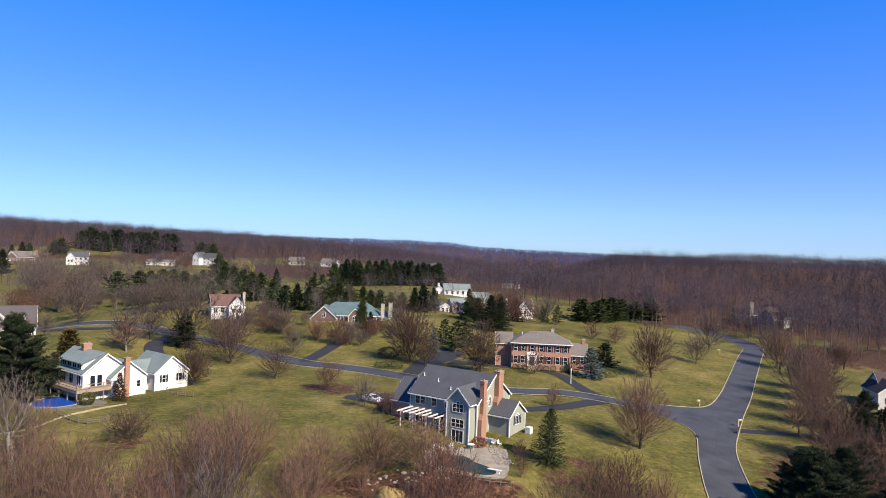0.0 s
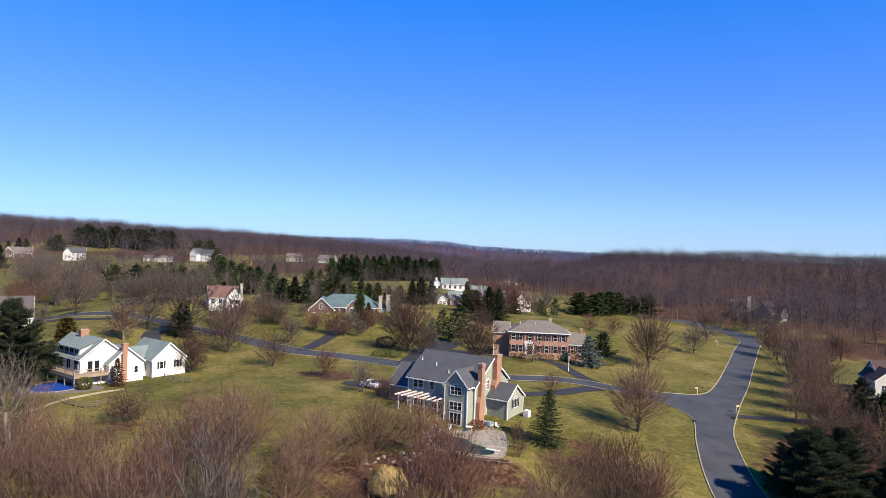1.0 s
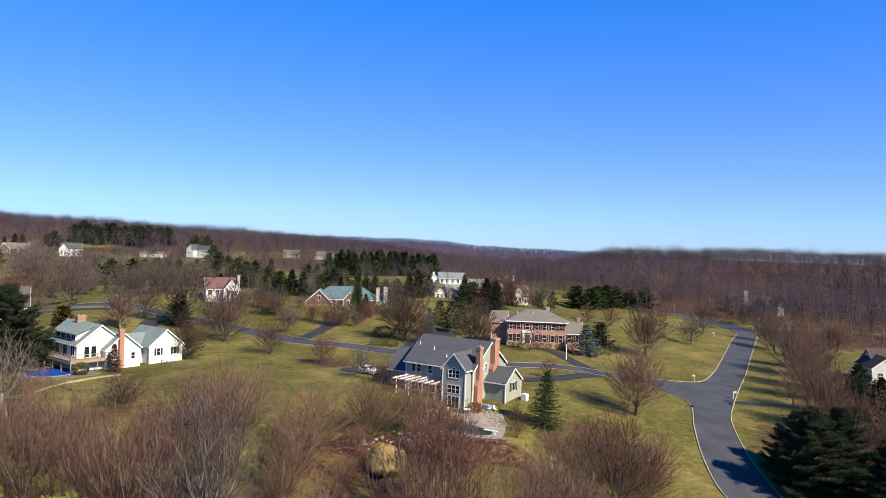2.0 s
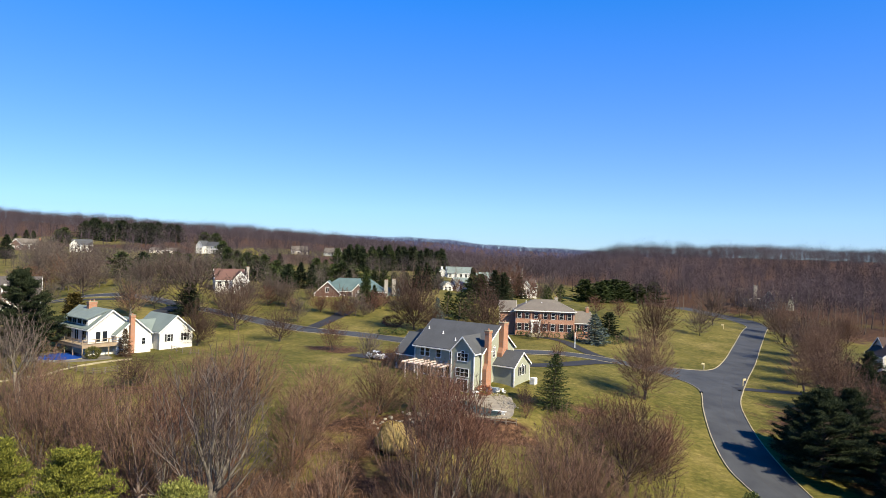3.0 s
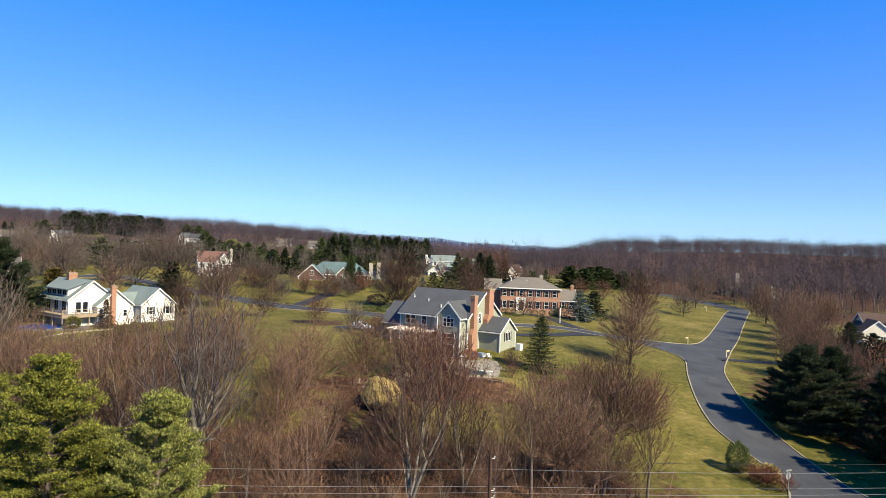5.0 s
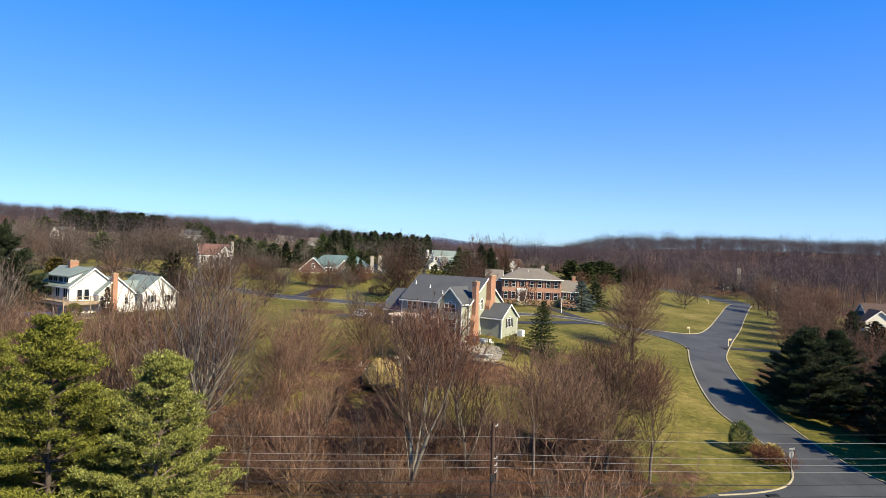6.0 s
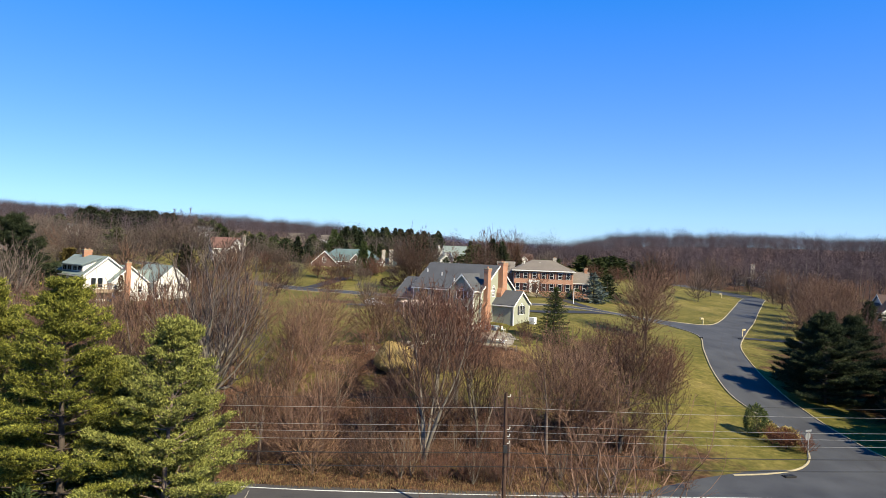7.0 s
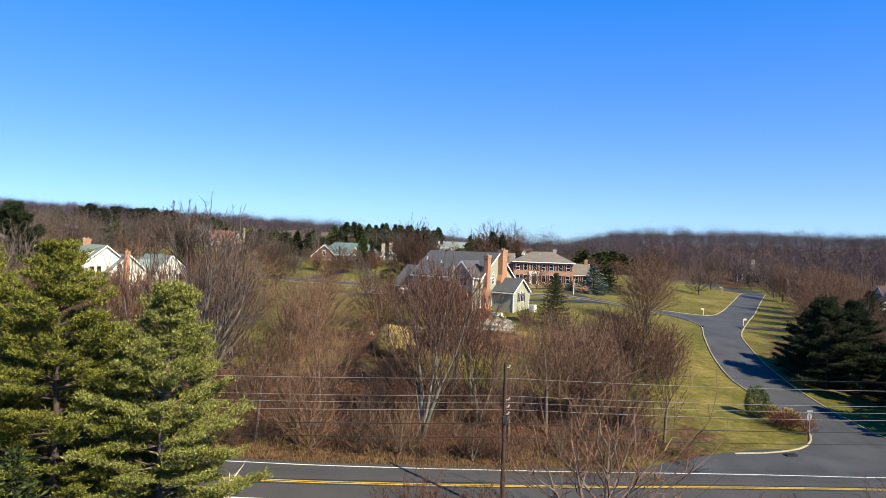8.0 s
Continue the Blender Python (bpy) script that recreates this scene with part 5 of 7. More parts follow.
# ---------------------------------------------------------------- trees on the lawns
for k, x, y, h in LAWN_TREES:
    plant({"mid": "lawn_round" if x > 0 else "far_bare", "mid_b": "far_bare_b", "mid_red": "far_bare_red"}.get(k, k), x, y, min(h * 1.12, 13.5 if x / y > 0.4 and y < 190 else 15.0 if x / y > 0.36 else 30.0))
for k, x, y, h in FAR_TREES:
    plant(k, x, y, h * (0.68 if -46 < x < -12 and y < 222 else 1))
for k, x, y, h, wide in FAR_EVERGREENS:
    plant(k, x, y, h, wide, "", "evergreen groves")
for k, x, y, h, *wide in EVERGREENS:
    plant(k, x, y, h, *wide)


def grove(key, places, high, label, wide=1.0):
    for x, y in places:
        plant(key, x + tree_rnd.uniform(-1, 1), y + tree_rnd.uniform(-1, 1), high * tree_rnd.uniform(0.85, 1.1), wide * tree_rnd.uniform(0.9, 1.15), label, "evergreen groves")


grove("far_spruce", [(-56 + 3.4 * i, 384 + 2.4 * i) for i in range(17)] + [(-54 + 4.4 * i, 379 + 2.4 * i) for i in range(13)], 14.0, "dark spruce in a planted row", 1.35)
grove("far_pine", [(-58 + 5.5 * i, 378 + 2.6 * i) for i in range(6)], 12.0, "green spruce in a planted row", 1.1)
grove("far_pine", [(60.6, 293.7), (67.7, 298.4), (75.5, 307), (82.2, 313.5), (71, 306), (90, 318), (97, 322)], 10.0, "green pine along the field edge", 2.1)
grove("far_dark_pine", [(-308 + 7.5 * i, 585 - 4 * (i % 5)) for i in range(10)] + [(-312 + 8 * i, 610 + 4 * (i % 3)) for i in range(10)], 17.0, "dark pine, some on the far hillside, some added unseen for shade", 1.5)
# ---------------------------------------------------------------- houses
def geo_box(g, x0, x1, y0, y1, z0, z1):
    k = len(g.v)
    g.v += [(x, y, z) for z in (z0, z1) for x, y in ((x0, y0), (x1, y0), (x1, y1), (x0, y1))]
    g.f += [(k + 3, k + 2, k + 1, k), (k + 4, k + 5, k + 6, k + 7)] + [(k + i, k + (i + 1) % 4, k + 4 + (i + 1) % 4, k + 4 + i) for i in range(4)]


def geo_prism(g, poly, place, a, b):
    """A solid between two copies of a polygon; place(p, q, s) puts its points in space."""
    k, n = len(g.v), len(poly)
    for s in (a, b):
        g.v += [place(p, q, s) for p, q in poly]
    g.f += [tuple(k + i for i in reversed(range(n))), tuple(k + n + i for i in range(n))]
    g.f += [(k + i, k + (i + 1) % n, k + n + (i + 1) % n, k + n + i) for i in range(n)]


def outline_fix(me):
    bm = bmesh.new()
    bm.from_mesh(me)
    bmesh.ops.recalc_face_normals(bm, faces=bm.faces)
    bm.to_mesh(me)
    bm.free()
    return me


def solid(name, g, material, parent, label=""):
    ob = part(name, g, material, parent, label)
    outline_fix(ob.data)
    return ob


def gable_block(house, x0, x1, y0, y1, z0, eave, ridge, axis, wall_mat, roof_mat, over=0.35, trim=M_WHITE, thick=0.2, ends=True):
    """A wing with walls up to a gabled roof whose ridge runs along `axis`; white boards on eaves and rakes."""
    if axis == "y":
        lo, hi, a, b = x0, x1, y0, y1
        place = lambda p, q, s: (p, s, q)
    else:
        lo, hi, a, b = y0, y1, x0, x1
        place = lambda p, q, s: (s, p, q)
    mid = (lo + hi) / 2
    g = Geo()
    geo_prism(g, [(lo, z0), (hi, z0), (hi, eave), (mid, ridge - 0.02), (lo, eave)], place, a, b)
    solid("wall", g, wall_mat, house)
    slope = (ridge - eave) / (mid - lo)
    e, half, low = 0.003, mid - lo + over, eave - over * slope
    g = Geo()
    geo_prism(g, [(mid - half, low + e), (mid, ridge + e), (mid + half, low + e), (mid + half, low + thick), (mid, ridge + thick), (mid - half, low + thick)], place, a - over, b + over)
    solid("roof", g, roof_mat, house)
    if ends:
        for end in (a - over - 0.05, b + over):
            g = Geo()
            geo_prism(g, [(mid - half, low - 0.12), (mid, ridge - 0.12), (mid + half, low - 0.12), (mid + half, low + 0.16), (mid, ridge + 0.16), (mid - half, low + 0.16)], place, end, end + 0.05)
            solid("rake_board", g, trim, house)
        for s in (-1, 1):
            g = Geo()
            far = mid + s * (mid - lo + over)
            low = eave - over * slope
            geo_prism(g, sorted([(far, low - 0.1), (far + s * 0.1, low - 0.1)]) + sorted([(far + s * 0.1, low + 0.08), (far, low + 0.08)], reverse=True), place, a - over, b + over)
            solid("gutter", g, trim, house)
        for p in (lo, hi):
            for s in (a, b):
                pp, ss = (p, s) if axis == "y" else (s, p)
                g = Geo()
                geo_box(g, pp - 0.08, pp + 0.08, ss - 0.08, ss + 0.08, z0, eave - 0.12)
                solid("corner_board", g, trim, house)


def hip_block(house, x0, x1, y0, y1, z0, eave, ridge, wall_mat, roof_mat, over=0.45, trim=M_WHITE):
    """A wing with a hipped roof whose ridge runs along x."""
    g = Geo()
    geo_box(g, x0, x1, y0, y1, z0, eave)
    solid("wall", g, wall_mat, house)
    half = (y1 - y0) / 2
    g = Geo()
    for dz in (0.003, 0.18):
        g.v += [(x0 - over, y0 - over, eave + dz - 0.1), (x1 + over, y0 - over, eave + dz - 0.1), (x1 + over, y1 + over, eave + dz - 0.1), (x0 - over, y1 + over, eave + dz - 0.1),
                (x0 + half, (y0 + y1) / 2, ridge + dz - 0.1), (x1 - half, (y0 + y1) / 2, ridge + dz - 0.1)]
    g.f = [(6, 7, 11, 10), (7, 8, 11), (8, 9, 10, 11), (9, 6, 10), (3, 2, 1, 0), (0, 1, 7, 6), (1, 2, 8, 7), (2, 3, 9, 8), (3, 0, 6, 9)]
    solid("roof", g, roof_mat, house)
    g = Geo()
    geo_box(g, x0 - over - 0.06, x1 + over + 0.06, y0 - over - 0.08, y0 - over - 0.003, eave - 0.16, eave + 0.06)
    geo_box(g, x0 - over - 0.08, x0 - over - 0.003, y0 - over, y1 + over, eave - 0.16, eave + 0.06)
    geo_box(g, x1 + over + 0.003, x1 + over + 0.08, y0 - over, y1 + over, eave - 0.16, eave + 0.06)
    solid("cornice", g, trim, house)


def on_face(face, plane):
    """Maps (along, height, outward) on a wall face to the house's own axes."""
    return {"-x": lambda a, z, d: (plane - d, a, z), "+x": lambda a, z, d: (plane + d, a, z),
            "-y": lambda a, z, d: (a, plane - d, z), "+y": lambda a, z, d: (a, plane + d, z)}[face]


def face_box(g, put, a0, a1, z0, z1, d0, d1):
    geo_prism(g, [(a0, z0), (a1, z0), (a1, z1), (a0, z1)], lambda p, q, s: put(p, q, s), d0, d1)


def face_ring(g, put, outer, inner, d0, d1):
    """A flat rectangular frame in one piece."""
    k = len(g.v)
    for d in (d0, d1):
        for a0, a1, z0, z1 in (outer, inner):
            g.v += [put(a0, z0, d), put(a1, z0, d), put(a1, z1, d), put(a0, z1, d)]
    for i in range(4):
        j = (i + 1) % 4
        for p, q in ((0, 4), (4, 12), (12, 8), (8, 0)):
            g.f.append((k + p + i, k + p + j, k + q + j, k + q + i))


def window(house, face, plane, c, z, w, h, bars=(1, 1), shutters=None, arch=False, frame=None, thick=0.1):
    """A window in its frame: casing, glazing bars, a dark pane, and shutters or an arched head where there are any."""
    put = on_face(face, plane)
    frame = frame or M_WHITE
    g = Geo()
    face_ring(g, put, (c - w / 2 - thick, c + w / 2 + thick, z - h / 2 - thick, z + h / 2 + thick), (c - w / 2, c + w / 2, z - h / 2, z + h / 2), -0.05, 0.07)
    ob = solid("window", g, frame, house)
    for i in range(1, bars[0] + 1):
        a = c - w / 2 + w * i / (bars[0] + 1)
        g = Geo()
        face_box(g, put, a - 0.03, a + 0.03, z - h / 2, z + h / 2, -0.04, 0.055)
        solid("mullion", g, frame, ob)
    for i in range(1, bars[1] + 1):
        b = z - h / 2 + h * i / (bars[1] + 1)
        g = Geo()
        face_box(g, put, c - w / 2, c + w / 2, b - 0.025, b + 0.025, -0.04, 0.05)
        solid("glazing_bar", g, frame, ob)
    g = Geo()
    face_box(g, put, c - w / 2, c + w / 2, z - h / 2, z + h / 2, -0.02, 0.03)
    solid("pane", g, M_GLASS, ob)
    if arch:
        r = w / (bars[0] + 1) / 2 if bars[0] else w / 2
        arc = [math.pi * i / 8 for i in range(9)]
        g = Geo()
        geo_prism(g, [(c + math.cos(t) * (r + 0.11), z + h / 2 + thick + math.sin(t) * (r + 0.11)) for t in arc] + [(c + math.cos(t) * r, z + h / 2 + thick + math.sin(t) * r) for t in reversed(arc)], put, -0.05, 0.07)
        solid("arched_head", g, frame, ob)
        g = Geo()
        geo_prism(g, [(c + math.cos(t) * r, z + h / 2 + thick + math.sin(t) * r) for t in arc], put, -0.02, 0.03)
        solid("pane", g, M_GLASS, ob)
    if shutters:
        for s in (-1, 1):
            g = Geo()
            a = c + s * (w / 2 + thick + 0.22)
            face_box(g, put, a - 0.19, a + 0.19, z - h / 2 - 0.05, z + h / 2 + 0.05, 0.004, 0.05)
            for b in (-0.25, 0.25):
                face_box(g, put, a - 0.14, a + 0.14, z + b * h - h * 0.17, z + b * h + h * 0.17, 0.052, 0.062)
            solid("shutter", g, shutters, house)


def door(house, face, plane, c, z0, w, h, leaf, frame=None):
    put = on_face(face, plane)
    g = Geo()
    m = w / 2
    geo_prism(g, [(c - m - 0.12, z0), (c - m - 0.12, z0 + h + 0.12), (c + m + 0.12, z0 + h + 0.12), (c + m + 0.12, z0), (c + m, z0), (c + m, z0 + h), (c - m, z0 + h), (c - m, z0)], put, -0.05, 0.08)
    ob = solid("door", g, frame or M_WHITE, house)
    g = Geo()
    face_box(g, put, c - w / 2, c + w / 2, z0, z0 + h, -0.03, 0.03)
    for b in (0.28, 0.72):
        face_box(g, put, c - w * 0.36, c + w * 0.36, z0 + h * (b - 0.18), z0 + h * (b + 0.18), 0.031, 0.045)
    solid("leaf", g, leaf, ob)
    return ob


def chimney(house, x0, x1, y0, y1, z0, z1, brick, wide=None, flues=1, cap=M_KERB):
    """A brick stack with a corbelled head, a mortar cap and clay flues; `wide`: (x0, x1, height) of a broader foot."""
    g = Geo()
    if wide:
        w0, w1, zs = wide
        geo_box(g, w0, w1, y0, y1, z0, zs)
        geo_prism(g, [(w0, zs), (w1, zs), (x1, zs + 0.9), (x0, zs + 0.9)], lambda p, q, s: (p, s, q), y0, y1)
        geo_box(g, x0, x1, y0, y1, zs + 0.9, z1 - 0.5)
    else:
        geo_box(g, x0, x1, y0, y1, z0, z1 - 0.5)
    geo_box(g, x0 - 0.07, x1 + 0.07, y0 - 0.07, y1 + 0.07, z1 - 0.5, z1 - 0.12)
    ob = solid("chimney", g, brick, house)
    g = Geo()
    geo_box(g, x0 - 0.1, x1 + 0.1, y0 - 0.1, y1 + 0.1, z1 - 0.12, z1)
    solid("cap", g, cap, ob)
    for i in range(flues):
        c = x0 + (x1 - x0) * (i + 0.5) / flues
        g = Geo()
        g.tube([Vector((c, (y0 + y1) / 2, z1 - 0.02)), Vector((c, (y0 + y1) / 2, z1 + 0.28))], [0.15, 0.14], 10)
        g.tube([Vector((c, (y0 + y1) / 2, z1 + 0.28)), Vector((c, (y0 + y1) / 2, z1 + 0.05))], [0.11, 0.11], 10)
        part("flue", g, M_CHIMBRICK, ob)


def vent_pipe(house, x, y, z, high=0.5, r=0.08, label="white vent pipe"):
    g = Geo()
    g.tube([Vector((x, y, z - 0.2)), Vector((x, y, z + high)), Vector((x, y, z + high + 0.01))], [r, r, 0.001], 8)
    g.tube([Vector((x, y, z - 0.02)), Vector((x, y, z + 0.06))], [r * 2.4, r * 1.3], 8)
    part("vent_pipe", g, M_WHITE, house, label)


def house_at(x, y, z, turn, label, category="house", group=""):
    ob = new("house")
    ob.matrix_world = pose(x, y, z, 0, 0, turn)
    return tagged(ob, label, category, group)


# ---- the grey house: x runs to its back right, y along the main ridge
TURN = math.degrees(math.atan2(0.834, 0.552))
grey = house_at(5.5, 111.5, 0, TURN, "grey-green clapboard house with grey shingle roofs and two brick chimneys")
gable_block(grey, 1.95, 13.05, 0, 13.6, 3.8, 10.75, 14.7, "y", M_GREYSIDE, M_GREYROOF)
gable_block(grey, 0, 5.6, 0.31, 4.7, 3.8, 10.9, 13.25, "x", M_GREYSIDE, M_GREYROOF, over=0.28)
gable_block(grey, 5.9, 11.6, -4.0, 0, 4.2, 8.45, 10.5, "y", M_GREYSIDE, M_GREYROOF, over=0.28)
gable_block(grey, 3.2, 11.6, 13.6, 18.6, 3.8, 8.7, 11.9, "y", M_GREYSIDE, M_GREYROOF)
window(grey, "-x", 0, 2.5, 9.95, 2.0, 1.25, (2, 1), arch=True)
window(grey, "-x", 0, 2.5, 7.45, 2.35, 1.25, (2, 1))
window(grey, "-x", 0, 2.45, 5.35, 2.1, 1.9, (2, 0), thick=0.14)
window(grey, "-x", 1.95, 12.0, 9.7, 0.85, 1.45, (0, 1))
window(grey, "-x", 1.95, 10.9, 9.7, 0.85, 1.45, (0, 1))
window(grey, "-x", 1.95, 8.6, 9.7, 0.9, 1.45, (0, 1))
window(grey, "-x", 1.95, 5.8, 9.7, 0.9, 1.45, (0, 1))
window(grey, "-x", 1.95, 11.2, 6.9, 2.2, 2.0, (2, 0))
window(grey, "-x", 1.95, 7.4, 6.9, 2.2, 2.0, (2, 0))
window(grey, "-y", 0, 6.0, 10.4, 0.75, 1.5, (1, 2), arch=True)
window(grey, "-y", -4.0, 8.75, 7.5, 1.7, 1.4, (2, 0), arch=True, shutters=M_DARK, thick=0.07)
chimney(grey, 2.75, 3.75, -0.75, 0.03, 3.9, 14.4, M_CHIMBRICK, wide=(2.3, 3.95, 8.0), flues=1)
chimney(grey, 7.55, 9.15, -0.9, 0.03, 4.2, 15.4, M_CHIMBRICK, wide=(7.1, 9.6, 10.2), flues=2)
for vx, vy in ((4.5, 9.5), (3.4, 6.2), (5.2, 13.0)):
    vent_pipe(grey, vx, vy, 10.75 + (vx - 1.95) * 0.712 + 0.2)
part("satellite_dish", (lambda q: (q.tube([Vector((6.0, 15.2, 11.0)), Vector((5.9, 15.1, 11.5))], [0.04, 0.04], 6), q.tube([Vector((5.9, 15.1, 11.5)), Vector((5.75, 14.95, 11.55)), Vector((5.74, 14.94, 11.56))], [0.05, 0.38, 0.01], 12), q)[2])(Geo()), M_WHITE, grey, "small white satellite dish")
# pergola over the terrace, weathered to a pinkish grey
M_PERGOLA = mat("faded_white_timber", (0.5084, 0.4264, 0.3936), 0.8, 0.2, 0.8, 8, 0.2)
pergola = new("pergola")
pergola.matrix_world = grey.matrix_world.copy()
tagged(pergola, "open pergola of faded white beams on posts", "pergola")
for i in range(7):
    yy = 5.3 + i * 1.3
    g = Geo()
    geo_box(g, -2.6, 1.9, yy - 0.08, yy + 0.08, 8.15, 8.38)
    solid("rafter", g, M_PERGOLA, pergola)
for xx in (-1.5,):
    g = Geo()
    geo_box(g, xx - 0.06, xx + 0.06, 4.9, 13.3, 7.95, 8.147)
    solid("beam", g, M_PERGOLA, pergola)
    for yy in (5.1, 7.8, 10.5, 13.1):
        g = Geo()
        geo_box(g, xx - 0.08, xx + 0.08, yy - 0.08, yy + 0.08, 3.5, 7.947)
        solid("post", g, M_PERGOLA, pergola)

# ---- the brick house across the lane
brick = house_at(23.75, 175.7, 0, -4.5, "two-storey orange brick house with a weathered hipped roof")
hip_block(brick, -5.2, 9.8, 0, 9.6, 4.6, 12.7, 15.3, M_BRICK, M_TANROOF)
gable_block(brick, -9.2, -5.21, 2.2, 9.4, 4.6, 12.2, 14.5, "x", M_BRICK, M_TANROOF, over=0.3)
gable_block(brick, 9.8, 14.2, 2.2, 9.0, 4.6, 9.9, 12.4, "x", M_BRICK, M_TANROOF, over=0.3)
for c in (-4.2, -2.3, 0.0, 2.35, 4.35, 6.5, 8.5):
    window(brick, "-y", 0, c, 11.4, 0.9, 1.45, (0, 1), M_MAROON, thick=0.05)
for c in (-4.2, -2.3, 2.35, 4.35, 6.5, 8.5):
    window(brick, "-y", 0, c, 8.5, 0.95, 1.75, (0, 1), M_MAROON, thick=0.05)
for c in (11.0, 12.9):
    window(brick, "-y", 2.2, c, 8.5, 0.8, 1.6, (0, 1), M_MAROON, thick=0.05)
door(brick, "-y", 0, 0.0, 7.1, 1.2, 2.2, M_DARK)
g = Geo()
for s in (-1, 1):
    geo_box(g, s * 1.0 - 0.2, s * 1.0 + 0.2, -0.18, 0.02, 7.0, 10.0)
geo_box(g, -1.35, 1.35, -0.24, 0.02, 9.75, 10.35)
solid("door_surround", g, M_WHITE, brick)
g = Geo()
geo_box(g, -1.6, 1.6, -1.6, 0, 5.0, 7.0)
geo_box(g, -2.0, 2.0, -2.1, -1.6, 5.0, 6.8)
solid("door_step", g, M_KERB, brick)
chimney(brick, 13.2, 14.0, 5.2, 6.2, 8, 13.6, M_CHIMBRICK)
chimney(brick, 5.0, 5.8, 4.6, 5.4, 13, 16.1, M_STONE)
vent_pipe(brick, -2.5, 3.6, 14.5)
vent_pipe(brick, 1.5, 3.2, 14.3)

# ---- the white house with the blue pool: x runs to its back right
white = house_at(-53.2, 145.3, 0, math.degrees(math.atan2(0.8, 0.6)), "white clapboard house with grey-green roofs, dormer and wooden deck")
gable_block(white, -7.3, 0, 0, 9.5, 4.5, 8.7, 11.7, "y", M_WHITESIDE, M_GREENROOF)
gable_block(white, -16.4, -9.6, -0.4, 9.5, 4.5, 8.9, 11.7, "y", M_WHITESIDE, M_GREENROOF)
gable_block(white, -11.5, -5, 2.5, 8.6, 4.5, 8.3, 10.6, "x", M_WHITESIDE, M_GREENROOF, ends=False)
gable_block(white, -21.2, -12.4, 1.0, 14.0, 4.0, 10.1, 13.4, "y", M_WHITESIDE, M_GREENROOF)
g = Geo()
geo_prism(g, [(-20.8, 10.3), (-20.8, 11.9), (-17.0, 13.25), (-17.0, 10.3)], lambda p, q, s: (p, s, q), 2.2, 10.6)
solid("dormer_wall", g, M_WHITESIDE, white)
g = Geo()
geo_prism(g, [(-21.3, 11.74), (-21.3, 11.94), (-16.8, 13.62), (-16.8, 13.42)], lambda p, q, s: (p, s, q), 1.8, 11.0)
solid("dormer_roof", g, M_GREENROOF, white)
for c in (3.3, 5.3, 7.4, 9.4):
    window(white, "-x", -20.8, c, 11.2, 1.5, 0.9, (1, 0))
for c in (2.6, 5.6, 8.6, 11.6):
    window(white, "-x", -21.2, c, 8.7, 1.5, 1.9, (1, 0))
window(white, "-y", 1.0, -19.4, 8.5, 0.9, 2.0, (0, 0))
window(white, "-y", 1.0, -18.1, 8.5, 0.9, 2.0, (0, 0))
window(white, "-y", 0, -5.3, 7.3, 0.75, 1.4, (0, 1), M_DARK)
window(white, "-y", 0, -1.6, 7.3, 0.75, 1.4, (0, 1), M_DARK)
window(white, "-y", -0.4, -11.0, 7.2, 0.7, 1.2, (0, 1))
door(white, "-y", 2.5, -8.3, 5.7, 1.0, 2.1, M_WHITE)
chimney(white, -14.1, -13.2, -1.1, -0.38, 4.6, 12.6, M_CHIMBRICK)
chimney(white, -17.9, -16.3, 8.0, 8.9, 12, 14.7, M_CHIMBRICK, flues=2)
deck = new("deck")
deck.matrix_world = white.matrix_world.copy()
tagged(deck, "raised weathered wooden deck on posts round the white house", "deck")
for x0, x1, y0, y1 in ((-23.1, -21.25, -0.6, 13.0), (-21.2, -15.6, -0.6, 0.95)):
    n = int((y1 - y0) / 0.3)
    for i in range(n):
        g = Geo()
        a, b = y0 + (y1 - y0) * i / n, y0 + (y1 - y0) * (i + 1) / n - 0.012
        geo_box(g, x0, x1, a, b, 7.3, 7.36)
        solid("board", g, M_WOOD, deck)
    g = Geo()
    geo_box(g, x0 + 0.02, x0 + 0.1, y0, y1, 6.75, 7.295)
    geo_box(g, x0 + 0.1, x1, y0, y0 + 0.08, 6.75, 7.295)
    solid("fascia", g, M_WOOD, deck)
for px_, py_ in [(-22.95, q) for q in (-0.45, 3.2, 6.6, 10.0, 12.85)] + [(q, -0.45) for q in (-20.5, -18.0, -15.75)]:
    g = Geo()
    geo_box(g, px_ - 0.08, px_ + 0.08, py_ - 0.08, py_ + 0.08, 3.6, 8.3)
    solid("post", g, M_WOOD, deck)
for a, b in (((-22.95, -0.45), (-22.95, 12.85)), ((-22.95, -0.45), (-15.75, -0.45))):
    for h in (7.75, 8.25):
        g = Geo()
        geo_box(g, a[0] - 0.04, b[0] + 0.04, a[1] - 0.04, b[1] + 0.04, h - 0.05, h + 0.05)
        solid("rail", g, M_WOOD, deck)

# ---- the green-roofed brick house
green = house_at(-29.4, 235.0, -1.1, 6, "brown brick house with blue-green hipped roof and tall chimneys")
hip_block(green, -12.6, 9.5, 1.0, 12.0, 7.0, 13.0, 17.2, M_DARKBRICK, M_BLUEROOF)
gable_block(green, -14.6, -6.2, -1.5, 8.0, 7.0, 12.3, 16.2, "y", M_DARKBRICK, M_BLUEROOF)
gable_block(green, -2.0, 2.0, -1.2, 6.0, 7.0, 13.2, 15.6, "y", M_DARKBRICK, M_BLUEROOF, over=0.25)
for c, z in ((-12.6, 10.3), (-10.4, 10.3), (-8.2, 10.3), (-10.4, 13.4)):
    window(green, "-y", -1.5, c, z, 1.0, 1.7, (1, 1))
window(green, "-y", -1.2, 0, 11.6, 1.5, 2.6, (1, 2), arch=True)
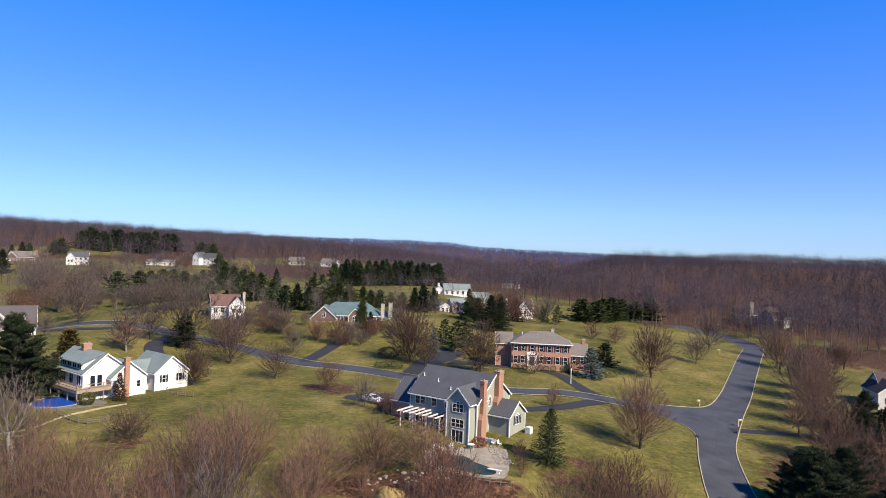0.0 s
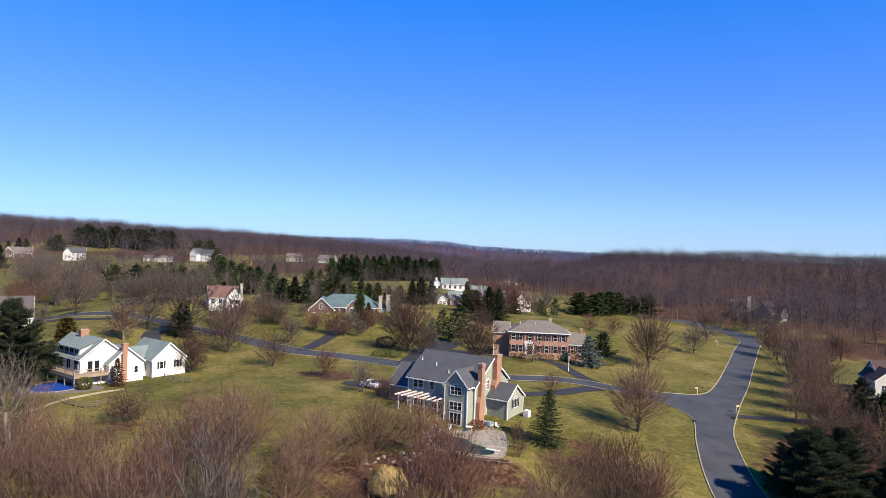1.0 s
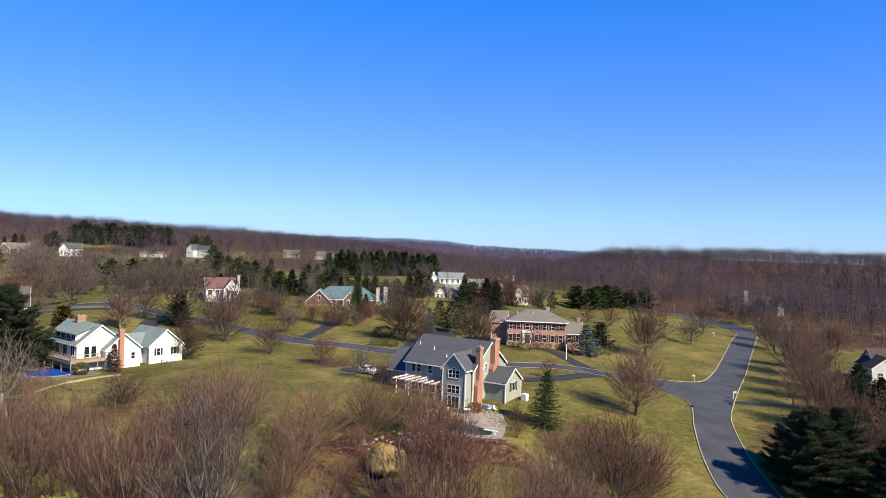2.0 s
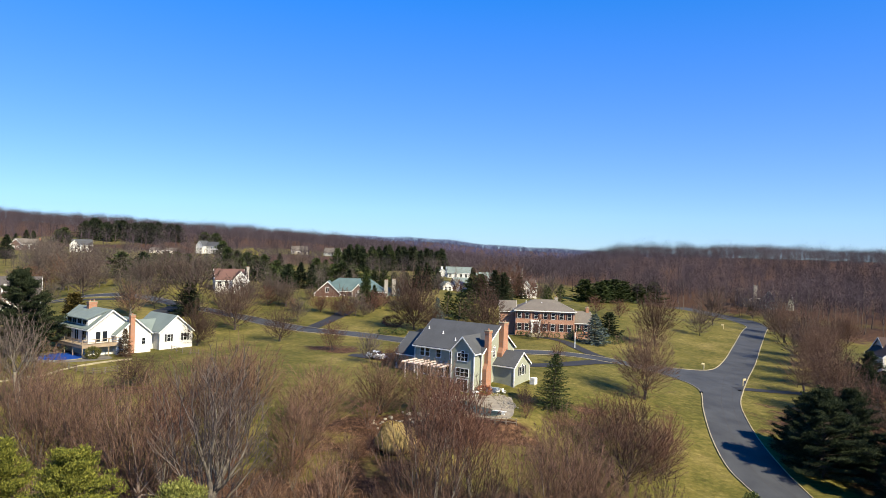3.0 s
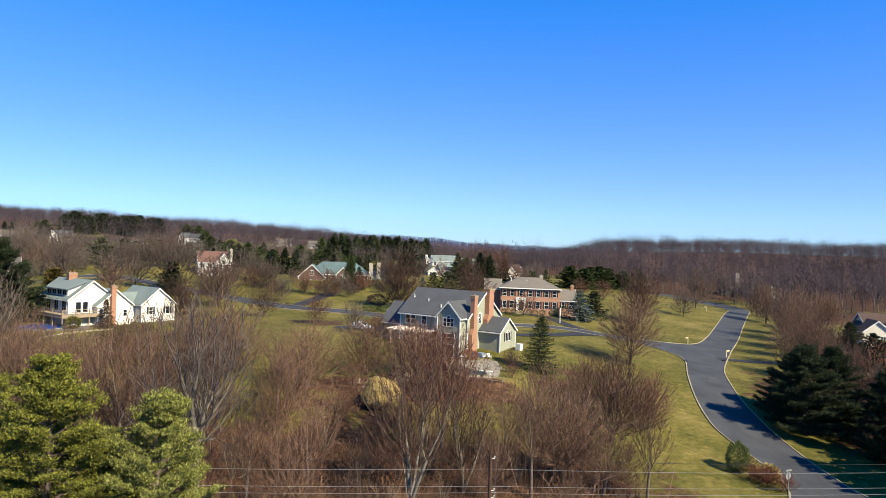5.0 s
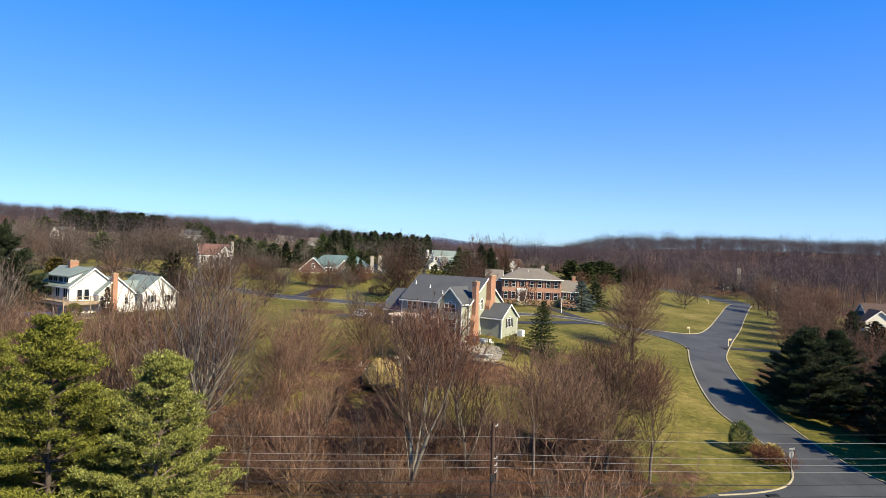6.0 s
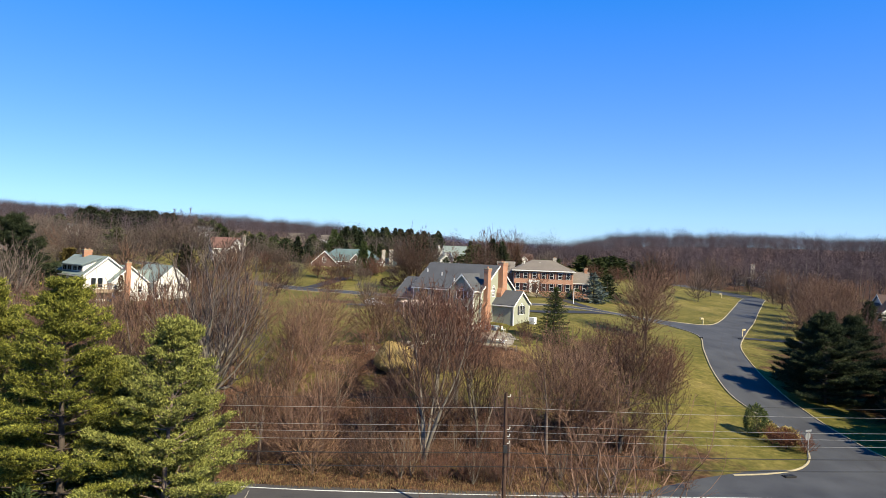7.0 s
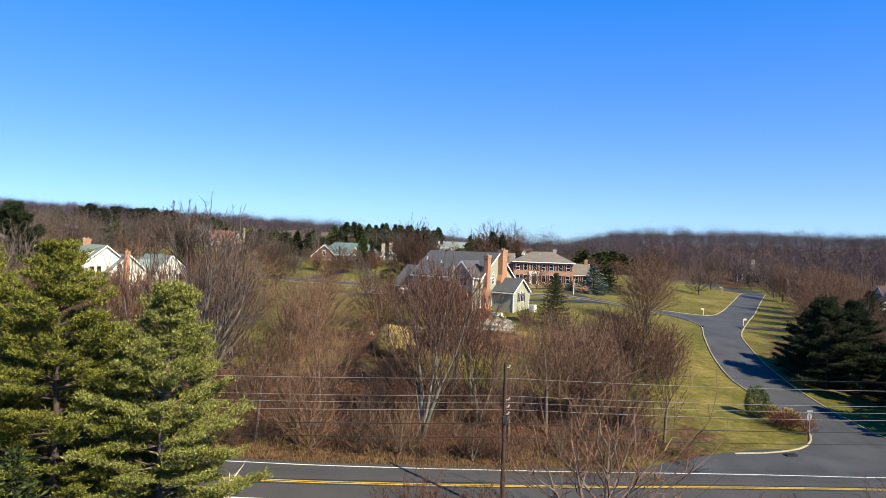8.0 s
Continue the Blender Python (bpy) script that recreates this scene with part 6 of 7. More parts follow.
for c in (-4.4, 3.9, 6.0, 8.0):
    for z in (10.0, 12.2):
        window(green, "-y", 1.0, c, z, 0.9, 1.3, (1, 1))
chimney(green, 8.9, 10.1, 0.6, 1.8, 7, 17.3, M_STONE, flues=2)
chimney(green, 11.6, 12.9, 2.6, 3.8, 7, 17.6, M_STONE, flues=2)
gable_block(green, 9.5, 14.0, 2.2, 10.5, 7.0, 11.6, 14.4, "x", M_DARKBRICK, M_BLUEROOF)


# ---- houses farther off
def plain_house(x, y, z, turn, w, d, tall, rise, wall_mat, roof_mat, label, wing=None, stacks=(), storeys=2, n=4, frame=None, shutters=None):
    """A house of one gabled body (ridge along its own x) with windows in rows, a wing and chimneys."""
    h = house_at(x, y, z, turn, label, group="houses of the valley")
    gable_block(h, -w / 2, w / 2, 0, d, -1.5, tall, tall + rise, "x", wall_mat, roof_mat)
    step = tall / storeys
    for s in range(storeys):
        for i in range(n):
            window(h, "-y", 0, -w / 2 + w * (i + 0.5) / n, step * (s + 0.55), min(1.1, w / n * 0.5), step * 0.5, (1, 1), shutters, frame=frame)
        for face, pl in (("+x", w / 2), ("-x", -w / 2)):
            for q in (0.3, 0.7):
                window(h, face, pl, d * q, step * (s + 0.55), 0.9, step * 0.48, (0, 1), frame=frame)
    if wing:
        x0, x1, y0, y1, e, r = wing
        gable_block(h, x0, x1, y0, y1, -1.5, e, r, "y", wall_mat, roof_mat)
        for q in (0.3, 0.7):
            window(h, "-y", y0, x0 + (x1 - x0) * q, e * 0.5, 1.0, 1.4, (1, 1), frame=frame)
    for cx, cy, cw, top, m in stacks:
        chimney(h, cx - cw / 2, cx + cw / 2, cy - 0.5, cy + 0.5, 0, top, m)
    return h


def far_house(x, y, *rest, dz=0.0, **more):
    return plain_house(x, y, gz(x, y) + dz, *rest, **more)


far_house(-69.0, 221.0, 25, 9.0, 7.5, 2.9, 3.2, M_WHITESIDE, M_REDROOF, "white house with a faded red roof among trees", wing=(0.6, 5.2, -2.2, 5, 3.0, 5.6), stacks=((5.4, 0.5, 0.8, 7.2, M_STONE),), dz=1.6, storeys=1)
cape = house_at(-121.0, 191.5, 6.6, 30, "white house with a steep dark roof and two white dormers", group="houses of the valley")
gable_block(cape, -7, 7, 0, 9, -2.5, 3.2, 8.6, "x", M_WHITESIDE, M_SLATEBROWN)
for c in (-1.6, 3.6):
    gable_block(cape, c - 0.85, c + 0.85, 0.9, 4.2, 3.2, 5.9, 6.8, "y", M_WHITESIDE, M_SLATEBROWN, over=0.15, thick=0.12)
    window(cape, "-y", 0.9, c, 5.2, 0.8, 1.1, (1, 1), arch=True)
for c in (-5.0, -2.4, 1.0, 3.6, 5.6):
    window(cape, "-y", 0, c, 1.7, 0.9, 1.5, (1, 1), M_DARK)
for q in (2.6, 6.2):
    window(cape, "+x", 7, q, 1.7, 0.9, 1.5, (0, 1))
window(cape, "+x", 7, 4.5, 5.2, 0.9, 1.4, (0, 1))
gable_block(cape, -13.5, -6.9, -2.0, 7.0, -2.5, 3.6, 7.9, "y", M_WHITESIDE, M_SLATEBROWN)
window(cape, "-y", -2.0, -10.2, 4.6, 1.0, 1.5, (1, 1), arch=True)
far_house(-243.0, 458.0, 25, 12.0, 8.0, 5.0, 3.4, M_WHITESIDE, M_GREYROOF, "white house on the far slope", wing=(-7, -2.0, -3, 6, 4.8, 7.8))
far_house(-171.0, 497.0, -18, 14.0, 9.0, 4.6, 3.0, M_WHITESIDE, M_GREYROOF, "long white house on the far slope", wing=(-8.6, -3, -4, 5, 4.8, 8.2), dz=1.0)
far_house(-279.0, 455.0, 18, 15.0, 9.0, 3.8, 3.6, M_DARKBRICK, M_TANROOF, "brick ranch house on the far lawn", wing=(-8.0, -2.0, -3, 6, 3.8, 7.0), storeys=1, stacks=((7.9, 3, 1.2, 8.2, M_CHIMBRICK),))
far_house(8.6, 272.0, 15, 8.0, 8.0, 3.0, 2.4, M_WHITESIDE, M_GREENROOF, "white barn-like garage with a grey-green roof", wing=(-9.0, -5.0, 1, 7, 2.4, 3.8), storeys=1, n=2)
far_house(8.0, 338.0, 8, 13.0, 8.0, 3.2, 2.6, M_WHITESIDE, M_GREENROOF, "white house with grey hipped roof and porch", wing=(-11.5, -6.4, 1, 7, 2.8, 4.6), stacks=((-9, 4, 0.9, 6.0, M_WHITE),), n=5, storeys=1)
far_house(18.0, 283.0, 22, 8.0, 8.0, 4.2, 3.4, M_STONESIDE, M_GREENROOF, "pale stone house with a grey-green gable", n=3)
far_house(33.0, 281.0, 10, 10.0, 8.0, 4.4, 3.0, M_WHITESIDE, M_BROWNROOF, "white house with porch behind bare trees", wing=(-2.0, 2.0, -2.2, 5, 4.4, 6.6), stacks=((-5.6, 3, 0.9, 8.0, M_WHITE),))
far_house(113.0, 160.0, -12, 17.0, 9.0, 4.0, 3.2, M_CREAMSIDE, M_BROWNROOF, "cream ranch house with dark brown roof and stucco chimney", wing=(-10.5, -4.5, -3.5, 6, 3.6, 6.0), stacks=((-1.0, -0.6, 2.0, 7.6, M_CREAM),), storeys=1)
far_house(151.0, 338.0, -8, 10.0, 8.0, 4.8, 4.2, M_SLATESIDE, M_BROWNROOF, "slate-blue house with a stone chimney at the wood edge", stacks=((1.8, -0.6, 1.6, 11.0, M_STONE),), n=3)
far_house(163.0, 331.0, 35, 9.0, 8.0, 4.2, 4.8, M_GREYSIDE, M_BROWNROOF, "grey gabled house under bare trees", wing=(-1.5, 4.0, -3.5, 5, 4.0, 7.2), n=3)
far_house(-197.0, 478.0, 5, 18.0, 7.0, 2.4, 1.6, M_CREAMSIDE, M_TANROOF, "low cream outbuilding on the far slope", storeys=1, n=5)
far_house(-113.0, 533.0, 15, 12.0, 8.0, 4.0, 3.6, M_TANSIDE, M_TANROOF, "tan house on the far hillside", dz=-1.4)
far_house(-90.0, 540.0, -10, 12.0, 8.0, 4.0, 3.6, M_WHITESIDE, M_TANROOF, "pale house on the far hillside", dz=-1.4)
far_house(-78.0, 560.0, 30, 12.0, 8.0, 4.0, 3.6, M_TANSIDE, M_BROWNROOF, "tan house on the far hillside", dz=-1.4)
far_house(-8.0, 560.0, 12, 15.0, 9.0, 6.5, 3.6, M_TANSIDE, M_GREYROOF, "grey-tan house in the far woods")
far_house(52.0, 520.0, -15, 12.0, 8.0, 4.0, 3.2, M_GREYSIDE, M_GREYROOF, "grey house in the valley woods")
# ---------------------------------------------------------------- the near thicket
for k, x, y, h in NEAR_TREES:
    plant(k, x, y, h)
thick = random.Random(5)


def in_thicket(x, y):
    if x > 24 or x > 14 and y > 86 or y > 96:
        return False
    if abs(x / y + 0.064) < 0.03 and y > 78:
        return False
    if x < -30:
        return thick.random() < 0.6 and y < 92
    return y < 80 or thick.random() < 0.45


for i in range(36):
    x, y = thick.uniform(-66, 24), thick.uniform(60, 94)
    if in_thicket(x, y) and not -0.02 < x / y < 0.16 and not -0.18 < x / y < -0.02 and not (x > -22 and y > 84) and not (x / y < -0.4 and y > 70):
        plant(thick.choice(("tall_b", "fan", "oak_b", "tall_stems", "tall_b")), x, y, thick.uniform(8.5, 13.5))
for i in range(330):
    x, y = thick.uniform(-66, 24), 59.0 + 36 * thick.random() ** 1.6
    if in_thicket(x, y):
        plant(thick.choice(("thicket", "thicket", "thicket", "whips", "whips", "brush_dark", "brush_dark", "brush_tan")), x, y, thick.uniform(2.6, 5.4) * (0.75 if x > -1 else 1))
# trees round the houses at the wood edge
for k, x, y, h in (("far_bare_b", 136.0, 318.0, 12.0), ("far_bare", 157.0, 318.0, 8.0), ("spruce", 146.0, 327.0, 4.5), ("far_bare_b", 170.0, 316.0, 11.0)):
    plant(k, x, y, h)
# bare trees and brush east of the side road
for i in range(46):
    x, y = thick.uniform(60, 135), thick.uniform(92, 235)
    if abs(x - np.interp(y, SIDE[:, 1], SIDE[:, 0])) < 15 or (x - 110) ** 2 + (y - 158) ** 2 < 17 ** 2 or x / y < 0.47 or abs(y - 138) < 3 or x / y > 0.5 and 128 < y < 205 and thick.random() < 0.8:
        continue
    plant(thick.choice(("far_bare_b", "far_bare", "lawn_round", "far_bare_b", "brush", "far_bare_red")), x, y, thick.uniform(7, 12.5))
for i in range(44):
    y = thick.uniform(74, 110)
    x = np.interp(y, SIDE_EAST[:, 1], SIDE_EAST[:, 0]) + thick.uniform(10, 34)
    plant(thick.choice(("oak_b", "brush", "brush_dark", "thicket", "brush_dark", "fan")), x, y, thick.uniform(2.6, 6.5))
for x, y, h in ((62, 84, 3.0), (58, 82, 2.4), (66, 80, 3.2), (64, 76, 2.6), (69, 83, 3.4)):
    plant("brush_dark", x, y, h, 1.2)


def weeds(name, x0, x1, y0, y1, count, high, material, label, seed):
    """Dry stalks beyond counting on the roadside bank, each a thin leaning blade."""
    g = np.random.default_rng(seed)
    n = count
    x, y = g.uniform(x0, x1, n), y0 + (y1 - y0) * g.random(n)
    patchy = 0.5 + 0.5 * np.sin(x * 0.9 + np.sin(y * 1.7) * 2) * np.sin(y * 0.8 + x * 0.23)
    h = high * g.uniform(0.35, 1.0, n) * (0.45 + 0.75 * patchy)
    foot = np.stack([x, y, ground(x, y) - 0.03], 1)
    tip = foot + np.stack([g.normal(0, 0.3, n) * h, g.normal(0, 0.3, n) * h, h], 1)
    t = g.uniform(0, math.pi, n)
    s = np.stack([np.cos(t), np.sin(t), np.zeros(n)], 1) * 0.028
    v = np.stack([foot - s, foot + s, tip], 1).reshape(-1, 3)
    return tagged(new(name, quick_mesh(name, v, np.arange(n * 3).reshape(-1, 3), material)), label, "weeds", kind="stuff")


weeds("weeds", -45, 19, 56.6, 62.5, 30000, 0.5, M_DRYWEED, "dry red-brown weeds on the roadside bank", 3)
weeds("weeds", -40, 22, 62.5, 76, 24000, 1.0, M_BRIAR, "brown briar stalks under the thicket", 4)
for x, y, h in ((-8.4, 84.6, 2.0), (-5.6, 82.4, 1.2), (-2.6, 84.4, 2.0), (-8.6, 86.6, 2.6), (-2.6, 86.2, 2.6), (-6.8, 81.0, 1.4), (-4.4, 80.6, 1.4)):
    plant("thicket", x, y, h, 1.1)
# ---------------------------------------------------------------- pool, terrace and small things
def outline_sheet(name, pts, z, thick, material, label, category, kind="", n=8):
    """A flat slab with a smooth closed outline."""
    loop = smooth_line([(*p, 0) for p in pts] + [(*pts[0], 0)], 0.5)[:-1]
    g = Geo()
    m = len(loop)
    g.v = [(x, y, z - thick) for x, y, _ in loop] + [(x, y, z) for x, y, _ in loop]
    g.f = [tuple(reversed(range(m))), tuple(range(m, 2 * m))] + [(i, (i + 1) % m, m + (i + 1) % m, m + i) for i in range(m)]
    me = outline_fix(mesh_of(name, g.v, g.f, material))
    return tagged(new(name, me), label, category, kind=kind)


def ring_sheet(name, inner, grow, z, thick, material, label, category):
    loop = smooth_line([(*p, 0) for p in inner] + [(*inner[0], 0)], 0.5)[:-1, :2]
    d = np.roll(loop, -1, 0) - np.roll(loop, 1, 0)
    d /= np.linalg.norm(d, axis=1)[:, None]
    nrm = np.stack([d[:, 1], -d[:, 0]], 1)
    c = loop.mean(0)
    nrm *= np.sign(((loop - c) * nrm).sum(1))[:, None]
    out = loop + nrm * grow
    m = len(loop)
    v = [(x, y, z - thick) for x, y in loop] + [(x, y, z) for x, y in loop] + [(x, y, z - thick) for x, y in out] + [(x, y, z) for x, y in out]
    f = []
    for i in range(m):
        j = (i + 1) % m
        f += [(i, j, m + j, m + i), (m + i, m + j, 3 * m + j, 3 * m + i), (2 * m + i, 2 * m + j, 3 * m + j, 3 * m + i), (i, j, 2 * m + j, 2 * m + i)]
    return tagged(new(name, outline_fix(mesh_of(name, v, f, material))), label, category)


M_COVER = mat("dark_green_pool_cover", (0.0089, 0.0333, 0.0311), 0.5, 0.2, 1.5, 6, 0.2)
M_BLUECOVER = mat("bright_blue_pool_cover", (0.0089, 0.0518, 0.2664), 0.45, 0.25, 1.2, 6, 0.3)
M_CARPAINT = mat("white_car_paint", (0.615, 0.6232, 0.6396), 0.25, 0.04, 1.0, 5, 0, spec=0.6)
M_TYRE = mat("tyre_rubber", (0.0148, 0.0148, 0.0148), 0.9, 0.2, 0.3, 6, 0.1)
M_PLASTIC = mat("white_garden_plastic", (0.615, 0.6068, 0.574), 0.5, 0.1, 0.5, 6, 0.1)
M_STRAW = island_mat("straw_yellow_leaves", [(0.222, 0.1628, 0.0444), (0.3256, 0.2516, 0.0814), (0.4592, 0.369, 0.1476)])
M_PALESTRAW = island_mat("pale_straw_leaves", [(0.296, 0.2072, 0.074), (0.3552, 0.2553, 0.0999), (0.451, 0.3362, 0.1476)])
M_OLIVE = island_mat("olive_leaves", [(0.0444, 0.0481, 0.0111), (0.0814, 0.0814, 0.0185), (0.1406, 0.1258, 0.0296)])
M_RUST = island_mat("rust_red_leaves", [(0.148, 0.0518, 0.0296), (0.2368, 0.0888, 0.0518), (0.3108, 0.1406, 0.0814)])
M_GOLD = island_mat("golden_green_leaves", [(0.1184, 0.1184, 0.0222), (0.2072, 0.185, 0.037), (0.2812, 0.2368, 0.0592)])
M_JUNIPER = island_mat("juniper_green_needles", [(0.0259, 0.037, 0.0111), (0.0555, 0.074, 0.0222), (0.1036, 0.1221, 0.037)])
M_BOXGREEN = island_mat("clipped_green_leaves", [(0.0222, 0.037, 0.0111), (0.0444, 0.0629, 0.0185), (0.074, 0.0888, 0.0259)])
M_BOULDER = mat("pale_boulder", (0.2664, 0.2368, 0.1924), 0.9, 0.3, 0.4, 6, 0.7, second=(0.1554, 0.1369, 0.111), per_object=0.25)
M_SIGNFACE = mat("dull_sign_metal", (0.451, 0.4592, 0.4592), 0.4, 0.15, 0.4, 6, 0.05, metal=0.7)
M_DEADWOOD = mat("bleached_dead_wood", (0.5084, 0.4592, 0.3936), 0.85, 0.2, 0.3, 8, 0.3)
M_AC = mat("pale_enamel", (0.5412, 0.5412, 0.5248), 0.5, 0.1, 0.5, 8, 0.1)
M_BLUEGREY = mat("blue_grey_cover", (0.222, 0.2664, 0.3256), 0.7, 0.2, 0.5, 8, 0.2)

POOL = [(-0.4, 104.6), (1.2, 106.0), (3.2, 105.9), (4.8, 105.0), (5.8, 102.8), (7.4, 101.0), (8.7, 99.2), (8.4, 97.3), (6.6, 96.9), (4.4, 98.0), (1.8, 99.6), (0.0, 101.8)]
PATIO = [(-2.2, 107.3), (0.4, 110.0), (4.5, 110.4), (7.0, 111.4), (9.5, 112.6), (11.2, 111.6), (11.3, 107.0), (10.9, 101.0), (9.8, 96.6), (7.2, 95.9), (3.6, 97.2), (0.0, 99.2), (-1.6, 102.4)]
POOL_Z = 4.26
outline_sheet("terrace", PATIO, POOL_Z, 0.6, M_PATIO, "pale flagstone terrace round the pool", "terrace", "structure")
ring_sheet("pool_coping", POOL, 0.35, POOL_Z + 0.07, 0.2, M_KERB, "pale stone coping round the swimming pool", "pool coping")
outline_sheet("swimming_pool", POOL, POOL_Z + 0.035, 0.03, M_COVER, "kidney-shaped pool under a dark green winter cover", "swimming pool")
rock_rnd = random.Random(9)


def blob(seed, r, flat=0.7, sub=2, rough=0.3):
    """A lumpy stone."""
    bm = bmesh.new()
    bmesh.ops.create_icosphere(bm, subdivisions=sub, radius=1)
    for v in bm.verts:
        k = 1 + rough * noise.noise(v.co * 1.3 + Vector((seed * 7.1, seed * 3.3, 0)))
        v.co = Vector((v.co.x * r * k, v.co.y * r * k * 0.85, v.co.z * r * k * flat))
    return bm


ROCKS = []
for i in range(5):
    me = bpy.data.meshes.new("boulder")
    bm = blob(i, 0.5)
    bm.to_mesh(me)
    bm.free()
    me.materials.append(M_BOULDER)
    ROCKS.append(me)


def boulder(x, y, s, label="pale boulder at the garden bank", z=None):
    ob = new("boulder", rock_rnd.choice(ROCKS))
    ob.matrix_world = pose(x, y, (gz(x, y) if z is None else z) + 0.12 * s, 0, 0, rock_rnd.uniform(0, 360)) @ Matrix.Diagonal((s, s, s, 1))
    return tagged(ob, label, "rock", "garden boulders")


for i in range(34):
    boulder(rock_rnd.uniform(-9.5, 3.0), rock_rnd.gauss(95.8, 1.3), rock_rnd.uniform(0.3, 0.65))
for x, y, s in ((-4.4, 97.6, 0.8), (-2.9, 97.0, 0.85), (-7.0, 97.2, 0.7), (-5.6, 95.6, 0.7)):
    boulder(x, y, s)
for i in range(120):
    a = rock_rnd.uniform(0, 1)
    boulder(8.4 + rock_rnd.uniform(-0.4, 2.2) + a * 1.2, 112.2 - a * 10 + rock_rnd.uniform(-0.6, 0.6), rock_rnd.uniform(0.18, 0.42), "grey-white landscape stone beside the terrace", POOL_Z)


def clump(name, x, y, high, wide, material, label, count=900, leaf=0.3, category="shrub", seed=0, stem=True, z=None, squash=0.5, weeping=False):
    """A leafy or grassy clump: short stems and a rounded, uneven mass of small leaves."""
    rnd = random.Random(seed + int(x * 10) + int(y))
    wood, crown = Geo(), Geo()
    for i in range(7):
        d = Vector((rnd.gauss(0, 0.35), rnd.gauss(0, 0.35), 1)).normalized()
        wood.tube(bent(Vector((rnd.uniform(-0.2, 0.2) * wide, rnd.uniform(-0.2, 0.2) * wide, -0.1)), d, high * 0.75, 3, rnd, 0, 0.1), [0.04, 0.03, 0.02, 0.01], 4)
    for i in range(count):
        u = Vector((rnd.gauss(0, 1), rnd.gauss(0, 1), rnd.gauss(0, 1))).normalized()
        k = rnd.uniform(0.75 if weeping else 0.55, 1.0) ** 0.5 * (1 + 0.18 * noise.noise(u * 2 + Vector((x, y, 0))))
        p = Vector((u.x * wide * k, u.y * wide * k, high * squash + u.z * high * (1 - squash) * k if u.z > 0 else high * squash * (1 + u.z * k)))
        w = (u + Vector((rnd.gauss(0, 0.5), rnd.gauss(0, 0.5), rnd.gauss(0.3, 0.5)))).normalized()
        if weeping:
            w = (u * rnd.uniform(0.1, 0.5) + Vector((rnd.gauss(0, 0.25), rnd.gauss(0, 0.25), -0.8))).normalized()
            s = w.cross(u).normalized() * leaf * 0.25
            q = p + w * leaf * rnd.uniform(0.6, 1.3)
            crown.f.append(tuple(range(len(crown.v), len(crown.v) + 4)))
            crown.v += [tuple(p), tuple(p.lerp(q, 0.5) - s), tuple(q), tuple(p.lerp(q, 0.5) + s)]
            continue
        crown.blade(p, p + w * leaf * rnd.uniform(0.6, 1.3), leaf * 0.4, rnd)
    ob = new(name)
    ob.matrix_world = pose(x, y, gz(x, y) if z is None else z)
    tagged(ob, label, category)
    part("stems", wood, M_DARKBARK, ob)
    if weeping:
        bm = bmesh.new()
        bmesh.ops.create_icosphere(bm, subdivisions=3, radius=1)
        for v in bm.verts:
            k = 0.86 + 0.15 * noise.noise(v.co * 2 + Vector((x, y, 0)))
            v.co = Vector((v.co.x * wide * k, v.co.y * wide * k, high * squash * (1 + v.co.z * k) if v.co.z < 0 else high * squash + v.co.z * high * (1 - squash) * k))
        part("matted_stalks", bm, material, ob)
    part("leaves", crown, material, ob)
    return ob


clump("shrub", -5.5, 87.0, 3.8, 2.6, M_PALESTRAW, "rounded straw-yellow mound of dry growth in the thicket", 16000, 0.26, weeping=True, squash=0.4)
clump("shrub", -124.5, 435.4, 8.5, 5.0, M_GOLD, "golden-green weeping shrub on the far lawn", 900, 1.0)
clump("ornamental_grass", 39.6, 78.0, 1.4, 0.9, M_STRAW, "pale tufted ornamental grass by the junction", 900, 0.5, "grass clump", squash=0.25)
clump("ornamental_grass", 38.4, 80.4, 1.2, 0.8, M_STRAW, "pale tufted ornamental grass by the junction", 800, 0.5, "grass clump", squash=0.25)
clump("shrub", 36.4, 79.0, 3.5, 1.25, M_JUNIPER, "dense upright green juniper bush on the lawn", 4200, 0.22, squash=0.42)
for x, y in ((39.6, 74.4), (38.2, 75.4), (39.0, 76.4), (37.2, 76.6)):
    plant("rust_brush", x, y, 2.5, 1.1, "rust-red rounded shrub by the junction")
clump("shrub", 7.0, 110.9, 1.5, 1.2, M_RUST, "russet shrub below the chimney", 700, 0.3, z=POOL_Z)
clump("shrub", -64.3, 126.0, 2.3, 1.3, M_OLIVE, "olive-green clipped shrub by the deck", 2600, 0.22)
clump("shrub", -14.2, 170.5, 1.5, 1.9, M_BOXGREEN, "low dark green garden shrub", 800, 0.3)
clump("shrub", -10.6, 170.8, 1.4, 1.7, M_BOXGREEN, "low dark green garden shrub", 800, 0.3)
for dx in (-4.3, -3.3, -1.9, 1.9, 3.4, 5.2, 7.6):
    clump("shrub", 23.75 + dx, 173.9 - dx * 0.08, 1.3, 0.8, M_BOXGREEN, "clipped foundation shrub before the brick house", 320, 0.25, z=6.1)
clump("shrub", 34.2, 174.2, 2.8, 1.9, M_BOXGREEN, "large dark evergreen shrub before the brick house", 900, 0.3)
clump("shrub", 44.0, 176.0, 1.9, 2.6, M_BOXGREEN, "broad low evergreen shrub on the lawn", 900, 0.3)
clump("shrub", -13.5, 183.5, 2.8, 3.0, M_RUST_DARK, "broad dark red-brown shrub beside the big tree", 1500, 0.35)


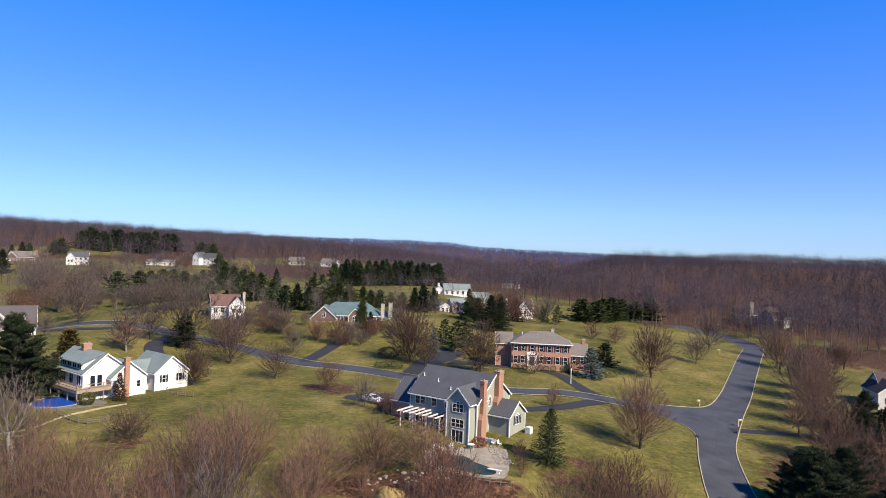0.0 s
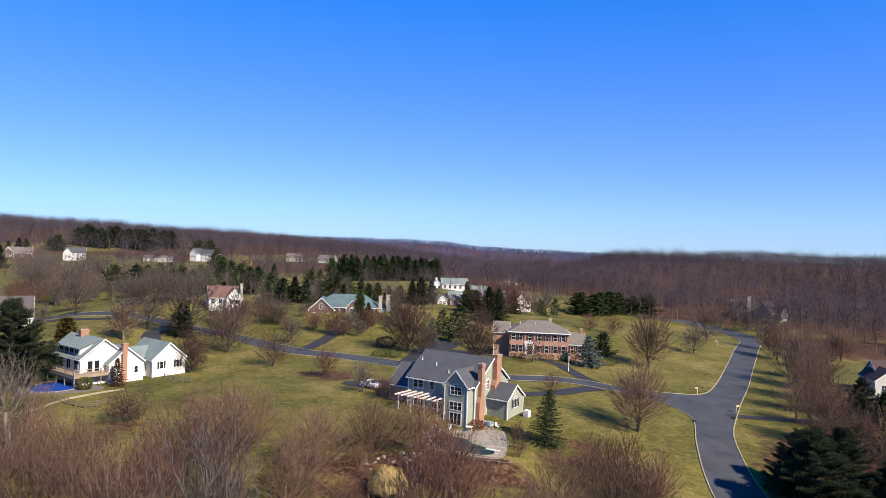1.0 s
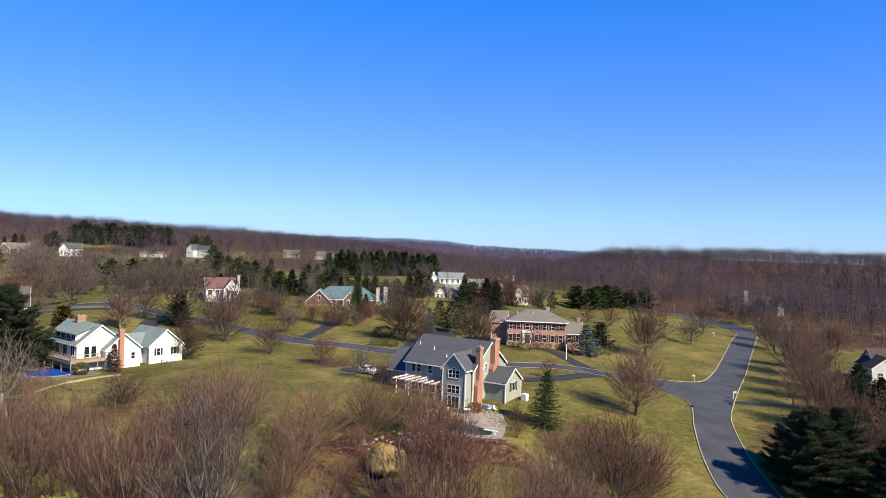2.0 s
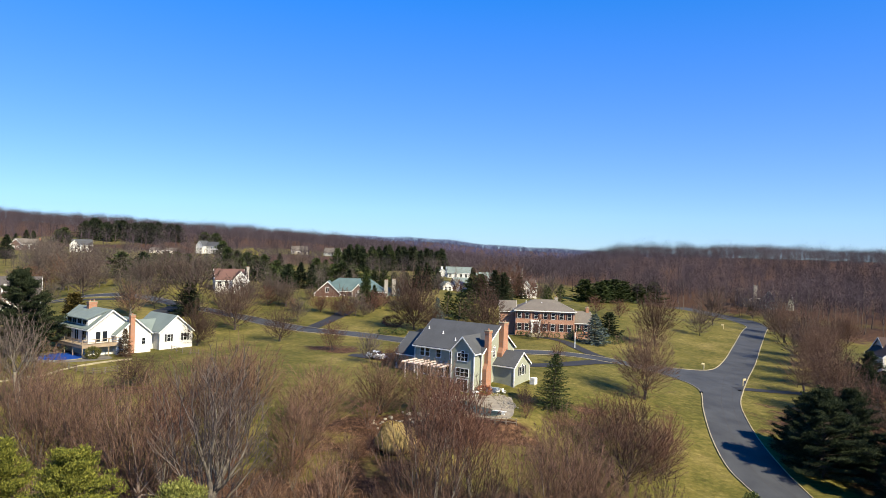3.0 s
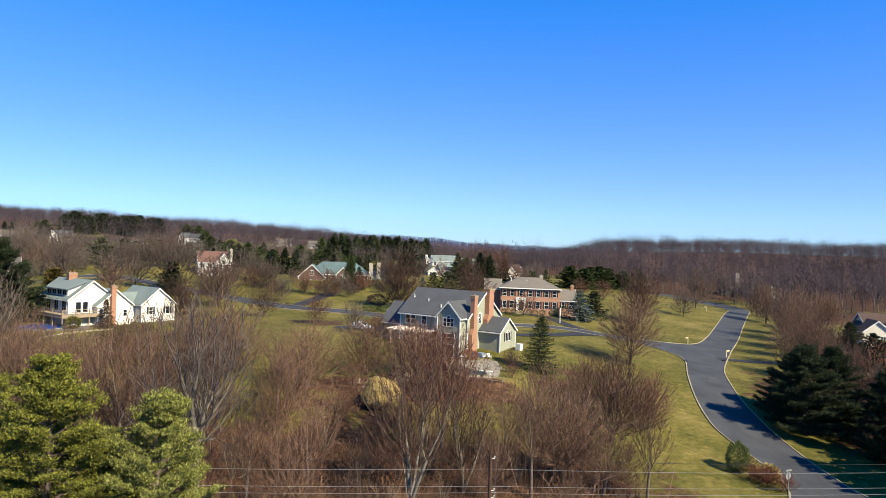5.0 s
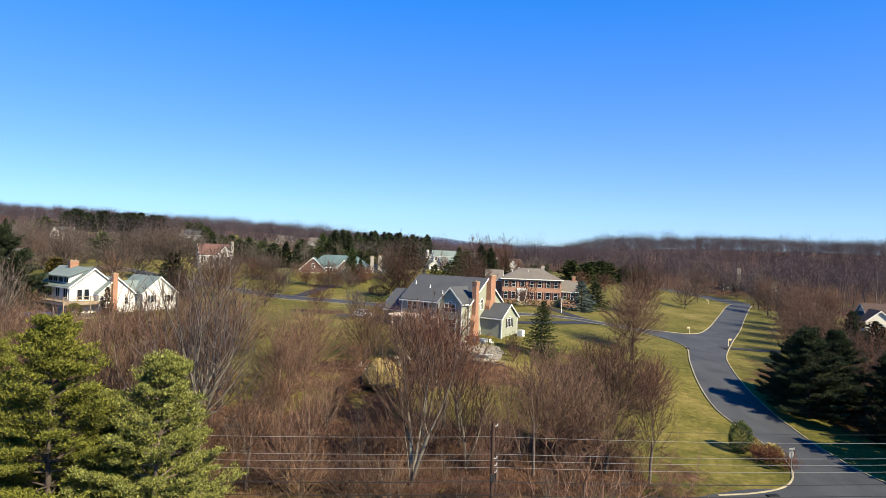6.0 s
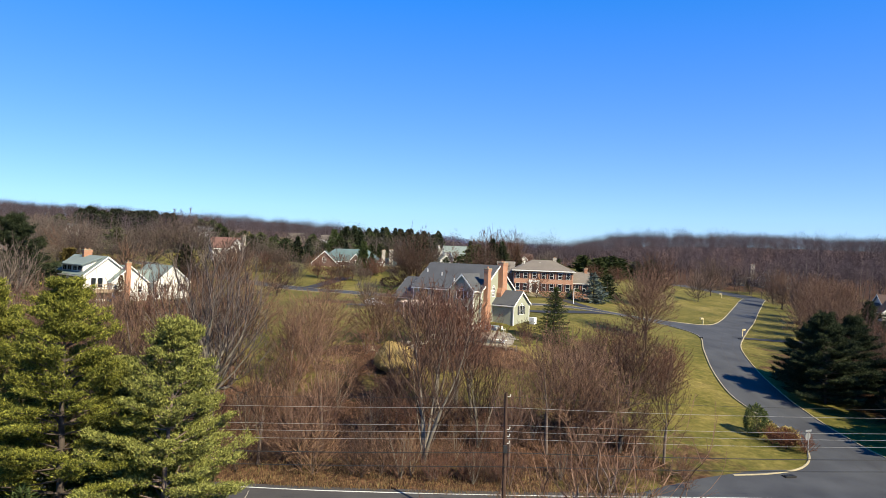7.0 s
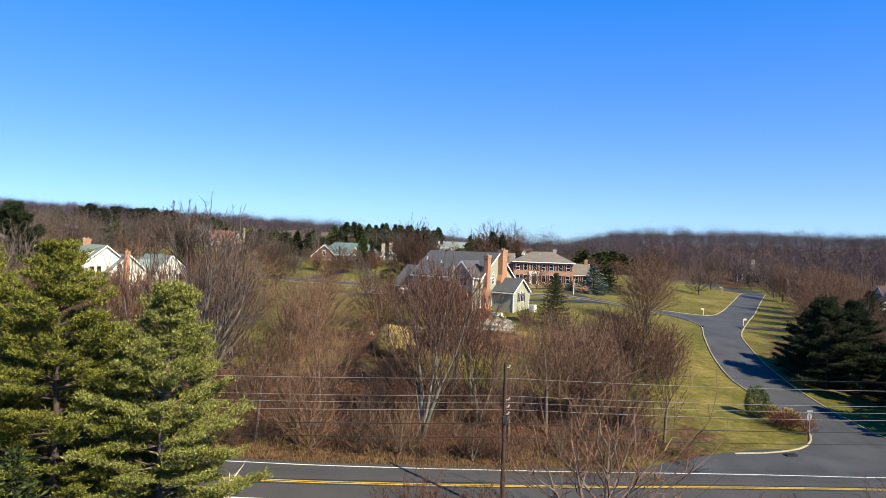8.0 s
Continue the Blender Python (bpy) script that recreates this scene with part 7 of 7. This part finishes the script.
# ---- the parked car
def parked_car(x, y, turn):
    car = new("car")
    car.matrix_world = pose(x, y, gz(x, y) + 0.1, 0, 0, turn)
    tagged(car, "white hatchback car parked on the black drive", "car")
    side = [(-2.15, 0.35), (2.1, 0.35), (2.2, 0.62), (2.05, 0.86), (1.1, 1.02), (0.3, 1.45), (-1.2, 1.5), (-1.95, 1.1), (-2.2, 0.95)]
    bm = bmesh.new()
    rows = []
    for w, k in ((-0.88, 0.9), (-0.8, 1.0), (0.8, 1.0), (0.88, 0.9)):
        rows.append([bm.verts.new((px_, w * (0.8 if pz > 1.1 else 1), 0.35 + (pz - 0.35) * (k if pz > 0.9 else 1))) for px_, pz in side])
    n = len(side)
    for a, b in zip(rows, rows[1:]):
        for i in range(n):
            bm.faces.new((a[i], a[(i + 1) % n], b[(i + 1) % n], b[i]))
    bm.faces.new(rows[0])
    bm.faces.new(list(reversed(rows[-1])))
    bmesh.ops.recalc_face_normals(bm, faces=bm.faces)
    body = part("body", bm, M_CARPAINT, car)
    for nm, pts, w in (("windscreen", [(1.02, 1.06), (0.34, 1.43), (0.3, 1.44), (0.98, 1.08)], 0.62), ("rear_window", [(-1.28, 1.47), (-1.9, 1.15), (-1.93, 1.17), (-1.3, 1.49)], 0.6)):
        g = Geo()
        geo_prism(g, [(a + (0.03 if a > 0 else -0.03), b + 0.02) for a, b in pts], lambda p, q, s: (p, s, q), -w, w)
        solid(nm, g, M_GLASS, car)
    for s in (-1, 1):
        for pts in ([(0.85, 1.05), (0.25, 1.38), (-0.3, 1.4), (-0.3, 1.05)], [(-0.4, 1.05), (-0.4, 1.4), (-1.1, 1.41), (-1.6, 1.1)]):
            g = Geo()
            geo_prism(g, pts, lambda p, q, t: (p, t, q), s * 0.7, s * 0.81)
            solid("side_window", g, M_GLASS, car)
        for wx_ in (-1.35, 1.35):
            g = Geo()
            g.tube([Vector((wx_, s * 0.66, 0.32)), Vector((wx_, s * 0.68, 0.32)), Vector((wx_, s * 0.88, 0.32)), Vector((wx_, s * 0.9, 0.32))], [0.2, 0.32, 0.32, 0.2], 18)
            wheel = part("wheel", g, M_TYRE, car)
            g = Geo()
            g.tube([Vector((wx_, s * 0.87, 0.32)), Vector((wx_, s * 0.905, 0.32)), Vector((wx_, s * 0.91, 0.32))], [0.2, 0.18, 0.01], 14)
            part("rim", g, M_SIGNFACE, wheel, "silver rim")
        g = Geo()
        geo_box(g, 2.08, 2.2, s * 0.6 - 0.16, s * 0.6 + 0.16, 0.66, 0.8)
        solid("headlight", g, M_SIGNFACE, car)
        g = Geo()
        geo_box(g, -2.22, -2.14, s * 0.62 - 0.12, s * 0.62 + 0.12, 0.8, 0.98)
        solid("tail_light", g, M_RUBY, car, "red tail light")
    return car


M_RUBY = mat("red_lens", (0.259, 0.0074, 0.0074), 0.3, 0.05, 0.2, 5, 0)
parked_car(-12.6, 133.2, -38)


# ---- terrace furniture
def garden_chair(x, y, turn, label="white plastic garden chair on the terrace"):
    ch = new("garden_chair")
    ch.matrix_world = pose(x, y, POOL_Z, 0, 0, turn)
    tagged(ch, label, "chair", "terrace chairs")
    g = Geo()
    geo_box(g, -0.25, 0.25, -0.25, 0.25, 0.4, 0.45)
    solid("seat", g, M_PLASTIC, ch)
    g = Geo()
    geo_prism(g, [(0.22, 0.45), (0.27, 0.45), (0.4, 0.95), (0.35, 0.95)], lambda p, q, s: (p, s, q), -0.25, 0.25)
    solid("backrest", g, M_PLASTIC, ch)
    for lx in (-0.22, 0.22):
        for ly in (-0.22, 0.22):
            g = Geo()
            g.tube([Vector((lx, ly, 0.4)), Vector((lx * 1.15, ly * 1.15, 0))], [0.025, 0.02], 6)
            part("leg", g, M_PLASTIC, ch)
    for ly in (-0.26, 0.26):
        g = Geo()
        geo_box(g, -0.25, 0.28, ly - 0.025, ly + 0.025, 0.62, 0.65)
        solid("armrest", g, M_PLASTIC, ch)
    return ch


for x, y, a in ((-0.6, 108.0, 20), (0.2, 108.9, 80), (1.0, 108.3, 190), (-0.2, 107.0, 260), (9.3, 111.9, 40), (10.3, 111.7, 130), (2.4, 109.4, 60)):
    garden_chair(x, y, a)


def garden_table(x, y):
    tb = new("garden_table")
    tb.matrix_world = pose(x, y, POOL_Z)
    tagged(tb, "round white garden table on the terrace", "table")
    g = Geo()
    g.tube([Vector((0, 0, 0.7)), Vector((0, 0, 0.71)), Vector((0, 0, 0.75)), Vector((0, 0, 0.755))], [0.02, 0.6, 0.6, 0.02], 20)
    part("tabletop", g, M_PLASTIC, tb)
    for k in range(4):
        t = k * math.pi / 2
        g = Geo()
        g.tube([Vector((0.3 * math.cos(t), 0.3 * math.sin(t), 0.7)), Vector((0.45 * math.cos(t), 0.45 * math.sin(t), 0))], [0.03, 0.02], 6)
        part("leg", g, M_PLASTIC, tb)


garden_table(0.3, 108.0)
garden_table(5.6, 109.6)


def unit_box(x, y, z, w, d, h, material, label, name="air_conditioner"):
    ob = new(name)
    ob.matrix_world = pose(x, y, z, 0, 0, TURN)
    tagged(ob, label, name.replace("_", " "))
    g = Geo()
    geo_box(g, -w / 2, w / 2, -d / 2, d / 2, 0.05, h)
    solid("casing", g, material, ob)
    for k in range(5):
        g = Geo()
        geo_box(g, -w / 2 - 0.012, w / 2 + 0.012, -d / 2 - 0.012, d / 2 + 0.012, 0.15 + (h - 0.3) * k / 4, 0.18 + (h - 0.3) * k / 4)
        solid("louvre", g, material, ob)
    g = Geo()
    geo_box(g, -w / 2 - 0.05, w / 2 + 0.05, -d / 2 - 0.05, d / 2 + 0.05, -0.1, 0.05)
    solid("plinth", g, M_KERB, ob)


unit_box(8.0, 112.9, POOL_Z, 0.9, 0.8, 0.95, M_BLUEGREY, "blue-grey covered unit against the house wall", "pool_heater")
unit_box(9.0, 112.7, POOL_Z, 0.8, 0.8, 0.9, M_BLUEGREY, "blue-grey covered unit against the house wall", "pool_heater")
unit_box(15.7, 116.6, gz(15.7, 116.6), 1.1, 0.9, 1.1, M_AC, "pale air-conditioning unit beside the grey house")
# diving board
board = new("diving_board")
board.matrix_world = pose(8.4, 98.2, POOL_Z, 0, 0, 155)
tagged(board, "white diving board at the pool edge", "diving board")
g = Geo()
geo_box(g, -1.2, 0.9, -0.22, 0.22, 0.45, 0.5)
solid("plank", g, M_PLASTIC, board)
g = Geo()
geo_box(g, -0.9, -0.5, -0.2, 0.2, 0, 0.45)
solid("stand", g, M_AC, board)

# ---- the white house's pool, its paving, wall and fences
BLUE = [(-74.3, 126.0), (-73.6, 130.2), (-70.6, 131.4), (-67.2, 128.0), (-66.4, 125.6), (-68.6, 123.0), (-72.2, 122.8)]
BZ = gz(-70, 127) + 0.1
outline_sheet("pool_paving", [(-76, 124.5), (-75.3, 131.8), (-70, 133.2), (-65, 130.6), (-61.5, 127.6), (-64.5, 123.4), (-69, 121.2), (-74, 121.2)], BZ, 0.6, M_GREYPAVE, "grey paving round the blue pool", "paving", "structure")
ring_sheet("pool_coping", BLUE, 0.35, BZ + 0.07, 0.2, M_KERB, "pale stone coping round the blue pool", "pool coping")
outline_sheet("swimming_pool", BLUE, BZ + 0.035, 0.03, M_BLUECOVER, "pool under a bright blue winter cover", "swimming pool")
wall_line = smooth_line([(-80, 106.5, 0), (-70, 108.5, 0), (-66, 112.5, 0), (-64.8, 118.0, 0), (-61.5, 122.5, 0), (-58.0, 128.0, 0)])
kerb(wall_line[8:], 0, "low grey stone retaining wall below the pool", 0.25, 0.16)


def fence(points, label, material, gap=2.2, high=1.15, rails=3):
    f = new("fence")
    f.matrix_world = pose(points[0][0], points[0][1], gz(*points[0]))
    tagged(f, label, "fence")
    inv = f.matrix_world.inverted()
    line = smooth_line([(*p, 0) for p in points], gap)
    tops = [Vector((x, y, gz(x, y))) for x, y, _ in line]
    for p in tops:
        g = Geo()
        q = inv @ p
        geo_box(g, q.x - 0.06, q.x + 0.06, q.y - 0.06, q.y + 0.06, q.z - 0.3, q.z + high)
        solid("post", g, material, f)
    for a, b in zip(tops, tops[1:]):
        for k in range(rails):
            up = Vector((0, 0, high * (0.3 + 0.6 * k / max(1, rails - 1))))
            g = Geo()
            g.tube([inv @ (a + up), inv @ (b + up)], [0.045, 0.045], 4)
            part("rail", g, material, f)
    return f


fence([(-66.3, 119.5), (-62.4, 117.0), (-58.6, 115.2), (-55.6, 117.6)], "weathered post-and-rail fence below the pool", M_GREYWOOD)
fence([(-54.8, 138.8), (-51.6, 136.2), (-48.0, 135.0)], "weathered post-and-rail fence by the garage", M_GREYWOOD)
fence([(60.0, 318.0), (80, 312), (100, 309.0)], "dark field fence along the woods", M_GREYWOOD, 5.0, 1.4)
fence([(0.5, 96.2), (4.0, 95.2), (7.6, 94.4), (10.6, 95.0)], "low weathered timber edging below the pool", M_GREYWOOD, 1.8, 0.8, 2)


# ---- roadside things
def mailbox(x, y, turn, label="pale wooden mailbox post at the lane corner"):
    m = new("mailbox")
    m.matrix_world = pose(x, y, gz(x, y), 0, 0, turn)
    tagged(m, label, "mailbox", "mailboxes")
    g = Geo()
    geo_box(g, -0.08, 0.08, -0.08, 0.08, -0.2, 1.5)
    solid("post", g, M_PALETIMBER, m)
    g = Geo()
    geo_box(g, -0.08, 0.7, -0.07, 0.07, 1.15, 1.28)
    solid("arm", g, M_PALETIMBER, m)
    g = Geo()
    geo_prism(g, [(-0.14, 1.28), (0.14, 1.28), (0.14, 1.45), (0.08, 1.55), (-0.08, 1.55), (-0.14, 1.45)], lambda p, q, s: (s, p, q), 0.1, 0.75)
    solid("box", g, M_PALETIMBER, m)


M_PALETIMBER = mat("pale_yellow_timber", (0.451, 0.3854, 0.2296), 0.8, 0.2, 0.4, 8, 0.2)
mailbox(59.6, 156.0, 200)
mailbox(93.6, 229.0, 170)
mailbox(62.2, 141.5, 20, "small pale mailbox post beside the drive")


def lamp_post(x, y, high=3.0):
    p = new("lamp_post")
    p.matrix_world = pose(x, y, gz(x, y))
    tagged(p, "white garden lamp post beside the drive", "lamp post")
    g = Geo()
    g.tube([Vector((0, 0, -0.2)), Vector((0, 0, high * 0.3)), Vector((0, 0, high))], [0.12, 0.1, 0.08], 8)
    part("post", g, M_WHITE, p)
    g = Geo()
    g.tube([Vector((0, 0, high)), Vector((0, 0, high + 0.06)), Vector((0, 0, high + 0.4)), Vector((0, 0, high + 0.55))], [0.08, 0.12, 0.19, 0.02], 6)
    part("lantern", g, M_GLASS, p, "dark glass lantern")


lamp_post(30.9, 160.0, 3.6)


def street_sign(x, y, turn):
    s = new("street_sign")
    s.matrix_world = pose(x, y, gz(x, y), 0, 0, turn)
    tagged(s, "stop sign seen from its bare metal back", "road sign")
    g = Geo()
    g.tube([Vector((0, 0, -0.3)), Vector((0, 0, 2.75))], [0.04, 0.04], 6)
    part("post", g, M_SIGNFACE, s)
    g = Geo()
    geo_prism(g, [(0.42 * math.cos(math.radians(22.5 + 45 * i)), 2.3 + 0.42 * math.sin(math.radians(22.5 + 45 * i))) for i in range(8)], lambda p, q, t: (p, t, q), 0.045, 0.06)
    solid("plate", g, M_SIGNFACE, s)
    g = Geo()
    geo_box(g, -0.45, 0.45, -0.012, 0.012, 2.8, 3.0)
    solid("name_plate", g, M_SIGNFACE, s)


street_sign(39.2, 73.0, 25)


def storm_inlet(x, y, turn):
    s = new("storm_inlet")
    s.matrix_world = pose(x, y, gz(x, y) + 0.06, 0, 0, turn)
    tagged(s, "dark iron storm drain inlet in the kerb", "storm drain", "storm drains")
    g = Geo()
    geo_box(g, -0.6, 0.6, -0.3, 0.3, 0.0, 0.14)
    solid("frame", g, M_TYRE, s)
    for k in range(6):
        g = Geo()
        geo_box(g, -0.5 + k * 0.18, -0.42 + k * 0.18, -0.25, 0.25, 0.142, 0.16)
        solid("bar", g, M_DARK, s)


storm_inlet(49.0, 129.0, 70)
storm_inlet(59.4, 136.2, 60)
storm_inlet(34.0, 66.6, 15)


# ---- utility pole and wires along the main road
def utility_pole(x, y, high=11.6, lean=0.0):
    p = new("utility_pole")
    p.matrix_world = pose(x, y, gz(x, y), 0, lean, 4)
    tagged(p, "dark creosoted utility pole beside the main road", "utility pole", "utility poles")
    g = Geo()
    g.tube([Vector((0, 0, -0.5)), Vector((0, 0, 3)), Vector((0, 0, high))], [0.17, 0.155, 0.11], 9)
    part("shaft", g, M_POLE, p)
    for h in (high - 0.3, high - 2.6, high - 3.1, high - 3.6):
        g = Geo()
        g.tube([Vector((0.1, 0, h)), Vector((0.3, 0, h)), Vector((0.32, 0, h + 0.16))], [0.03, 0.03, 0.05], 6)
        part("insulator", g, M_PLASTIC, p, "white porcelain insulator")
    g = Geo()
    geo_box(g, -0.14, 0.14, -0.3, -0.1, high - 4.2, high - 3.7)
    solid("cable_box", g, M_DARK, p)
    return p


utility_pole(4.9, 49.4, 10.7, -0.6)
utility_pole(-44.0, 48.6, 10.7)
utility_pole(56.0, 56.0, 10.7)


def wire(h0, h1, sag, r, material, label, dy=0.0):
    """A line hung from pole to pole."""
    ends = [(-44.0, 48.6), (4.9, 49.4), (56.0, 56.0)]
    ends = [(-95.0, 50.0), *ends, (110.0, 60.0)]
    pts = []
    for (xa, ya), (xb, yb) in zip(ends, ends[1:]):
        za, zb = gz(xa, ya) + h0, gz(xb, yb) + h0
        for k in range(12):
            t = k / 12
            pts.append(Vector((xa + (xb - xa) * t, ya + (yb - ya) * t + dy, za + (zb - za) * t - sag * 4 * t * (1 - t))))
    g = Geo()
    g.tube(pts, [r] * len(pts), 4)
    return tagged(new("wire", mesh_of("wire", g.v, g.f, material)), label, "wire", "overhead wires")


for h, sag in ((8.35, 0.35), (7.9, 0.4), (7.4, 0.45), (9.6, 0.4)):
    wire(h, h, sag, 0.013, M_WIRE, "thin pale overhead wire along the road", 0.15)
wire(6.5, 6.5, 0.4, 0.035, M_CABLE, "thick black overhead cable along the road", -0.2)
wire(5.5, 5.5, 0.3, 0.03, M_CABLE, "thick black overhead cable along the road", -0.2)
wire(10.4, 10.4, 0.5, 0.012, M_CABLE, "thin dark overhead wire along the road")


# ---- dead wood and brush on the camera's side of the road
def dead_branch(x, y, high, seed, label="bleached dead branches standing bare by the road"):
    rnd = random.Random(seed)
    wood = Geo()
    stem = bent(Vector((0, 0, -0.2)), Vector((rnd.gauss(0, 0.25), rnd.gauss(0, 0.2), 1)), high, 5, rnd, 0, 0.16)
    wood.tube(stem, [0.13, 0.11, 0.09, 0.065, 0.04, 0.015], 6)
    ob = new("dead_tree")
    ob.matrix_world = pose(x, y, gz(x, y))
    tagged(ob, label, "dead tree")
    part("trunk", wood, M_DEADWOOD, ob)
    for i in range(9):
        p, d = along(stem, rnd.uniform(0.35, 0.97))
        b = bent(p, side_way(d, rnd.uniform(0.5, 1.1), rnd) + Vector((0, 0, 0.2)), high * rnd.uniform(0.15, 0.36), 4, rnd, 0.02, 0.2)
        g = Geo()
        g.tube(b, [0.05, 0.04, 0.03, 0.02, 0.008], 5)
        part("branch", g, M_DEADWOOD, ob)


dead_branch(-12.6, 43.0, 5.4, 3)
dead_branch(-17.0, 40.0, 4.2, 5)
dead_branch(-19.4, 40.5, 3.6, 8)
for k, x, y, h in (("brush", -0.8, 46.5, 4.6), ("brush", 1.2, 45.0, 4.2), ("brush", -2.8, 45.5, 3.8), ("brush", 3.6, 46.0, 4.0), ("brush", 21.5, 46.0, 3.6), ("brush", 24.0, 47.0, 3.4), ("brush", 27.0, 46.5, 3.4), ("brush_tan", 16.0, 46.5, 3.6),
                   ("brush_dark", -14.5, 41.5, 4.0), ("brush_dark", -11.0, 40.0, 3.2), ("oak_b", 29.0, 41.5, 8.2), ("brush", 48.0, 50.0, 3.6), ("brush", 58.0, 68.5, 4.0), ("brush", 55.5, 70.5, 3.2), ("brush", 63.0, 73.0, 4.2), ("oak", 60.5, 78.0, 6.5)):
    plant(k, x, y, h)
